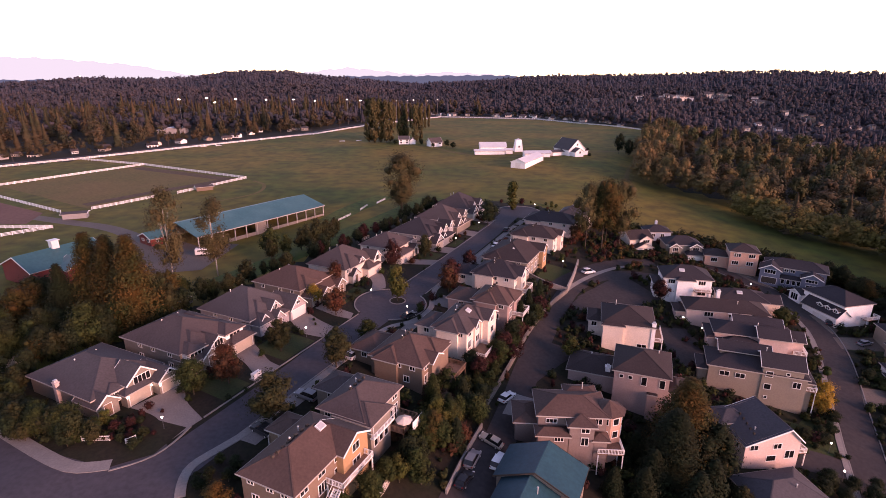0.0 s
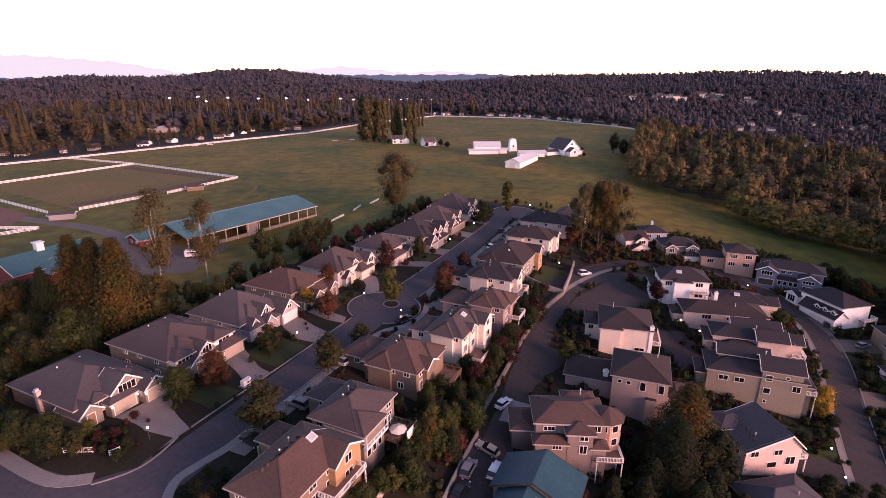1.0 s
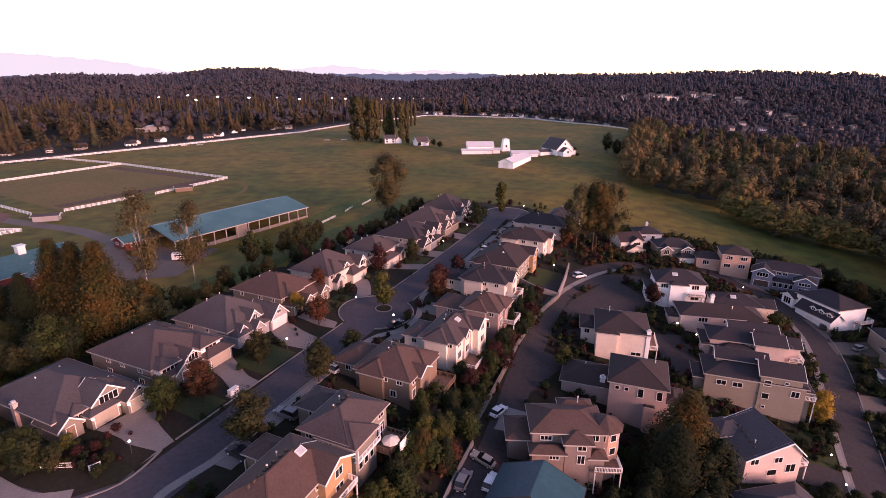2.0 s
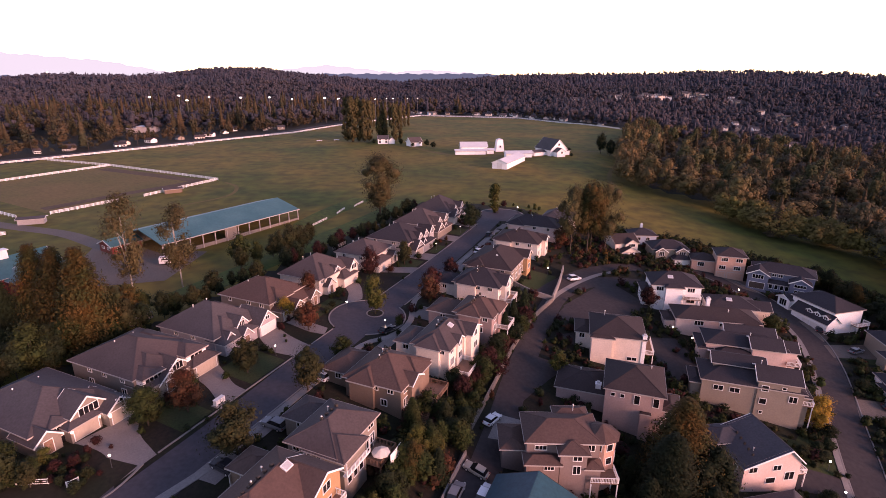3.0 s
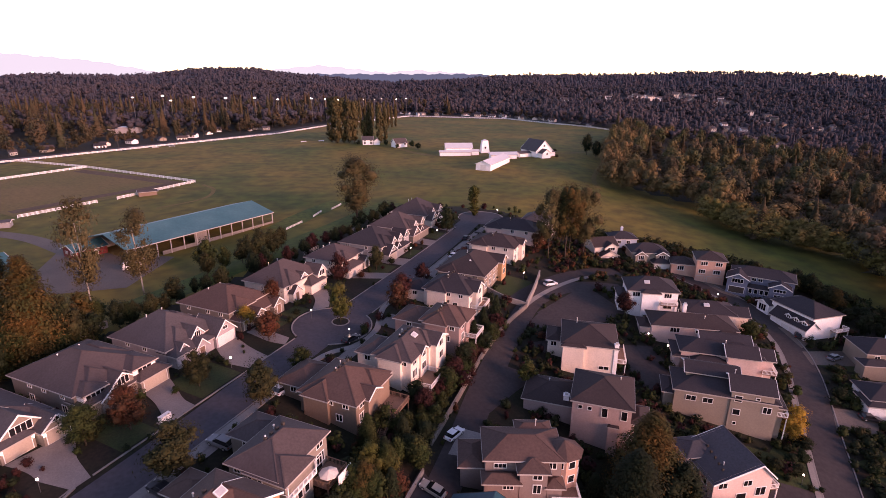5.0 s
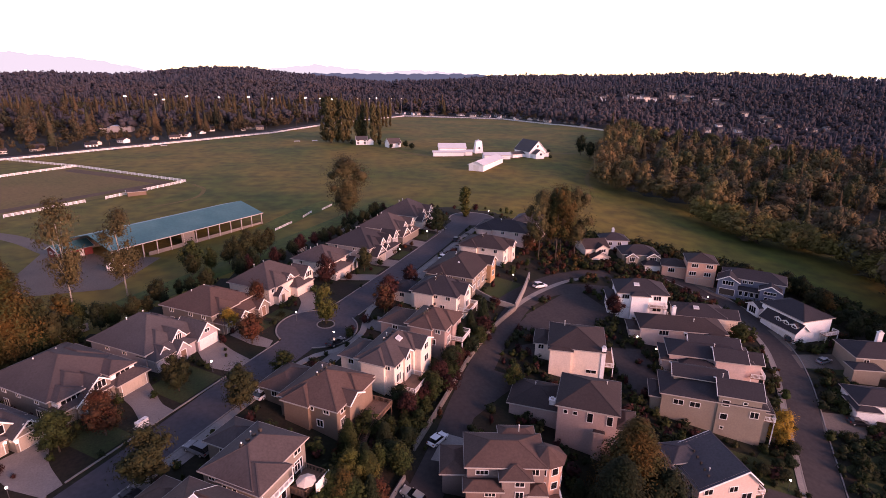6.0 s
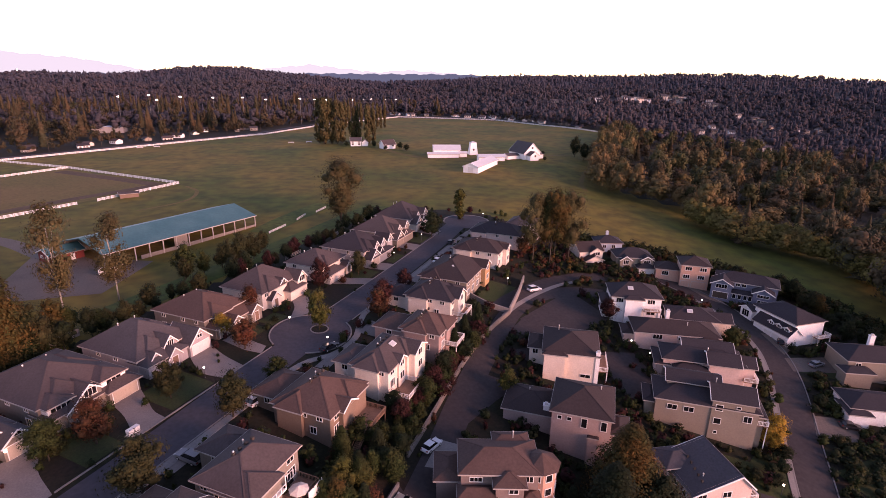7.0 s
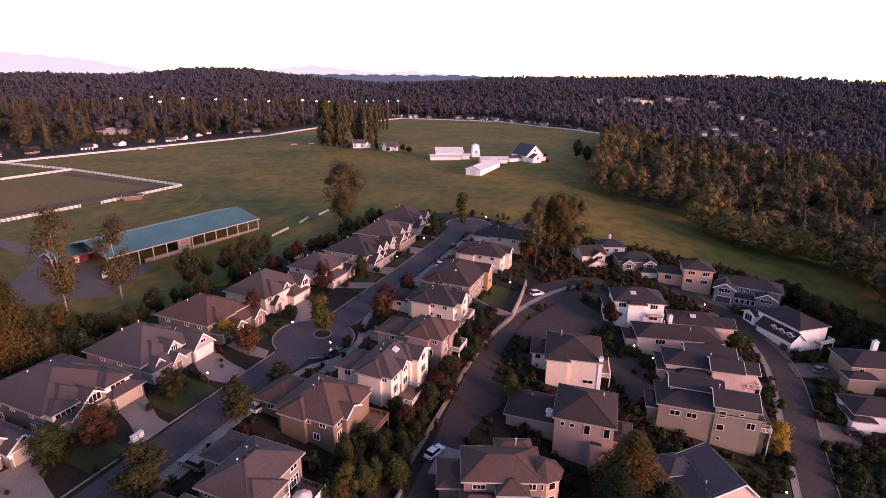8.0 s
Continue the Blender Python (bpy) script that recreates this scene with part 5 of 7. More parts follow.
along([row(-108, 37), row(-96, 38.5), row(-86, 40)], 15, 1.6, ("green", "olive", "dark"), 4, 6.2, label="leafy screen tree along the corner garden")
along([row(-114, 50), row(-112, 90), row(-110, 135)], 26, 2.5, ("dark", "olive", "green"), 4, 8, label="tree of the screen behind the houses")
along([row(-109, 130), row(-106, 170), row(-105, 215)], 26, 2.5, ("dark", "olive", "plum"), 4, 7.5, label="tree of the screen behind the houses")
along([(-60, 163), (-46, 180), (-40, 192)], 9, 2, ("olive", "lime", "green"), 7, 11, label="olive tree along the pasture edge")
along([row(-100, 219), row(-70, 234), row(-40, 233), row(-20, 222)], 18, 1.5, ("dark", "green", "plum"), 1.6, 3.2, "shrub", "dark hedge shrub along the pasture", "hedge shrubs")
along([row(-41, 62), row(-37, 90), row(-35, 120), row(-34, 140)], 34, 3.0, ("green", "dark", "plum"), 2, 4.5, "shrub", "shrub on the planted bank", "bank shrubs")
along([row(-36, 66), row(-36, 100), row(-35, 140)], 30, 1.6, ("dark", "olive", "plum"), 1.2, 2.6, "shrub", "shrub above the retaining wall", "bank shrubs")
along([row(-84, 42.5), row(-80, 44), row(-76.5, 46)], 20, 1.2, ("dark", "green", "dark", "plum"), 0.9, 1.8, "shrub", "low garden shrub in the corner garden", "garden shrubs")
along([row(-82, 40), row(-81, 60), row(-80, 80), row(-80, 112)], 22, 2.0, ("dark", "green", "plum"), 0.9, 2.0, "shrub", "clipped front garden shrub", "garden shrubs")
along([row(-78, 140), row(-78, 175), row(-79, 205)], 18, 2.0, ("dark", "green", "plum", "rust"), 1.0, 3.0, "shrub", "clipped front garden shrub", "garden shrubs")
along([row(-60, 95), row(-60, 130), row(-61, 170), row(-61, 200)], 24, 1.5, ("dark", "green", "plum"), 1.0, 3.0, "shrub", "clipped front garden shrub", "garden shrubs")
along([(36, 117), (42, 111), (35, 119), (46, 134)], 12, 1.5, ("dark", "green"), 1.0, 2.0, "shrub", "low clipped dark hedge shrub", "garden shrubs")
along([(62, 140), (70, 136), (72, 128), (66, 118)], 14, 1.5, ("dark", "plum", "green"), 1.0, 2.2, "shrub", "low clipped dark hedge shrub", "garden shrubs")
along([(101, 158), (102, 146), (99, 130), (91, 112), (84, 98)], 26, 2.0, ("dark", "green", "olive"), 1.0, 2.6, "shrub", "shrub beside the sloping street", "garden shrubs")
along([(119, 162), (118, 146), (115, 134), (111, 122), (105, 108), (98, 94), (94, 84)], 60, 2.6, ("dark", "green", "olive"), 1.2, 3.2, "shrub", "shrub beside the sloping street", "garden shrubs")
along([(70, 186), (84, 182), (98, 172), (112, 166)], 20, 3.0, ("dark", "green", "olive", "plum"), 1.2, 3.4, "shrub", "clipped front garden shrub", "garden shrubs")
along([(70, 212), (96, 208), (112, 198), (134, 180), (146, 160)], 40, 3.5, ("olive", "dark", "green", "cedar"), 2.0, 4.5, "shrub", "shrub of the wild hedge above the pasture", "hedge shrubs")
along([(30, 90), (38, 96), (52, 100), (54, 110)], 14, 2.0, ("dark", "green"), 1.2, 2.6, "shrub", "dark green garden shrub near houses", "garden shrubs")
along([(52, 84), (54, 96), (60, 104), (72, 100)], 16, 2.5, ("dark", "green", "olive"), 1.4, 3.0, "shrub", "dark green garden shrub near houses", "garden shrubs")

along([(95, 90), (101, 100), (108, 112), (113, 122)], 34, .7, ("dark", "dark", "green"), 2.0, 3.0, "shrub", "dark clipped hedge shrub below the sloping street", "hedge shrubs", 1.1)
along([(101, 92), (108, 100), (118, 104)], 20, .7, ("dark", "dark", "green"), 1.8, 2.6, "shrub", "dark clipped hedge shrub below the sloping street", "hedge shrubs", 1.1)

# ---- retaining walls ----
strip("retaining_wall", [(9, 93.5), (15, 107), (22, 123), (30, 138), (37.5, 149)], -0.2, 0.2, STONE, 1.3, "rough concrete block retaining wall along the lane", "wall", thick=2.5, cells=1)
strip("retaining_wall", [(37.5, 149), (42, 160), (46, 171)], -0.2, 0.2, CONCRETE, 2.2, "smooth pale retaining wall beside the lane", "wall", thick=3.5, cells=1)
strip("retaining_wall", [(37.5, 149.2), (31, 152), (25, 158)], -0.2, 0.2, CONCRETE, 1.6, "smooth pale retaining wall between gardens", "wall", thick=3.0, cells=1)
strip("garden_wall", [(0.5, 70), (4, 79), (7.5, 87)], -0.15, 0.15, CONCRETE, 1.0, "pale concrete wall beside the parking", "wall", thick=2.0, cells=1)

# ---- the pasture and its fences ----
def board_fence(a, b, label, post_gap=3.0, high=1.5):
    """A white fence of three rails between posts, as far as b."""
    a, b = Vector(a), Vector(b)
    n = max(2, int((b - a).length / post_gap))
    root = thing("fence", label, "fence", "white pasture fences")
    rails = [Mesh() for _ in range(3)]
    side = Vector((b.y - a.y, a.x - b.x)).normalized() * .045
    posts = Mesh()
    pts = [a.lerp(b, i / n) for i in range(n + 1)]
    for p in pts:
        z = gz(p.x, p.y)
        posts.box(p.x - .09, p.x + .09, p.y - .09, p.y + .09, z - .3, z + high)
    for k, r in enumerate(rails):
        vs = []
        for p in pts:
            z = gz(p.x, p.y) + 0.45 + k * 0.45
            vs += [(p.x + s * side.x, p.y + s * side.y, z + t * .10) for s, t in ((-1, -1), (1, -1), (1, 1), (-1, 1))]
        r.add(vs, [(4 * i + c, 4 * i + (c + 1) % 4, 4 * i + 4 + (c + 1) % 4, 4 * i + 4 + c) for i in range(len(pts) - 1) for c in range(4)])
    for r in rails:
        put("rail", r, FENCE, root)
    tagged(put("post", posts, FENCE, root), kind="stuff")


for line in (((-330, 316), (-292, 350), (-259, 380), (-190, 457), (-124, 530), (-87, 628), (-3, 771)), ((-3, 771), (60, 752), (126, 731), (222, 565)),
             ((-259, 380), (-199, 354), (-114, 306)), ((-245, 291), (-199, 354)), ((-300, 226), (-245, 291)), ((-114, 306), (-136, 268)), ((-142, 262), (-160, 236)),
             ((-300, 297), (-223, 262), (-170, 230)), ((-220, 205), (-156, 205)), ((-190, 170), (-156, 205))):
    for a, b in zip(line, line[1:]):
        board_fence(a, b, "white painted three-rail pasture fence", 3.2)
patch("paddock", [(-163, 238), (-117, 303), (-199, 351), (-243, 289)], DIRT, 0.06, "brown grazed paddock inside the white fence", "paddock", 16)
SOIL = material("dark trodden soil", (0.088, 0.052, 0.030), 0.95, 0.25, 0.06, 0.6, bump=0.4)
strip("track", [(-166, 243), (-146, 271), (-121, 303), (-136, 316), (-196, 348)], -8, -1.2, SOIL, 0.085, "dark trodden band along the paddock fence", "track", cells=4)
patch("paddock", [(-220, 208), (-172, 212), (-178, 230), (-226, 258)], REDDIRT, 0.06, "reddish sand riding ring", "paddock", 12)
patch("gravel_yard", [(-104, 150), (-76, 157), (-74, 184), (-116, 192)], GRAVEL, 0.06, "grey gravel yard before the sheds", "yard", 12)
strip("track", [(-112, 190), (-135, 206), (-160, 216), (-210, 236)], -3, 3, GRAVEL, 0.05, "gravel track to the paddocks", "track")

TURF = material("fresh mown turf", (0.048, 0.084, 0.012), 0.95, 0.3, 0.05, 0.5, second=(0.070, 0.088, 0.014), bump=0.5)
strip("turf", [row(-121, 100), row(-119, 140), row(-116, 180), row(-114, 226)], -6.5, 5, TURF, 0.05, "bright green mown strip beside the gardens", "turf", cells=4)
strip("turf", [(-44, 214), (-38, 232), (-26, 258)], -9, 2, TURF, 0.052, "bright green turf by the white jumps", "turf", cells=4)

# ---- farm buildings ----
def shed(label, x, y, yaw, w, d, ze, wall, roof, pitch=0.4, kind="gx", name="shed", over=0.5, group="farm buildings"):
    h = House(label, x, y, yaw, wall, roof, name, "farm building", group)
    g = gz(x, y)
    return h, h.block(-w / 2, w / 2, -d / 2, d / 2, g + ze, kind, pitch, over), g


# open-sided riding arena
AX, AY, AYAW, AW = -80.6, 204.6, 55.0, -26
arena = thing("riding_arena", "long open-sided riding arena with teal roof", "farm building", "farm buildings", m=pose(AX, AY, gz(AX, AY), 0, 0, AYAW))
put("roof", Mesh().add([(AW, -13, 5.0), (33, -13, 5.0), (33, 0, 8.2), (AW, 0, 8.2), (33, 13, 5.0), (AW, 13, 5.0),
                        (AW, -13, 4.75), (33, -13, 4.75), (33, 0, 7.95), (AW, 0, 7.95), (33, 13, 4.75), (AW, 13, 4.75)],
                       [(0, 1, 2, 3), (3, 2, 4, 5), (7, 6, 9, 8), (8, 9, 11, 10), (0, 6, 7, 1), (4, 10, 11, 5), (1, 7, 8, 2), (2, 8, 10, 4), (0, 3, 9, 6), (3, 5, 11, 9)]), ROOFS["teal"], arena)
put("fascia", Mesh().beam((AW, -13.05, 4.87), (33, -13.05, 4.87), .1, .3), TRIM, arena)
for i in range(13):
    x = AW + .6 + i * (33 - AW - 1.2) / 12
    for y in (-12.4, 12.4):
        put("post", Mesh().box(x - .15, x + .15, y - .15, y + .15, -.3, 5.0), TRIM if y < 0 else DARKWOOD, arena)
put("side_wall", Mesh().box(-14, 32.4, -12.3, -12.15, 0, 1.3).box(-2, 3, -12.3, -12.15, 1.3, 4.8).box(AW + .6, 32.4, 12.15, 12.3, 0, 4.8), WALLS["taupe"], arena)
put("arena_floor", Mesh().box(AW + 3, 29, -10, 10, 0.02, 0.12), DIRT, arena)
h, b, g = shed("small red farm office with teal roof", -104.5, 187.5, 55, 10, 8, 3.0, "red", "teal")
h.wins(b, "S", [-2.5], g + 1.2, 1.4, 1, 2), h.door(b, "S", 1.5, g, 1.2, 2.1, DOORW), h.wins(b, "W", [-2, 1.6], g + 1.4, 1.6, .8, 2)
h, b, g = shed("red barn with large teal roof and cupola", -119, 155, 62, 22, 16, 5.0, "red", "teal", .42, name="barn")
c = h.block(-4, 5, -13, -6, g + 4.4, "gy", .5, roof="teal")
h.win(c, "S", .5, g + 4.8, 2.4, .9, 2)
put("cupola", Mesh().box(-1, 1, -1, 1, g + 8.0, g + 10.4).box(-1.3, 1.3, -1.3, 1.3, g + 10.4, g + 10.6), WHITE, h.root, "white roof cupola")
h, b, g = shed("low grey run-in horse shelter", -158, 222, 20, 9, 4, 2.4, "grey", "grey", .25)
h, b, g = shed("small dark horse shelter", -126, 277, 30, 8, 4, 2.2, "brown", "brown", .25)
# white farm
h, b, g = shed("long white barn with white roof", 55.3, 348, 62, 36, 9.5, 3.8, "white", "white", .42, name="barn")
h.garage(b, "W", 0, g, 3.4, 3.2)
h, b, g = shed("tall white barn with white roof", 37, 402, 2, 19, 11, 5.2, "white", "white", .5, name="barn")
c = h.block(-14, 8, -10, -5.6, g + 2.8, "gx", .4)
d = h.block(9, 14, -8, -3, g + 3, "gx", .4)
_g = gz(57, 408)
t = thing("water_tower", "white tapered wooden water tower of the farm", "farm building", "farm buildings", m=pose(57, 408, _g, 0, 0, 8))
put("tower_wall", Mesh().add([(x * w, y * w, z) for w, z in ((3.2, -.4), (2.1, 8.6)) for x, y in ((-1, -1), (1, -1), (1, 1), (-1, 1))], [(0, 1, 5, 4), (1, 2, 6, 5), (2, 3, 7, 6), (3, 0, 4, 7), (4, 5, 6, 7), (3, 2, 1, 0)]), WALLS["white"], t)
put("cap_roof", Mesh().add([(-2.4, -2.4, 8.6), (2.4, -2.4, 8.6), (2.4, 2.4, 8.6), (-2.4, 2.4, 8.6), (0, 0, 9.6)], [(0, 1, 4), (1, 2, 4), (2, 3, 4), (3, 0, 4), (3, 2, 1, 0)]), ROOFS["white"], t)
_w = put("window", window_data(1.0, 1.4, 1)[0], None, t, m=pose(0, -2.85, 3.0))
put("pane", window_data(1.0, 1.4, 1)[1], None, _w)
h, b, g = shed("white shed beside the barns", 66, 378, 5, 18, 7, 3.0, "white", "white", .4)
h, b, g = shed("large white barn with grey gabled roof", 92, 391, 24, 14, 18, 4.4, "white", "grey", .95, "gy", name="barn")
c = h.block(-5, 2, -14, -8.5, g + 3.4, "gy", .7)
h.win(b, "S", 0, g + 6.8, 1.4, 1.5, 2), h.win(c, "S", -1, g + 2, 1.4, 1.4, 2)
d = h.block(6.6, 10.5, -8, 9, g + 3.0, "hip", .4)
e = h.block(-17, -6.6, -4, 2, g + 2.6, "gx", .4)
h, b, g = shed("white farmhouse beside the poplars", -33, 456, 5, 8.5, 8, 4.2, "white", "grey", .6, name="farmhouse")
h.wins(b, "S", [-2.6, 2.6], g + 2.8, 1.6, 1.2, 2), h.wins(b, "S", [-2.6, 2.6], g + .8, 1.6, 1.4, 2)
h.block(4.6, 9.5, -4.5, 2.5, g + 3.0, "gy", .8)
h, b, g = shed("white farm cottage with steep brown roof", -7, 440, 30, 10, 8, 3.6, "white", "brown", .8, name="farmhouse")
h.wins(b, "S", [-3, 3], g + 2, 1.8, 1.5, 2)
for x, y, hh, w in ((-8, 428, 4, 1.3), (3, 432, 6, 1.2), (8, 426, 5, 1.4), (-40, 452, 4, 1.4), (-18, 448, 5, 1.2), (108, 402, 3, 1.8), (104, 380, 2.5, 1.6)):
    plant("round", "dark", x, y, hh, w, "dark garden tree of the farm", "farm garden trees")
plant("cone", "dark", -34, 478, 27, .75, "dark fir behind the farmhouse", GT)
GP = "poplars beside the farmhouse"
for x, y, hh, w in ((-64, 470, 36, 1.0), (-59.5, 464, 37, 1.0), (-54.5, 468, 36, 1.0), (-49, 464, 35, .75), (-45.5, 470, 33, .8), (-23.5, 462, 32, .8), (-19.5, 466, 29, .7)):
    plant("poplar", "poplar", x, y, hh, w, "tall columnar poplar beside the farmhouse", GP)
for i in range(12):
    plant("poplar", "khaki", -60 + i * 4, 588 + i * 2 + 5 * math.sin(i * 2.3), 25 + 2.5 * math.sin(i * 1.7), .62, "tall columnar poplar behind the farmhouse", GP)
plant("round", "dark", -36, 470, 22, .6, "dark tree behind the farmhouse", GT)
plant("round", "dark", 131, 399, 15, .75, "lone dark tree in the pasture", GT)
plant("round", "dark", 136, 393, 12, .95, "lone dark tree in the pasture", GT)

# ---- woods ----
def scatter(name, label, mat, spots, heights, base_v, base_f, widths, seed):
    """One mesh of many trees that nobody could count."""
    r = np.random.default_rng(seed)
    vs, fs, k = [], [], 0
    for (x, y), hh, w in zip(spots, heights, widths):
        t = r.integers(len(base_v))
        a = r.uniform(0, 6.28)
        bv = base_v[t]
        c, s = math.cos(a) * w, math.sin(a) * w
        z = gz(x, y)
        vs.append(np.stack([x + c * bv[:, 0] - s * bv[:, 1], y + s * bv[:, 0] + c * bv[:, 1], z + hh * bv[:, 2]], 1))
        fs.append(base_f[t] + k)
        k += len(bv)
    v, f = np.concatenate(vs), np.concatenate(fs)
    me = bpy.data.meshes.new(name)
    me.vertices.add(len(v)), me.vertices.foreach_set("co", v.ravel())
    n = f.shape[1]
    me.loops.add(f.size), me.loops.foreach_set("vertex_index", f.ravel())
    me.polygons.add(len(f)), me.polygons.foreach_set("loop_start", np.arange(0, f.size, n))
    me.update(calc_edges=True)
    me.shade_smooth()
    me.materials.append(mat)
    return tagged(new(name, me), label, "woods", kind="stuff")


def wood_template(seed, kind, clumps, count, size):
    """A tree of height 1 and half-width about 1: lumpy clumps, or tiers of boughs, ragged with leaf faces."""
    r = np.random.default_rng(seed)
    if kind == "round":
        c, q = crown_clumps(r, .34, .90, .86, clumps)
        c = [np.array([p[0], p[1], p[2] * 2.6]) for p in c]
        big = [w * (1.15 if clumps > 8 else 1.75) for w in q]
        vs, f = joined(shells(r, c, big, .62 if clumps > 8 else .86), quads(r, c, [w * 1.35 for w in big], count, size))
        vs[:, 2] /= 2.6
    else:
        vs, f = fir_rings(r, clumps, count, size)
    return vs, f


def spread(n, seed, test, box):
    r = np.random.default_rng(seed)
    out = []
    while len(out) < n:
        x, y = r.uniform(box[0], box[1]), r.uniform(box[2], box[3])
        if test(x, y):
            out.append((x, y))
    return out


WIDE = [(-345, 352), (-300, 392), (-262, 428), (-152, 570), (-118, 655), (-16, 822), (140, 772), (222, 565), (100, 300), (-340, 200)]


def free(x, y):
    return not inside(x, y, FIELD) and not inside(x, y, TOWN) and not inside(x, y, WIDE)


rng = np.random.default_rng(11)
near_round = [wood_template(s, "round", 20, 44, .058) for s in range(8)]
near_cone = [wood_template(s + 9, "cone", 14, 13, .42) for s in range(4)]
left_round = [wood_template(s + 60, "round", 11, 26, .085) for s in range(8)]
mid_round = [wood_template(s + 20, "round", 5, 9, .12) for s in range(6)]
mid_cone = [wood_template(s + 30, "cone", 6, 7, .34) for s in range(5)]
far_cone = [wood_template(s + 40, "cone", 3, 6, .3) for s in range(5)]
far_round = [wood_template(s + 50, "round", 2, 2, .3) for s in range(5)]
split = lambda lib: ([a for a, _ in lib], [b for _, b in lib])

def clear_of_school(p):
    """False for trees that would stand before the school hall."""
    t = min(1, max(0, ((p[0] + 200) * -66 + (p[1] - 415) * 130) / (66 ** 2 + 130 ** 2)))
    return math.hypot(p[0] + 200 + 66 * t, p[1] - 415 - 130 * t) > 8 + 12 * t


WOODLEAF = foliage("woodland leaves", (0.100, 0.088, 0.026), (0.118, 0.088, 0.030), 0.06, 0.3, 0.12)
WOODBROWN = foliage("brown woodland leaves", (0.078, 0.066, 0.028), (0.126, 0.080, 0.037), 0.06, 0.3, 0.10)
WOODDARK = foliage("dark woodland leaves", (0.031, 0.033, 0.019), (0.068, 0.046, 0.027), 0.06, 0.3, 0.12)
WOODOLIVE = foliage("olive woodland leaves", (0.037, 0.044, 0.019), (0.060, 0.054, 0.023), 0.06, 0.3, 0.10)
edge = smooth_line([(144, 251), (150, 231), (168, 214), (178, 190), (166, 158), (160, 120), (165, 60)], 3)
sp = [(p.x + rng.uniform(-1, 12), p.y + rng.uniform(-3, 5)) for p in edge for _ in range(3)]
sp = [p for p in sp if not inside(*p, TOWN)]
old_edge = smooth_line([(212, 545), (176, 470), (148, 400), (122, 332), (116, 304), (152, 280), (150, 262)], 4)
sb = [(p.x + rng.uniform(-2, 18), p.y + rng.uniform(-6, 6)) for p in old_edge for _ in range(2)]
scatter("woods", "brown and olive trees at the pasture's corner", WOODBROWN, sb, rng.uniform(8, 21, len(sb)), *split(near_round), rng.uniform(4, 6, len(sb)), 21)
scatter("woods", "leafy autumn wood along the pasture", WOODLEAF, sp, rng.uniform(8.5, 14, len(sp)), *split(near_round), rng.uniform(4.6, 6.8, len(sp)), 1)
sp = spread(640, 2, lambda x, y: free(x, y) and math.hypot(x, y) < 620, (125, 560, 40, 600))
for k, (mat, label) in enumerate(((WOODDARK, "dark mixed wood on the slope"), (WOODBROWN, "brown autumn trees in the mixed wood"), (WOODOLIVE, "olive green trees in the mixed wood"))):
    part_sp = sp[k::3]
    scatter("woods", label, mat, part_sp, rng.uniform(12, 23, len(part_sp)), *split(near_round), rng.uniform(5, 9.5, len(part_sp)), 3 + k * 40)
sp = spread(120, 4, lambda x, y: free(x, y) and math.hypot(x, y) < 650, (150, 600, 60, 640))
scatter("woods", "firs in the mixed wood", WOODDARK, sp, rng.uniform(15, 23, len(sp)), *split(near_cone), rng.uniform(2.8, 4.0, len(sp)), 5)
sp = spread(430, 6, lambda x, y: free(x, y) and 300 < math.hypot(x, y) < 900 and x < 60 and y > x * -1.0 + 40, (-760, 60, 220, 900))
sp = [p for p in sp if not (-1.15 * p[0] + 40 > p[1] - 30 and p[0] > -400 and p[1] < 430)]
sp = [p for p in sp if clear_of_school(p)]
scatter("woods", "dark mixed wood beyond the pasture fence", WOODDARK, sp, rng.uniform(11, 24, len(sp)), *split(left_round), rng.uniform(4, 7, len(sp)), 7)
sp = spread(260, 8, lambda x, y: free(x, y) and 340 < math.hypot(x, y) < 900 and x < 60, (-760, 60, 300, 900))
sp = [p for p in sp if clear_of_school(p)]
scatter("woods", "firs beyond the pasture fence", WOODDARK, sp, rng.uniform(18, 34, len(sp)), *split(near_cone), rng.uniform(3, 5, len(sp)), 9)


def ahead(x, y):
    return y > 0 and abs(math.degrees(math.atan2(x, y))) < 52


hill_homes = []
home_rng = np.random.default_rng(29)
for az_, dist_, n in ((15.5, 1060, 6), (19.5, 1120, 9), (23.5, 1090, 7), (26, 1180, 9), (29, 1140, 5), (30.5, 820, 6), (34, 700, 5), (33, 1010, 5), (37, 930, 4)):
    for _ in range(n):
        a, q = radians(az_ + home_rng.normal(0, .9)), dist_ + home_rng.normal(0, 22)
        hill_homes.append((q * math.sin(a), q * math.cos(a)))
home_x, home_y = (np.array([p[k] for p in hill_homes]) for k in (0, 1))


def uncleared(x, y):
    """False on the open gardens downhill of the hillside houses."""
    return not bool(np.any((np.abs(x - home_x + (home_y - y) * .5) < 9) & (y < home_y + 7) & (y > home_y - 52)))


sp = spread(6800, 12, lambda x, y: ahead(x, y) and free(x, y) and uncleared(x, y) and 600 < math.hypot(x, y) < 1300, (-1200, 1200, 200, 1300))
scatter("woods", "wooded lower hillside", HAZEWOOD, sp, rng.uniform(10, 18, len(sp)), *split(mid_round), rng.uniform(4.6, 7.4, len(sp)), 13)
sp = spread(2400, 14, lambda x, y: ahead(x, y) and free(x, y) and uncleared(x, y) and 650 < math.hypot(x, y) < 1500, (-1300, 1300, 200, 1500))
scatter("woods", "firs on the lower hillside", HAZEPINE, sp, rng.uniform(13, 21, len(sp)), *split(mid_cone), rng.uniform(2.8, 4.4, len(sp)), 15)
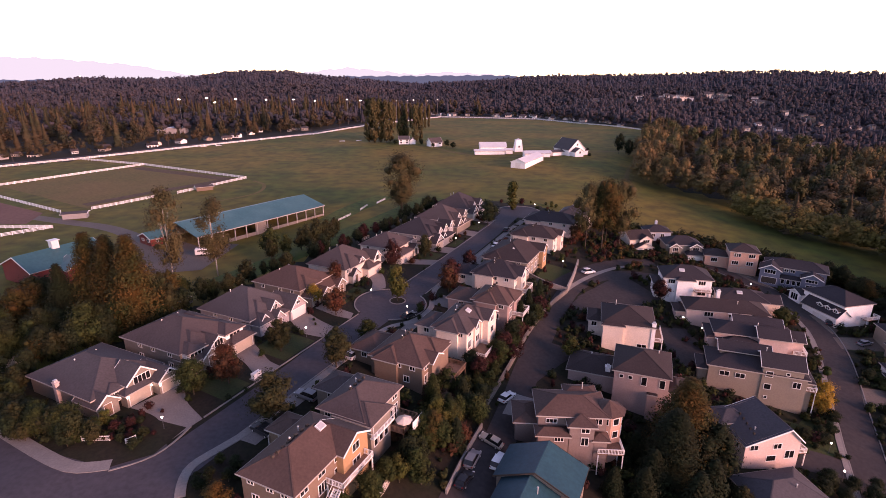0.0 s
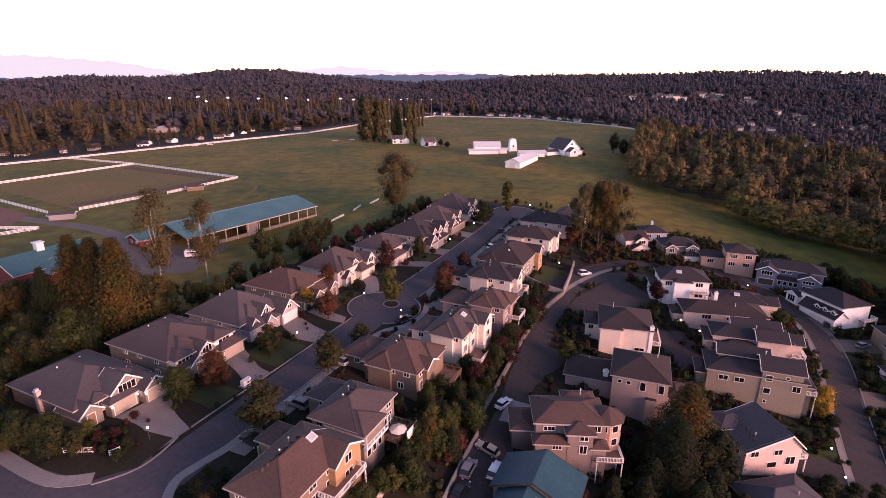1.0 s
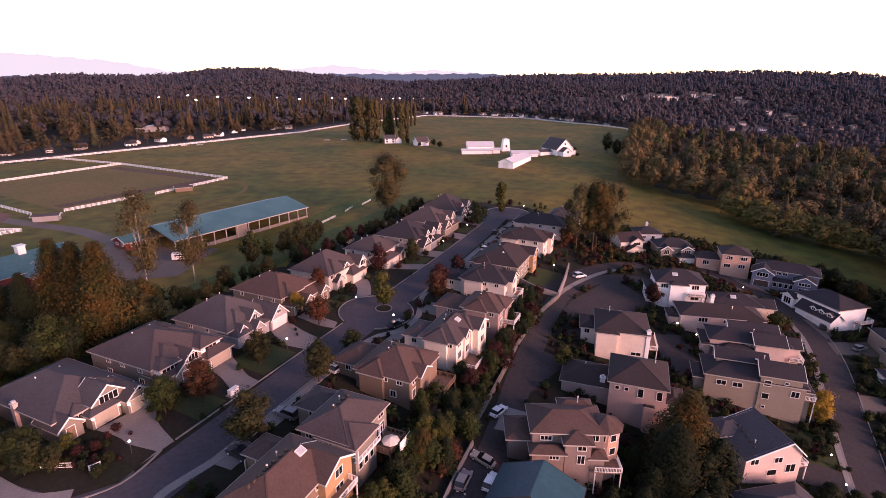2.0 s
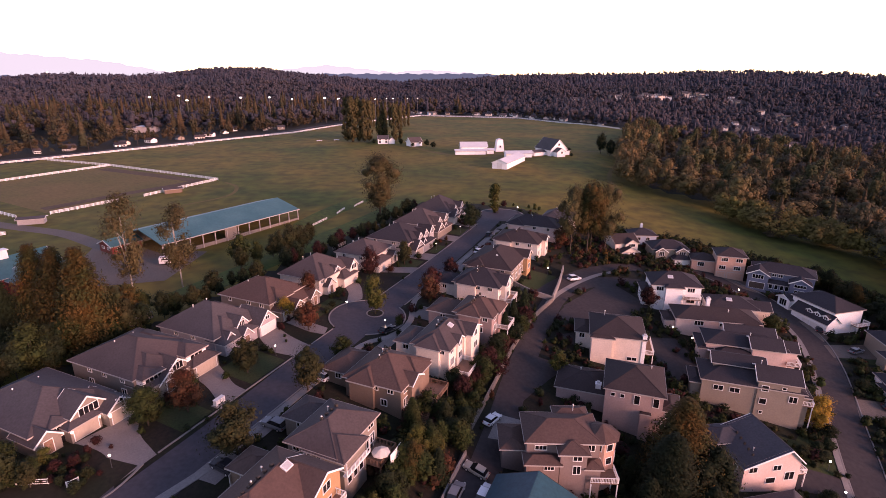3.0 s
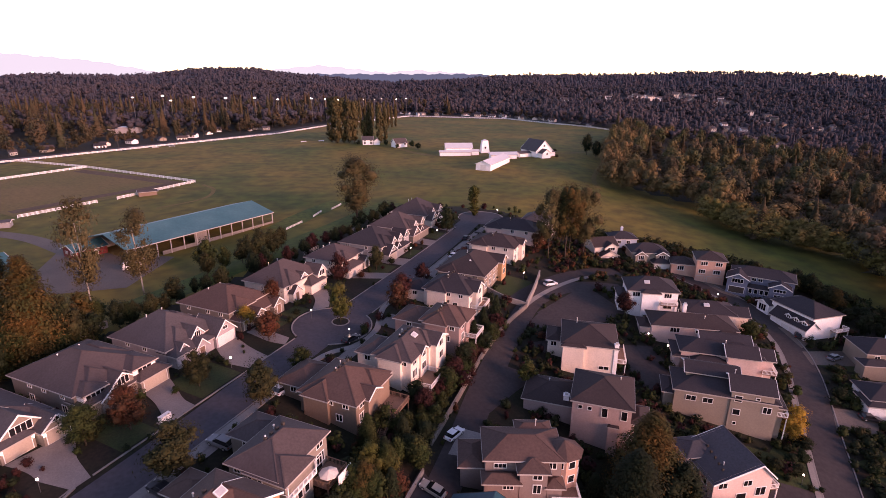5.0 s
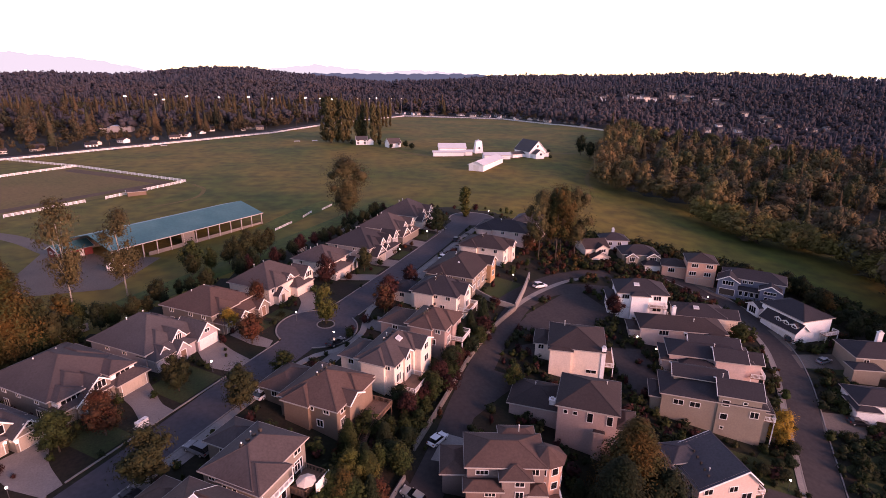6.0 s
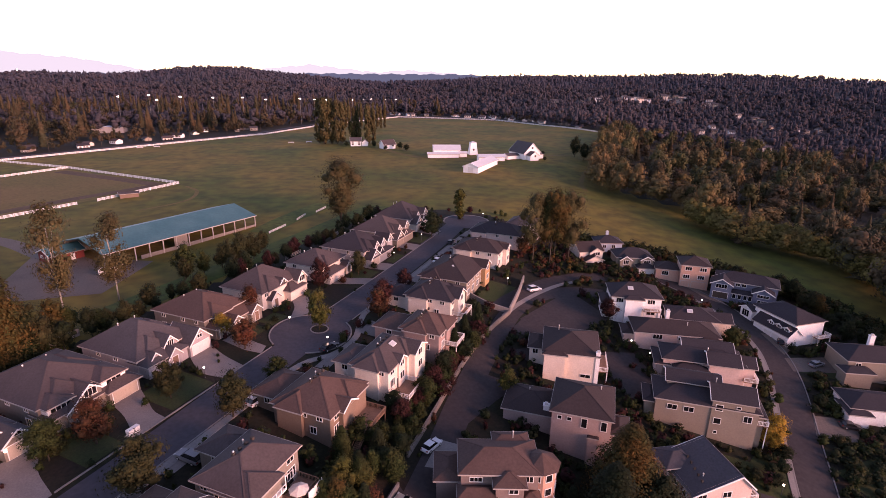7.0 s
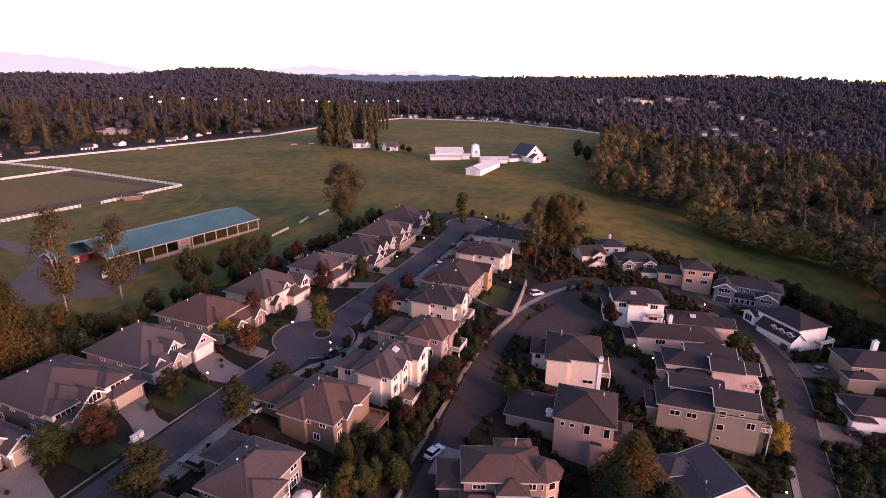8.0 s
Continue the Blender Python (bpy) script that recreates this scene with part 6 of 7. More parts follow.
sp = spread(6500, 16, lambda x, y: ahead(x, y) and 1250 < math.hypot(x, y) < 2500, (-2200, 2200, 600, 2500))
scatter("woods", "firs along the wooded ridge", HAZEPINE, sp, rng.uniform(10, 19, len(sp)), *split(far_cone), rng.uniform(4.6, 7.4, len(sp)), 17)
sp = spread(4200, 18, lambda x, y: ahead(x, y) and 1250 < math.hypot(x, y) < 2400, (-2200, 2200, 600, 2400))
scatter("woods", "mixed trees on the wooded ridge", HAZEPINE, sp, rng.uniform(10, 20, len(sp)), *split(far_round), rng.uniform(8, 12, len(sp)), 19)

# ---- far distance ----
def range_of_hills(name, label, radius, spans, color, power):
    """A far range as a standing sheet that glows, haze painted into its colour; spans: azimuth, height over the eye in
    degrees.
    """
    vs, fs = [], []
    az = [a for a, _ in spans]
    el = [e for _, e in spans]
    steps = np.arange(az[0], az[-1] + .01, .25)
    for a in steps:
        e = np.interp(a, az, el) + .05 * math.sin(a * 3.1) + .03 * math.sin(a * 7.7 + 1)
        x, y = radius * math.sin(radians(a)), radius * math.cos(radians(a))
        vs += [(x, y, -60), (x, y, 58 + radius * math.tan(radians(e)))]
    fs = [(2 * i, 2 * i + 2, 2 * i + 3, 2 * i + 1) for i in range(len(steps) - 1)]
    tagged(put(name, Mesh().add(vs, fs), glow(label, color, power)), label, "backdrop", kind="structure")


# both sheets give off their own light; the lilac and blue imitate haze
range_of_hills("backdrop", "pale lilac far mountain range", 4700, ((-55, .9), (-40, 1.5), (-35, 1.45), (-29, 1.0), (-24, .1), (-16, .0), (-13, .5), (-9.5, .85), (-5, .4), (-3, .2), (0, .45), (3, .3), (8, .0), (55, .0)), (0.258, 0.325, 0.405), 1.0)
range_of_hills("backdrop", "glowing backdrop of a haze-blue far wooded ridge", 4300, ((-55, -.3), (-38, -.3), (-30, -.2), (-16, -.2), (-10, .0), (0, .05), (5, .1), (12, -.1), (55, -.2)), (0.040, 0.060, 0.105), 1.0)

# ---- driveways, lawns and walks ----
patch("road", [(-60, 69.5), (-47, 75.5), (-37, 61), (-58, 50)], ASPHALT, 0.078, "asphalt street junction", "road")
patch("planting_bed", [(-61.4, 69.9), (-51.8, 67.4), (-49.5, 75), (-57, 76)], YARD, 0.15, "dark bark mulch bed on the street corner", "bed", 6)
patch("planting_bed", [(-51.8, 67.4), (-46.4, 70.9), (-44.2, 77.6), (-49.5, 79)], YARD, 0.146, "dark bark mulch bed on the street corner", "bed", 6)
strip("kerb", [(-51.2, 66.9), (-48.7, 68.4), (-46.1, 70.7), (-44.6, 73.9), (-43.6, 78)], -.14, .14, CONCRETE, 0.18, "pale concrete kerb round the street corner", "kerb", thick=0.25, cells=1)
strip("pavement", [(-90, 86.3), (-77.8, 78), (-67.5, 72.1), (-59.6, 68.1), (-55.6, 67.2), (-51.6, 68.2)], -1.15, 1.15, CONCRETE, 0.16, "pale concrete pavement round the street corner", "pavement", thick=0.2, cells=2)


def ribbon(name, left, right, mat, top, label, category, n=14, across=4):
    """A sheet between two smooth edges given across and along the street, draped on the ground."""
    def even(pts):
        line = smooth_line([row(*p) for p in pts], .5)
        return [line[round(i * (len(line) - 1) / n)] for i in range(n + 1)]
    a, b = even(left), even(right)
    block_out([tuple(p) for p in a] + [tuple(p) for p in reversed(b)])
    vs = []
    for p, q in zip(a, b):
        for k in range(across + 1):
            w = p.lerp(q, k / across)
            vs.append((w.x, w.y, gz(w.x, w.y) + top))
    m = across + 1
    return tagged(put(name, Mesh().add(vs, [(i * m + k, i * m + k + 1, (i + 1) * m + k + 1, (i + 1) * m + k) for i in range(n) for k in range(across)]), mat), label, category, kind="structure")


def drive(v0, v1, u0, u1, w0, w1, label="pale exposed aggregate driveway"):
    patch("driveway", [row(u0, v0 - w0 / 2), row(u0, v0 + w0 / 2), row(u1, v1 + w1 / 2), row(u1, v1 - w1 / 2)], DRIVE, 0.11, label, "driveway", 12)


PALE = "pale exposed aggregate driveway"
ribbon("driveway", [(-86.6, 49.4), (-82, 49.9), (-78.6, 49.4), (-73.2, 47.4)], [(-85.2, 59.2), (-82.4, 57.6), (-79, 55.4), (-73.2, 53.6)], DRIVE, .11, PALE, "driveway")
ribbon("driveway", [(-84.2, 71.6), (-80.5, 70.6), (-77.9, 69.5), (-73.2, 67.2)], [(-84.2, 77.4), (-80, 75.4), (-76.5, 73.8), (-73.2, 73.4)], DRIVE, .11, PALE, "driveway")
ribbon("driveway", [(-84.9, 90), (-81, 87.8), (-78, 86.8), (-73.2, 87.6)], [(-84.9, 96), (-80.5, 94.4), (-77, 93.6), (-73.2, 93)], DRIVE, .11, PALE, "driveway")
ribbon("driveway", [(-84.6, 98.8), (-80, 98.2), (-77, 98), (-73.4, 98.6)], [(-84.6, 102.6), (-80.5, 102.2), (-78, 101.8), (-74.6, 101.6)], DRIVE, .11, PALE, "driveway")
ribbon("driveway", [(-84.6, 124), (-81.5, 121), (-79.5, 117.4), (-78.4, 115)], [(-84.6, 130), (-80.5, 126), (-77.6, 122), (-76.2, 119.6)], DRIVE, .11, PALE, "driveway")
for v0, v1, u0, w0, w1 in ((141.5, 146, -81.8, 5.5, 5), (158, 159, -77.8, 6, 6), (180, 180, -79.5, 6, 6), (199, 199, -81.5, 6, 6)):
    drive(v0, v1, u0, -73.2, w0, w1)
for v0, u0 in ((56, -60.3), (66.5, -61.3), (87, -62.3), (103, -57.4), (120.5, -54.8), (138, -61.8), (155, -58), (181, -58.4), (203, -60)):
    drive(v0, v0, u0, -60.2 if 100 < v0 < 122 else -64.5, 6, 7)
for v, u0, u1, w in ((62.5, -83, -75, 6.5), (80.5, -83, -75, 10), (106, -83, -80.6, 5), (113, -84, -80.6, 6), (150, -81, -75.5, 8), (167, -77, -75, 8), (189, -79, -75, 8)):
    patch("lawn", [row(u0, v - w / 2), row(u0, v + w / 2), row(u1 + 1, v + w / 2), row(u1 + 1, v - w / 2)], LAWN, 0.05, "dark green front lawn", "lawn", 10)
patch("driveway", [(20, 103), (28, 112), (34, 118), (26, 121)], TARMAC, 0.06, "dark aggregate driveway beside the lane", "driveway")
patch("driveway", [(41, 134), (46, 131), (40, 126), (34, 131)], TARMAC, 0.06, "dark aggregate driveway beside the lane", "driveway")
patch("driveway", [(113, 150), (117, 148), (119, 143), (113, 139)], GRAVEL, 0.09, "aggregate driveway before the garages", "driveway")
patch("driveway", [(104, 178), (112, 176), (112, 166), (107, 170)], GRAVEL, 0.09, "aggregate driveway before the garages", "driveway")
for corners in EAST_DRIVES:
    patch("driveway", corners, GRAVEL, 0.09, "aggregate driveway below the street", "driveway")
patch("driveway", [(71, 88), (74, 94), (84, 91), (83, 86)], TARMAC, 0.09, "aggregate driveway below the pink house", "driveway")
patch("lawn", [(60, 107), (79, 100.5), (80, 97), (62, 100)], LAWN, 0.05, "dark green lawn below the tan house", "lawn")
patch("lawn", [row(-42, 150), row(-42, 167), row(-34, 168), row(-34, 152)], LAWN, 0.05, "dark green back lawn", "lawn")
patch("driveway", [(12, 92), (20, 92), (21, 98), (15, 99)], CONCRETE, 0.08, "pale concrete parking pad", "driveway")
patch("road", [(36.5, 141), (45, 135.5), (54.5, 141.5), (42, 149)], TARMAC, 0.062, "wide asphalt court beside the lane", "road")
ISLE = row(-68.9, 114.0)
strip("kerb", [(ISLE[0] + 2.1 * math.cos(a), ISLE[1] + 2.1 * math.sin(a)) for a in np.linspace(0, 6.28, 13)], -.15, .15, CONCRETE, 0.2, "round concrete kerb of the street island", "kerb", thick=.25, cells=1)
disc("island", *ISLE, 2.0, YARD, 0.15, "planted street island", "island")
_c = row(-69.6, 111.5)
strip("kerb", [(_c[0] + 9.5 * math.cos(a), _c[1] + 9.5 * math.sin(a)) for a in np.linspace(radians(90), radians(218), 14)], -.15, .15, CONCRETE, 0.2, "curved concrete kerb round the bulb", "kerb", thick=.25, cells=1)
strip("kerb", [(_c[0] + 9.5 * math.cos(a), _c[1] + 9.5 * math.sin(a)) for a in np.linspace(radians(-88), radians(36), 14)], -.15, .15, CONCRETE, 0.2, "curved concrete kerb round the bulb", "kerb", thick=.25, cells=1)
_c = row(-69, 219)
strip("kerb", [(_c[0] + 9.6 * math.cos(a), _c[1] + 9.6 * math.sin(a)) for a in np.linspace(radians(-50), radians(190), 16)], -.5, .15, CONCRETE, 0.2, "pale kerb round the turning circle", "kerb", thick=.25, cells=1)

for pts, w in (([(70, 372), (40, 384), (10, 402), (-8, 432)], 2.2), ([(104, 398), (140, 412), (176, 452)], 1.6), ([(108, 300), (112, 322), (128, 360)], 1.4), ([(70, 372), (80, 384), (104, 398)], 2.5), ([(-108, 300), (-98, 288), (-96, 268), (-110, 250)], 1.0), ([(30, 396), (60, 392), (84, 380)], 4.0)):
    strip("track", pts, -w, w, DIRT, 0.06, "worn brown track across the pasture", "track")

# ---- cars ----
def car_paint(name, c):
    m = material(name, c, 0.3, 0.03, 1.0, 5.0, bump=0.0, spec=0.5)
    return m


PAINT = {"white": car_paint("white car paint", (0.75, 0.75, 0.76)), "black": car_paint("black car paint", (0.02, 0.02, 0.025)), "grey": car_paint("grey car paint", (0.20, 0.20, 0.21)), "red": car_paint("dark red car paint", (0.16, 0.02, 0.02)), "beige": car_paint("beige car paint", (0.34, 0.29, 0.24))}
TYRE = material("black tyre rubber", (0.02, 0.02, 0.02), 0.9, 0.1, 1, 6, bump=0.1)
TAIL = material("red tail lamp glass", (0.25, 0.015, 0.01), 0.3, 0.05, 1, 5, bump=0)


def loft(sections):
    """A closed body through cross sections of equal length."""
    m, n = Mesh(), len(sections[0])
    m.add([p for s in sections for p in s], [(k * n + i, k * n + (i + 1) % n, (k + 1) * n + (i + 1) % n, (k + 1) * n + i) for k in range(len(sections) - 1) for i in range(n)]
          + [tuple(range(n - 1, -1, -1)), tuple(range((len(sections) - 1) * n, len(sections) * n))])
    return m


def car(paint, x, y, yaw, kind="sedan", label="", lift=0.09):
    z = gz(x, y) + lift
    sx = gz(x + math.cos(radians(yaw)), y + math.sin(radians(yaw))) - gz(x - math.cos(radians(yaw)), y - math.sin(radians(yaw)))
    root = thing("car", label, "car", "parked cars", m=pose(x, y, z, 0, -math.degrees(math.atan(sx / 2)), yaw))
    L, W, H, belt = (4.7, 1.85, 1.45, .88) if kind == "sedan" else (4.8, 1.95, 1.78, 1.02)
    prof = ((-.5, .45, .62), (-.47, .28, belt - .06), (-.3, .25, belt), (.18, .25, belt), (.44, .26, belt - .16), (.5, .40, .60))
    secs = []
    for t, lo, hi in prof:
        w = W / 2 * (.9 if abs(t) > .45 else 1)
        secs.append([(t * L, -w * .94, lo), (t * L, w * .94, lo), (t * L, w, (lo + hi) / 2), (t * L, w * .93, hi), (t * L, -w * .93, hi), (t * L, -w, (lo + hi) / 2)])
    put("body", loft(secs), PAINT[paint], root)
    rear = -.40 if kind == "sedan" else -.48
    glass = ((rear, belt, 0), (rear + .10, H - .06, 1), (.02, H - .06, 1), (.22, belt, 0))
    gm = Mesh()
    pts = []
    for t, hz, top in glass:
        w = W / 2 * (.74 if top else .90)
        pts += [(t * L, -w, hz), (t * L, w, hz)]
    gm.add(pts, [(0, 1, 3, 2), (2, 3, 5, 4), (4, 5, 7, 6), (0, 2, 4, 6), (1, 7, 5, 3), (0, 6, 7, 1)])
    put("cabin_glass", gm, GLASS, root)
    put("roof_panel", Mesh().box((rear + .09) * L, .03 * L, -W / 2 * .76, W / 2 * .76, H - .07, H), PAINT[paint], root)
    for px in (-.3, .31):
        for s in (-1, 1):
            w = put("wheel", Mesh().tube((px * L, s * (W / 2 - .2), .33), (px * L, s * (W / 2 + .01), .33), .33, .33, 14), TYRE, root)
            put("rim", Mesh().tube((px * L, s * (W / 2), .33), (px * L, s * (W / 2 + .025), .33), .2, .2, 10), METAL, w)
    for s in (-1, 1):
        put("headlight", Mesh().box(.455 * L, .497 * L, s * W * .36 - .18, s * W * .36 + .18, .62, .76), METAL, root)
        put("tail_lamp", Mesh().box(-.497 * L, -.462 * L, s * W * .38 - .14, s * W * .38 + .14, .68, .86), TAIL, root)
        put("mirror", Mesh().box(.16 * L, .19 * L, s * W / 2 * 1.02 - .08, s * W / 2 * 1.02 + .08, belt, belt + .16), PAINT[paint], root)
    return root


for args in (("white", *row(-62.2, 84.5), 58, "suv", "white station wagon parked on a driveway"),
             ("black", *row(-61.6, 107.2), 52, "sedan", "black saloon parked at the street bend"),
             ("white", 13.4, 96.6, 50, "sedan", "white hatchback on the pale parking pad"),
             ("white", 10.0, 78.6, 62, "suv", "white people carrier in the parking area"),
             ("grey", 5.2, 78.0, 66, "suv", "grey people carrier beside the concrete wall"),
             ("black", 3.6, 73.2, 62, "sedan", "dark saloon in the parking area"),
             ("beige", 8.9, 83.4, 150, "sedan", "beige saloon across the parking area"),
             ("white", 48.2, 165.4, 28, "suv", "white car beside the pale wall"),
             ("white", *row(-61.6, 171), 50, "sedan", "white saloon on a driveway"),
             ("black", *row(-61.5, 56), 150, "suv", "black pickup on a driveway"),
             ("grey", *row(-61.6, 67.5), 155, "suv", "grey jeep on a driveway"),
             ("black", 116.2, 145.5, 60, "sedan", "black saloon before the triple garage"),
             ("black", 110, 111.2, -10, "sedan", "black saloon on a driveway"),
             ("black", *row(-64.6, 190), 70, "sedan", "dark saloon at the kerb"),
             ("grey", 119, 134.5, 20, "sedan", "grey saloon on a driveway")):
    car(*args)


def trailer(x, y, yaw):
    t = thing("horse_trailer", "white horse trailer parked on the gravel yard", "trailer", m=pose(x, y, gz(x, y) + .08, 0, 0, yaw))
    put("body", loft([[(k, -1, .55), (k, 1, .55), (k, 1, 2.3 - d), (k, .7, 2.6 - d), (k, -.7, 2.6 - d), (k, -1, 2.3 - d)] for k, d in ((-2.4, .15), (-2.2, 0), (2.0, 0), (2.5, .5))]), WHITE, t)
    put("drawbar", Mesh().beam((2.4, 0, .6), (3.6, 0, .6), .15, .15), STEEL, t)
    for s in (-1, 1):
        put("window", Mesh().box(-1.6, 1.2, s * 1.0 - .03, s * 1.0 + .03, 1.7, 2.1), GLASS, t)
        for k in (-.5, .4):
            put("wheel", Mesh().tube((k, s * .8, .35), (k, s * 1.03, .35), .35, .35, 12), TYRE, t)


trailer(-81.5, 171.5, 15)

# ---- lamps ----
def lamp_post(x, y, high=2.2, size=.135):
    t = thing("lamp_post", "lit globe lamp on a slim steel post", "lamp", "garden and street lamps", m=pose(x, y, gz(x, y)))
    put("post", Mesh().tube((0, 0, -.2), (0, 0, high), .05, .04).tube((0, 0, -.1), (0, 0, .25), .1, .06), STEEL, t)
    bm = bmesh.new()
    bmesh.ops.create_icosphere(bm, subdivisions=2, radius=size, matrix=Matrix.Translation((0, 0, high + size)))
    me = bpy.data.meshes.new("globe")
    bm.to_mesh(me)
    bm.free()
    me.materials.append(LAMP)
    put("globe", me, None, t, "glowing white globe")
    put("cap", Mesh().tube((0, 0, high + 1.9 * size), (0, 0, high + 2.2 * size), .06, .02), STEEL, t)


for x, y in (row(-76.5, 48.5), row(-76.8, 86), row(-76, 112), row(-62.5, 108), row(-75.4, 166), row(-75.4, 188), (68, 137), (71, 132), (100, 151), (101, 158), (102, 164), (122, 128), (79, 86), (81, 93), (40, 167), row(-64, 226)):
    lamp_post(x, y, 2.2, .19)

patch("lawn", [(97, 99), (113, 104), (128, 99), (104, 80)], LAWN, 0.05, "dark green lawn below the sloping street", "lawn", 12)
patch("lawn", [(73, 95), (82, 103), (86, 97), (79, 88)], LAWN, 0.05, "dark green lawn beside the pink house", "lawn", 10)
patch("lawn", [(113, 136), (128, 130), (126, 127), (112, 131.5)], LAWN, 0.05, "dark green lawn beside the sloping street", "lawn", 8)

# ---- small garden things ----
t = thing("utility_box", "pale green utility cabinets on a concrete pad", "cabinet", m=pose(*row(-74.6, 68), gz(*row(-74.6, 68)), 0, 0, YAW))
put("pad", Mesh().box(-1.3, 1.3, -.7, .7, -.1, .14), CONCRETE, t)
for k in (-.55, .55):
    put("cabinet_body", Mesh().box(k - .48, k + .48, -.4, .4, .14, 1.15).box(k - .52, k + .52, -.44, .44, 1.15, 1.22), WHITE, t)
p = row(-36.6 - 3.6, 67.5)
t = thing("parasol", "open beige garden parasol on a deck", "parasol", m=pose(p[0], p[1], -0.6))
put("pole", Mesh().tube((0, 0, 0), (0, 0, 2.7), .03, .03), METAL, t)
put("canopy", Mesh().add([(1.5 * math.cos(k * math.pi / 4), 1.5 * math.sin(k * math.pi / 4), 2.15) for k in range(8)] + [(0, 0, 2.75)] + [(1.5 * math.cos(k * math.pi / 4), 1.5 * math.sin(k * math.pi / 4), 2.0) for k in range(8)],
                          [(k, (k + 1) % 8, 8) for k in range(8)] + [(k, 9 + k, 9 + (k + 1) % 8, (k + 1) % 8) for k in range(8)]), WALLS["cream"], t)
p = row(-38.4, 69)
t = thing("privacy_screen", "white screen panel on a deck edge", "screen", m=pose(p[0], p[1], -0.6, 0, 0, YAW))
put("panel", Mesh().box(-1.6, 1.6, -.04, .04, .3, 2.2), WHITE, t)
for k in (-1.6, 1.6):
    put("post", Mesh().box(k - .06, k + .06, -.06, .06, 0, 2.3), WHITE, t)


def low_fence(a, b, label, high=1.1, mat=None, rails=3):
    a, b = Vector(a), Vector(b)
    t = thing("garden_fence", label, "fence", "garden fences")
    n = max(1, round((b - a).length / 2.4))
    for i in range(n + 1):
        p = a.lerp(b, i / n)
        z = gz(p.x, p.y)
        put("post", Mesh().box(p.x - .07, p.x + .07, p.y - .07, p.y + .07, z - .2, z + high), mat or WHITE, t)
    for k in range(rails):
        hz = high * (k + .7) / rails
        put("rail", Mesh().beam((*a, gz(*a) + hz), (*b, gz(*b) + hz), .05, .13), mat or WHITE, t)


def solid_fence(pts, label, high=1.7, mat=None):
    strip("garden_fence", pts, -.06, .06, mat or WHITE, high, label, "fence", thick=high + .4, cells=1)


low_fence(row(-85, 40), row(-81.3, 42.2), "short white rail fence in the corner garden")
low_fence(row(-78.4, 43), row(-77.9, 44.4), "short white rail fence in the corner garden")
solid_fence([row(-124.3, 46), row(-123.5, 57)], "pale board fence behind the house", 1.8, TRIM)
solid_fence([row(-117, 76), row(-116.5, 88)], "pale board fence behind the house", 1.8, TRIM)
solid_fence([row(-38.5, 46), row(-38, 56), row(-39, 63)], "pale board fence below the deck", 1.6, TRIM)
for v in (132, 150, 178, 195):
    low_fence(row(-107, v), row(-107, v + 8), "pale fence at the pasture edge", 1.3, TRIM)
for a, b in (((-44, 214), (-40, 224)), ((-37, 232), (-35, 240)), ((-31, 244), (-28, 252))):
    low_fence(a, b, "white rail jump standing in the pasture", .9)

# ---- dense planting between the houses ----
for v in (59.8, 78, 96.3, 113.5, 134, 153, 174, 193):
    along([row(-103, v), row(-96, v), row(-88, v)], 7, .8, ("dark", "green", "plum"), 1.5, 3.2, "shrub", "shrub between two houses", "garden shrubs")
for v in (59, 76.5, 94.6, 112.5, 130, 146, 160, 175, 194):
    along([row(-60, v), row(-50, v), row(-40, v)], 8, .9, ("dark", "green", "plum"), 1.5, 3.5, "shrub", "shrub between two houses", "garden shrubs")
for v, n in ((46.5, 7), (64, 8), (84, 8), (103, 7), (119, 7), (148, 7), (165, 6), (186, 7)):
    along([row(-83.5, v - 3.5), row(-82.5, v), row(-83.5, v + 3.5)], n, .9, ("dark", "plum", "green"), 1.0, 2.2, "shrub", "clipped front garden shrub", "garden shrubs")
along([row(-113, 42), row(-100, 37), row(-90, 38), row(-84, 41)], 34, 2.2, ("green", "olive", "dark"), 3.6, 6.2, label="leafy screen tree along the corner garden")
along([row(-38, 44), row(-37, 60), row(-36, 78)], 16, 2.2, ("green", "green", "lime", "dark", "cedar"), 3.5, 7, label="leafy tree on the planted bank")
along([row(-37, 80), row(-35, 110), row(-35, 132)], 16, 1.6, ("green", "green", "dark", "plum"), 3.0, 5.5, label="leafy tree on the planted bank")
along([row(-114, 40), row(-118, 60), row(-119, 90)], 14, 2.5, ("olive", "green", "dark", "cedar"), 6, 11, label="tree of the screen behind the houses")
along([(52, 74), (54, 84), (50, 94), (53, 103)], 12, 2.5, ("dark", "green", "olive"), 3, 6, label="leafy garden tree on the slope")
along([(34, 74), (36, 80), (40, 90)], 8, 2.0, ("dark", "green"), 2.5, 4.5, label="leafy garden tree on the slope")
along([(112, 186), (128, 178), (138, 168), (140, 150)], 18, 3, ("dark", "olive", "cedar"), 4, 8, label="tree behind the lower houses")
along([(137, 145), (142, 128), (140, 110), (134, 96)], 16, 3.5, ("dark", "olive", "green"), 4, 9, label="tree behind the lower houses")
along([(112, 142), (116, 138), (110, 130), (106, 120), (120, 110), (104, 100), (112, 96)], 22, 2.0, ("dark", "green"), 1.5, 3.0, "shrub", "garden shrub below the street", "garden shrubs")
along([(62, 106), (64, 100), (74, 99), (82, 101), (84, 112)], 16, 1.6, ("dark", "green", "olive"), 1.2, 2.6, "shrub", "garden shrub below the tan house", "garden shrubs")
along([(56, 178), (62, 182), (70, 186), (58, 192)], 12, 3, ("rust", "plum", "cedar", "dark"), 1.5, 3.5, "shrub", "autumn shrub beside the lane", "garden shrubs")
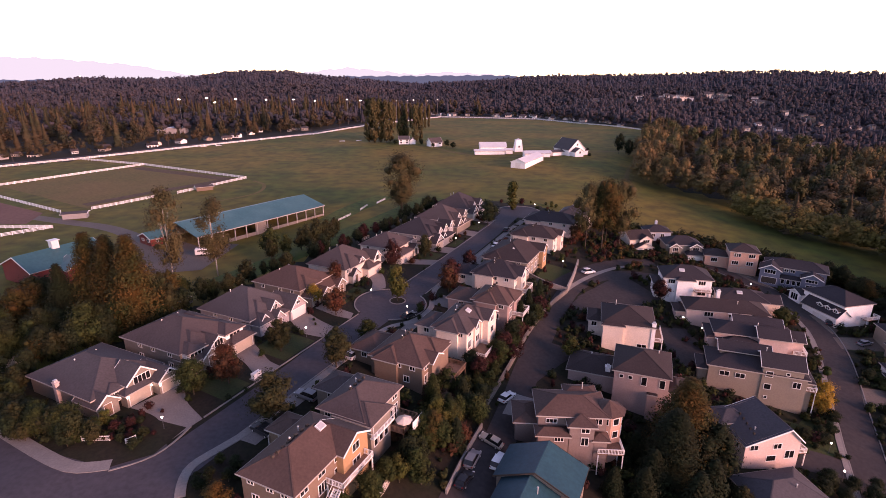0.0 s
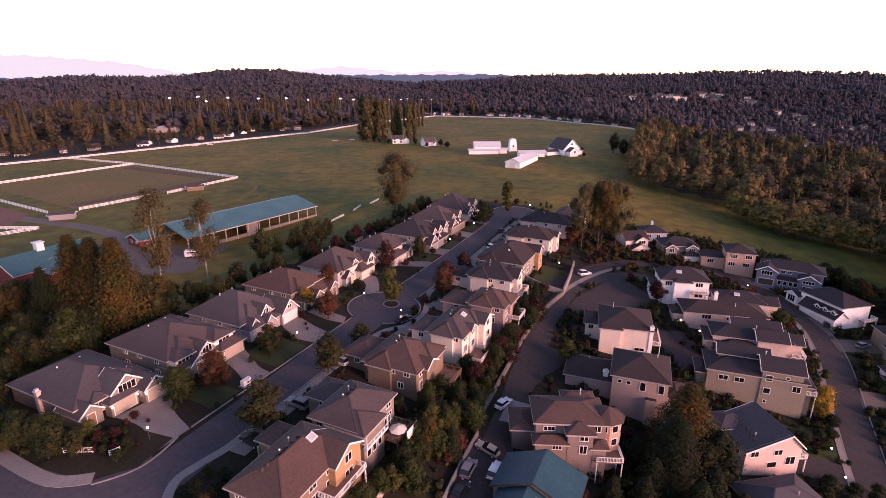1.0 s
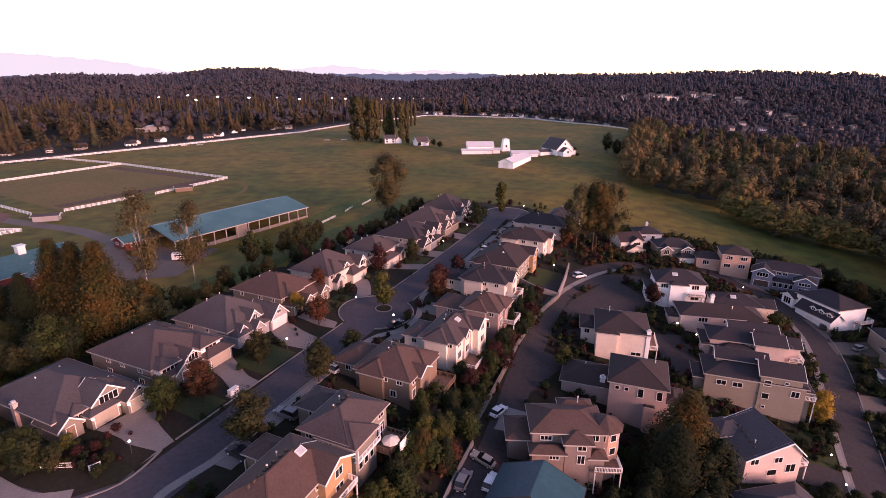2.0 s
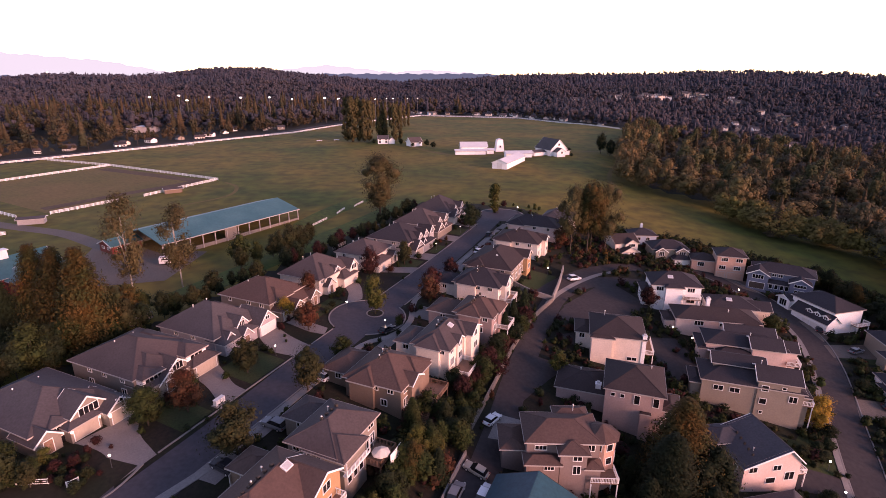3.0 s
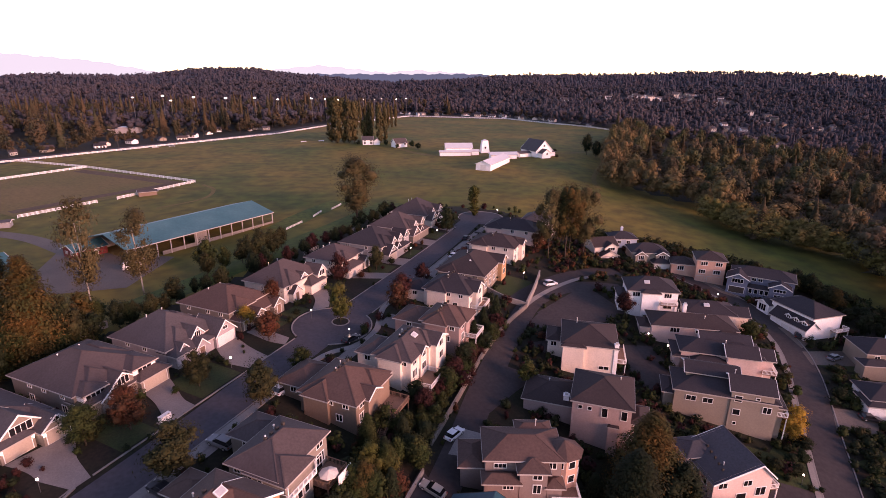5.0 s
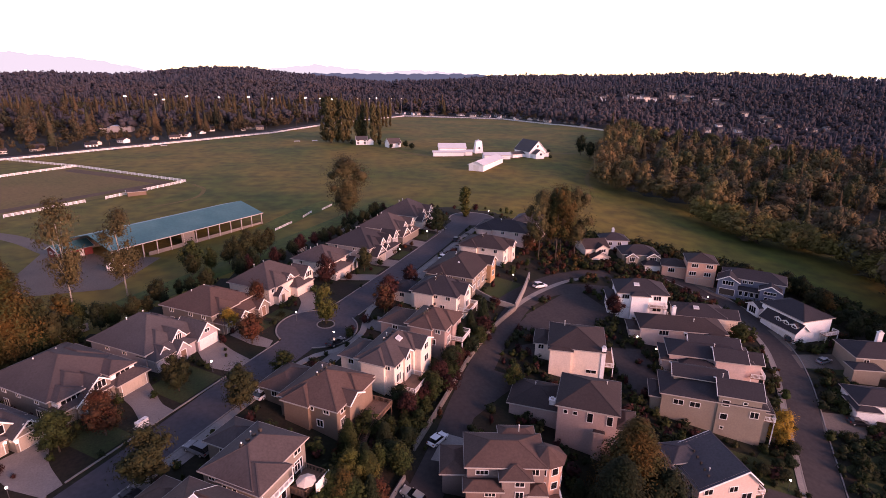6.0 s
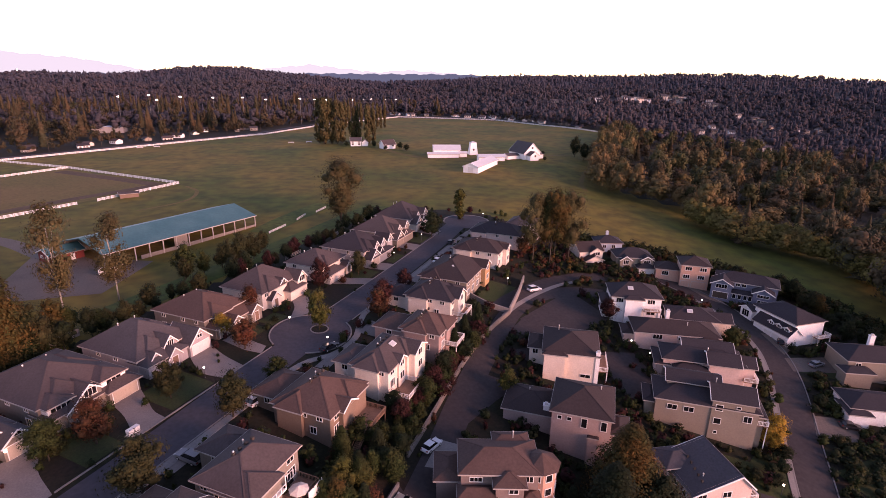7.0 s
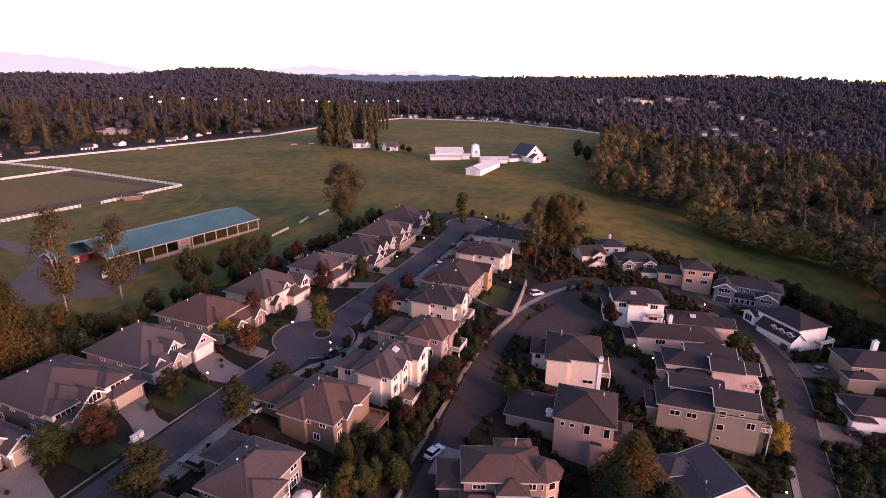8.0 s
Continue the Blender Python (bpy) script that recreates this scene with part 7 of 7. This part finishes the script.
along([(86, 168), (92, 172), (97, 164), (88, 158)], 10, 2, ("dark", "green"), 1.5, 3.0, "shrub", "garden shrub between lower houses", "garden shrubs")
along([row(-122, 34), row(-126, 52), row(-127, 70)], 16, 4, ("olive", "green", "dark"), 6, 11, label="leafy tree of the outer screen")
along([row(-140, 40), row(-144, 60), row(-142, 76)], 14, 5, ("olive", "cedar", "dark"), 7, 11, label="leafy tree of the outer screen")
for (a, b), (c, d), n in (((20, 82), (34, 80), 12), ((33, 84), (38, 92), 8), ((50, 108), (60, 110), 10), ((34, 92), (37, 100), 8), ((56, 100), (66, 104), 10), ((40, 118), (52, 114), 10), ((30, 100), (35, 108), 8), ((66, 128), (72, 122), 8), ((70, 147), (78, 150), 10), ((84, 146), (96, 144), 10), ((88, 166), (100, 170), 10), ((112, 164), (120, 160), 10), ((72, 134), (88, 130), 10), ((62, 116), (72, 119), 8), ((74, 186), (96, 184), 12), ((55, 84), (56, 94), 8), ((72, 92), (80, 96), 8)):
    along([(a, b), ((a + c) / 2, (b + d) / 2), (c, d)], n, 1.6, ("dark", "green", "plum"), 1.4, 3.2, "shrub", "dark garden shrub between houses", "garden shrubs")
for x, y, hh, leaf in ((-58, 74.8, 3.4, "green"), (-57.4, 77.2, 3.2, "lime"), (-60.5, 72.8, 3.6, "green"), (-52.8, 73, 2.0, "dark"), (-50, 71.8, 2.2, "dark"), (-49.9, 74.7, 2.2, "olive"), (-62.1, 74.6, 4.4, "olive"), (-65, 75.4, 4.4, "green"), (-69.3, 77, 4.6, "green"), (-73, 79, 4.4, "olive"), (-55, 75.5, 2.4, "plum"), (-53.4, 77, 2.0, "plum")):
    plant("round", leaf, x, y, hh, 1.25, "leafy shrub tree of the corner garden", "corner garden trees")
for x, y, hh in ((29.7, 75.5, 6), (34.7, 74.5, 8), (37.5, 78, 9), (47.6, 76.6, 10), (53, 83.5, 7), (43.5, 73, 10), (37, 85.5, 6)):
    plant("cone", "cedar" if hh > 12 else "dark", x, y, hh, 1.45, "large dark conifer below the houses", GT)
for x, y, hh, leaf in ((7.0, 87.5, 5, "green"), (5.1, 89.5, 4.8, "dark"), (1.7, 84.5, 5.2, "lime"), (10.0, 98.5, 4.6, "green"), (8.2, 93.5, 4.8, "dark"), (.7, 95, 5.4, "green"), (6.5, 104, 5, "dark"), (12, 110, 4.6, "green"), (-3.6, 71, 5, "green"), (3.2, 81.4, 4.6, "rust"), (-5, 77, 5, "green"), (15, 114, 4.8, "plum"), (18.5, 121, 4.6, "green")):
    plant("round", leaf, x, y, hh, 1.3, "dense leafy tree on the planted bank", GT)
for x, y in ((81.4, 97.4), (81, 94.6), (74.9, 84.6), (84.6, 84.4), (72.6, 82.1), (79, 83.3), (87, 101.5), (68.2, 84.1), (76, 81), (82, 81.5), (70, 97), (84.6, 98.6), (77.5, 96.2)):
    plant("round", "dark", x, y, 2.6 + (x * 7 % 1.6), 1.5, "dark leafy shrub tree below the houses", GT)
for u, v, hh, leaf in ((-60.9, 44.2, 2.2, "dark"), (-60.5, 41.8, 2.4, "dark"), (-61.9, 47.2, 2.0, "green"), (-58.1, 45.2, 2.4, "dark"), (-59.4, 48, 2.2, "dark"), (-57, 41.6, 2.8, "green"), (-55.4, 40.6, 4.6, "cedar"), (-62.2, 43, 1.6, "dark")):
    plant("round", leaf, *row(u, v), hh, 1.35, "leafy shrub tree before the ochre house", "corner garden trees")
rng = np.random.default_rng(78)
for n, box, leaves, h0, h1 in ((330, (52, 118, 160, 204), ("dark", "green", "plum", "rust", "dark", "olive"), 1.0, 3.0), (230, (30, 70, 95, 165), ("dark", "green", "plum", "dark"), 1.0, 2.6), (200, (96, 150, 92, 165), ("dark", "green", "olive", "dark"), 1.2, 3.2), (120, (92, 135, 78, 110), ("dark", "green", "dark"), 1.0, 2.6), (40, (70, 90, 82, 106), ("dark", "green", "olive"), .9, 2.2)):
    kept = 0
    while kept < n:
        x, y = rng.uniform(box[0], box[1]), rng.uniform(box[2], box[3])
        if inside(x, y, TOWN) and is_free(x, y):
            _pool.append((leaves[rng.integers(len(leaves))], x, y, rng.uniform(h0, h1), rng.uniform(.9, 1.4)))
            kept += 1
for p in smooth_line([(66, 214), (96, 210), (114, 201), (136, 183), (150, 160), (152, 130)], .5):
    for _ in range(2):
        x, y = p.x + rng.uniform(-5, 5), p.y + rng.uniform(-4, 5)
        if is_free(x, y):
            _pool.append((("olive", "cedar", "dark", "green", "olive")[rng.integers(5)], x, y, rng.uniform(1.6, 4.2), rng.uniform(.8, 1.3)))
rng = np.random.default_rng(77)
kept = 0
while kept < 1300:
    x, y = rng.uniform(-125, 150), rng.uniform(30, 235)
    u, v = .9 * x - .436 * y, .436 * x + .9 * y
    if not inside(x, y, TOWN) or not is_free(x, y) or v < 36 or (-79 < u < -72 and rng.uniform() < .8):
        continue
    _pool.append((("dark", "green", "plum", "olive", "dark", "green", "rust")[rng.integers(7)], x, y, rng.uniform(.7, 2.6) * (1.25 if u > -45 else .9), rng.uniform(.8, 1.3)))
    kept += 1
shrubbery()

# ---- far houses and lights ----
def far_house(x, y, yaw, wall, roof, w, d, hh, label):
    z = gz(x, y)
    t = thing("far_house", label, "house", "houses beyond the pasture", m=pose(x, y, z, 0, 0, yaw))
    put("wall", Mesh().add([(sx * w / 2, y1, q) for sx in (-1, 1) for y1, q in ((-d / 2, -1), (d / 2, -1), (d / 2, hh), (0, hh + d * .22), (-d / 2, hh))],
                           [(4, 3, 2, 1, 0), (5, 6, 7, 8, 9), (0, 5, 9, 4), (1, 2, 7, 6)]), WALLS[wall], t)
    e = .5
    put("roof", Mesh().add([(sx * (w / 2 + e), y1, q) for sx in (-1, 1) for y1, q in ((-d / 2 - e, hh - .2), (0, hh + d * .22 + .15), (d / 2 + e, hh - .2), (d / 2 + e, hh - .45), (0, hh + d * .22 - .1), (-d / 2 - e, hh - .45))],
                           [(0, 6, 7, 1), (1, 7, 8, 2), (3, 9, 10, 4), (4, 10, 11, 5), (0, 5, 11, 6), (2, 8, 9, 3), (0, 1, 4, 5), (1, 2, 3, 4), (6, 11, 10, 7), (7, 10, 9, 8)]), ROOFS[roof], t)
    for k in (-.28, .05, .3):
        fr, pn = window_data(1.4, 1.2, 2)
        w_ = put("window", fr, None, t, m=pose(w * k, -d / 2, hh - 2))
        put("pane", pn, None, w_)


rng = np.random.default_rng(23)
tints, tops = ("white", "cream", "tan", "grey", "taupe", "white"), ("grey", "brown", "dark", "brown")
for line, n in ((((-318, 362), (-262, 410), (-190, 500), (-140, 560)), 14), (((-10, 800), (60, 785), (126, 758), (176, 690), (214, 620)), 34)):
    for i, p in enumerate(smooth_line(line, 4)[::max(1, len(smooth_line(line, 4)) // n)]):
        far_house(p.x + rng.uniform(-16, 7), p.y + rng.uniform(4, 34), rng.uniform(-60, 60), tints[rng.integers(6)], tops[rng.integers(4)], rng.uniform(4, 9), rng.uniform(4, 7), rng.uniform(1.8, 3.4), "small pale house beyond the pasture fence")
for x, y in hill_homes:
    far_house(x, y, rng.uniform(-30, 30), tints[rng.integers(6)], "grey", rng.uniform(7, 13), rng.uniform(6, 9), rng.uniform(5, 8), "pale house among the trees on the hillside")
h, b, g = shed("large pale school hall with flat roof", -268, 548, 12, 17, 14, 5.6, "grey", "white", .12, "hip", name="school", group="houses beyond the pasture")
c = h.block(-17, -8.4, -8, 4, g + 4.0, "hip", .1)


def flood_light(x, y, high, heads=2, size=.42):
    t = thing("flood_light", "lit floodlight mast over the sports ground", "lamp", "floodlight masts", m=pose(x, y, gz(x, y)))
    put("mast", Mesh().tube((0, 0, -1), (0, 0, high), .28, .16), STEEL, t)
    put("crossarm", Mesh().box(-1.6, 1.6, -.1, .1, high - .3, high), STEEL, t)
    for k in range(heads):
        px = (k - (heads - 1) / 2) * 1.5
        put("lamp_head", Mesh().tube((px, .25, high + .4), (px, -.35, high + .15), size * .6, size * .75, 10), FLOOD, t, "bright white lamp head")


FLOOD = glow("lit floodlight", (1.0, 0.95, 0.85), 14.0)
for px, py, hh in ((-268, 560, 30), (-246, 575, 31), (-232, 560, 27), (-214, 570, 30), (-186, 580, 29), (-160, 590, 29), (-139, 600, 27), (-106, 610, 28), (-96, 640, 26), (-84, 650, 25)):
    flood_light(px * 1.06, py * 1.06, hh)
for px, py, hh in ((-62, 690, 24), (-48, 700, 24), (-40, 720, 24), (-22, 760, 22), (-8, 770, 22)):
    flood_light(px, py + 40, hh, 1, .35)
for az, r, hh in ((10.2, 1560, 22), (10.9, 1560, 22), (11.9, 1580, 22), (13, 1580, 22), (16.8, 1600, 24), (26.3, 1500, 26), (-33, 1500, 24)):
    flood_light(r * math.sin(radians(az)), r * math.cos(radians(az)), hh, 2, 1.2)


sp = [(p.x + rng.uniform(-16, 8), p.y + rng.uniform(0, 34)) for p in smooth_line([(-318, 366), (-262, 416), (-190, 506), (-140, 572), (-108, 650), (-20, 815)], 2.5)]
sp += [(p.x + rng.uniform(-10, 14), p.y + rng.uniform(-2, 30)) for p in smooth_line([(-10, 808), (60, 790), (126, 764), (180, 694), (216, 624)], 3)]
scatter("woods", "garden trees among the far houses", WOODDARK, sp, rng.uniform(2.5, 12, len(sp)), *split(left_round), rng.uniform(1.6, 4.2, len(sp)), 31)


def utility_pole(x, y, high=11):
    t = thing("utility_pole", "brown wooden utility pole beside the road", "pole", "utility poles", m=pose(x, y, gz(x, y)))
    put("pole", Mesh().tube((0, 0, -.5), (0, 0, high), .16, .11), DARKWOOD, t)
    put("crossarm", Mesh().box(-1.2, 1.2, -.06, .06, high - .7, high - .55), DARKWOOD, t)


for i in range(9):
    f = i / 8
    utility_pole(-300 + f * 190, 372 + f * 205)
strip("road", [(-330, 330), (-298, 358), (-264, 388), (-196, 464), (-132, 536), (-96, 632), (-10, 780)], -9.5, -3.5, ASPHALT, 0.08, "asphalt road beyond the pasture fence", "road")
for x, y in ((-196, 440), (-186, 446), (-88, 470), (-74, 474)):
    t = thing("feed_rack", "pale wooden feed rack in the pasture", "rack", "pasture racks", m=pose(x, y, gz(x, y), 0, 0, 20))
    put("top_board", Mesh().box(-2.2, 2.2, -.8, .8, .7, .9), WHITE, t)
    for k in (-1.9, 1.9):
        put("leg", Mesh().box(k - .1, k + .1, -.6, .6, -.2, .7), TRIM, t)
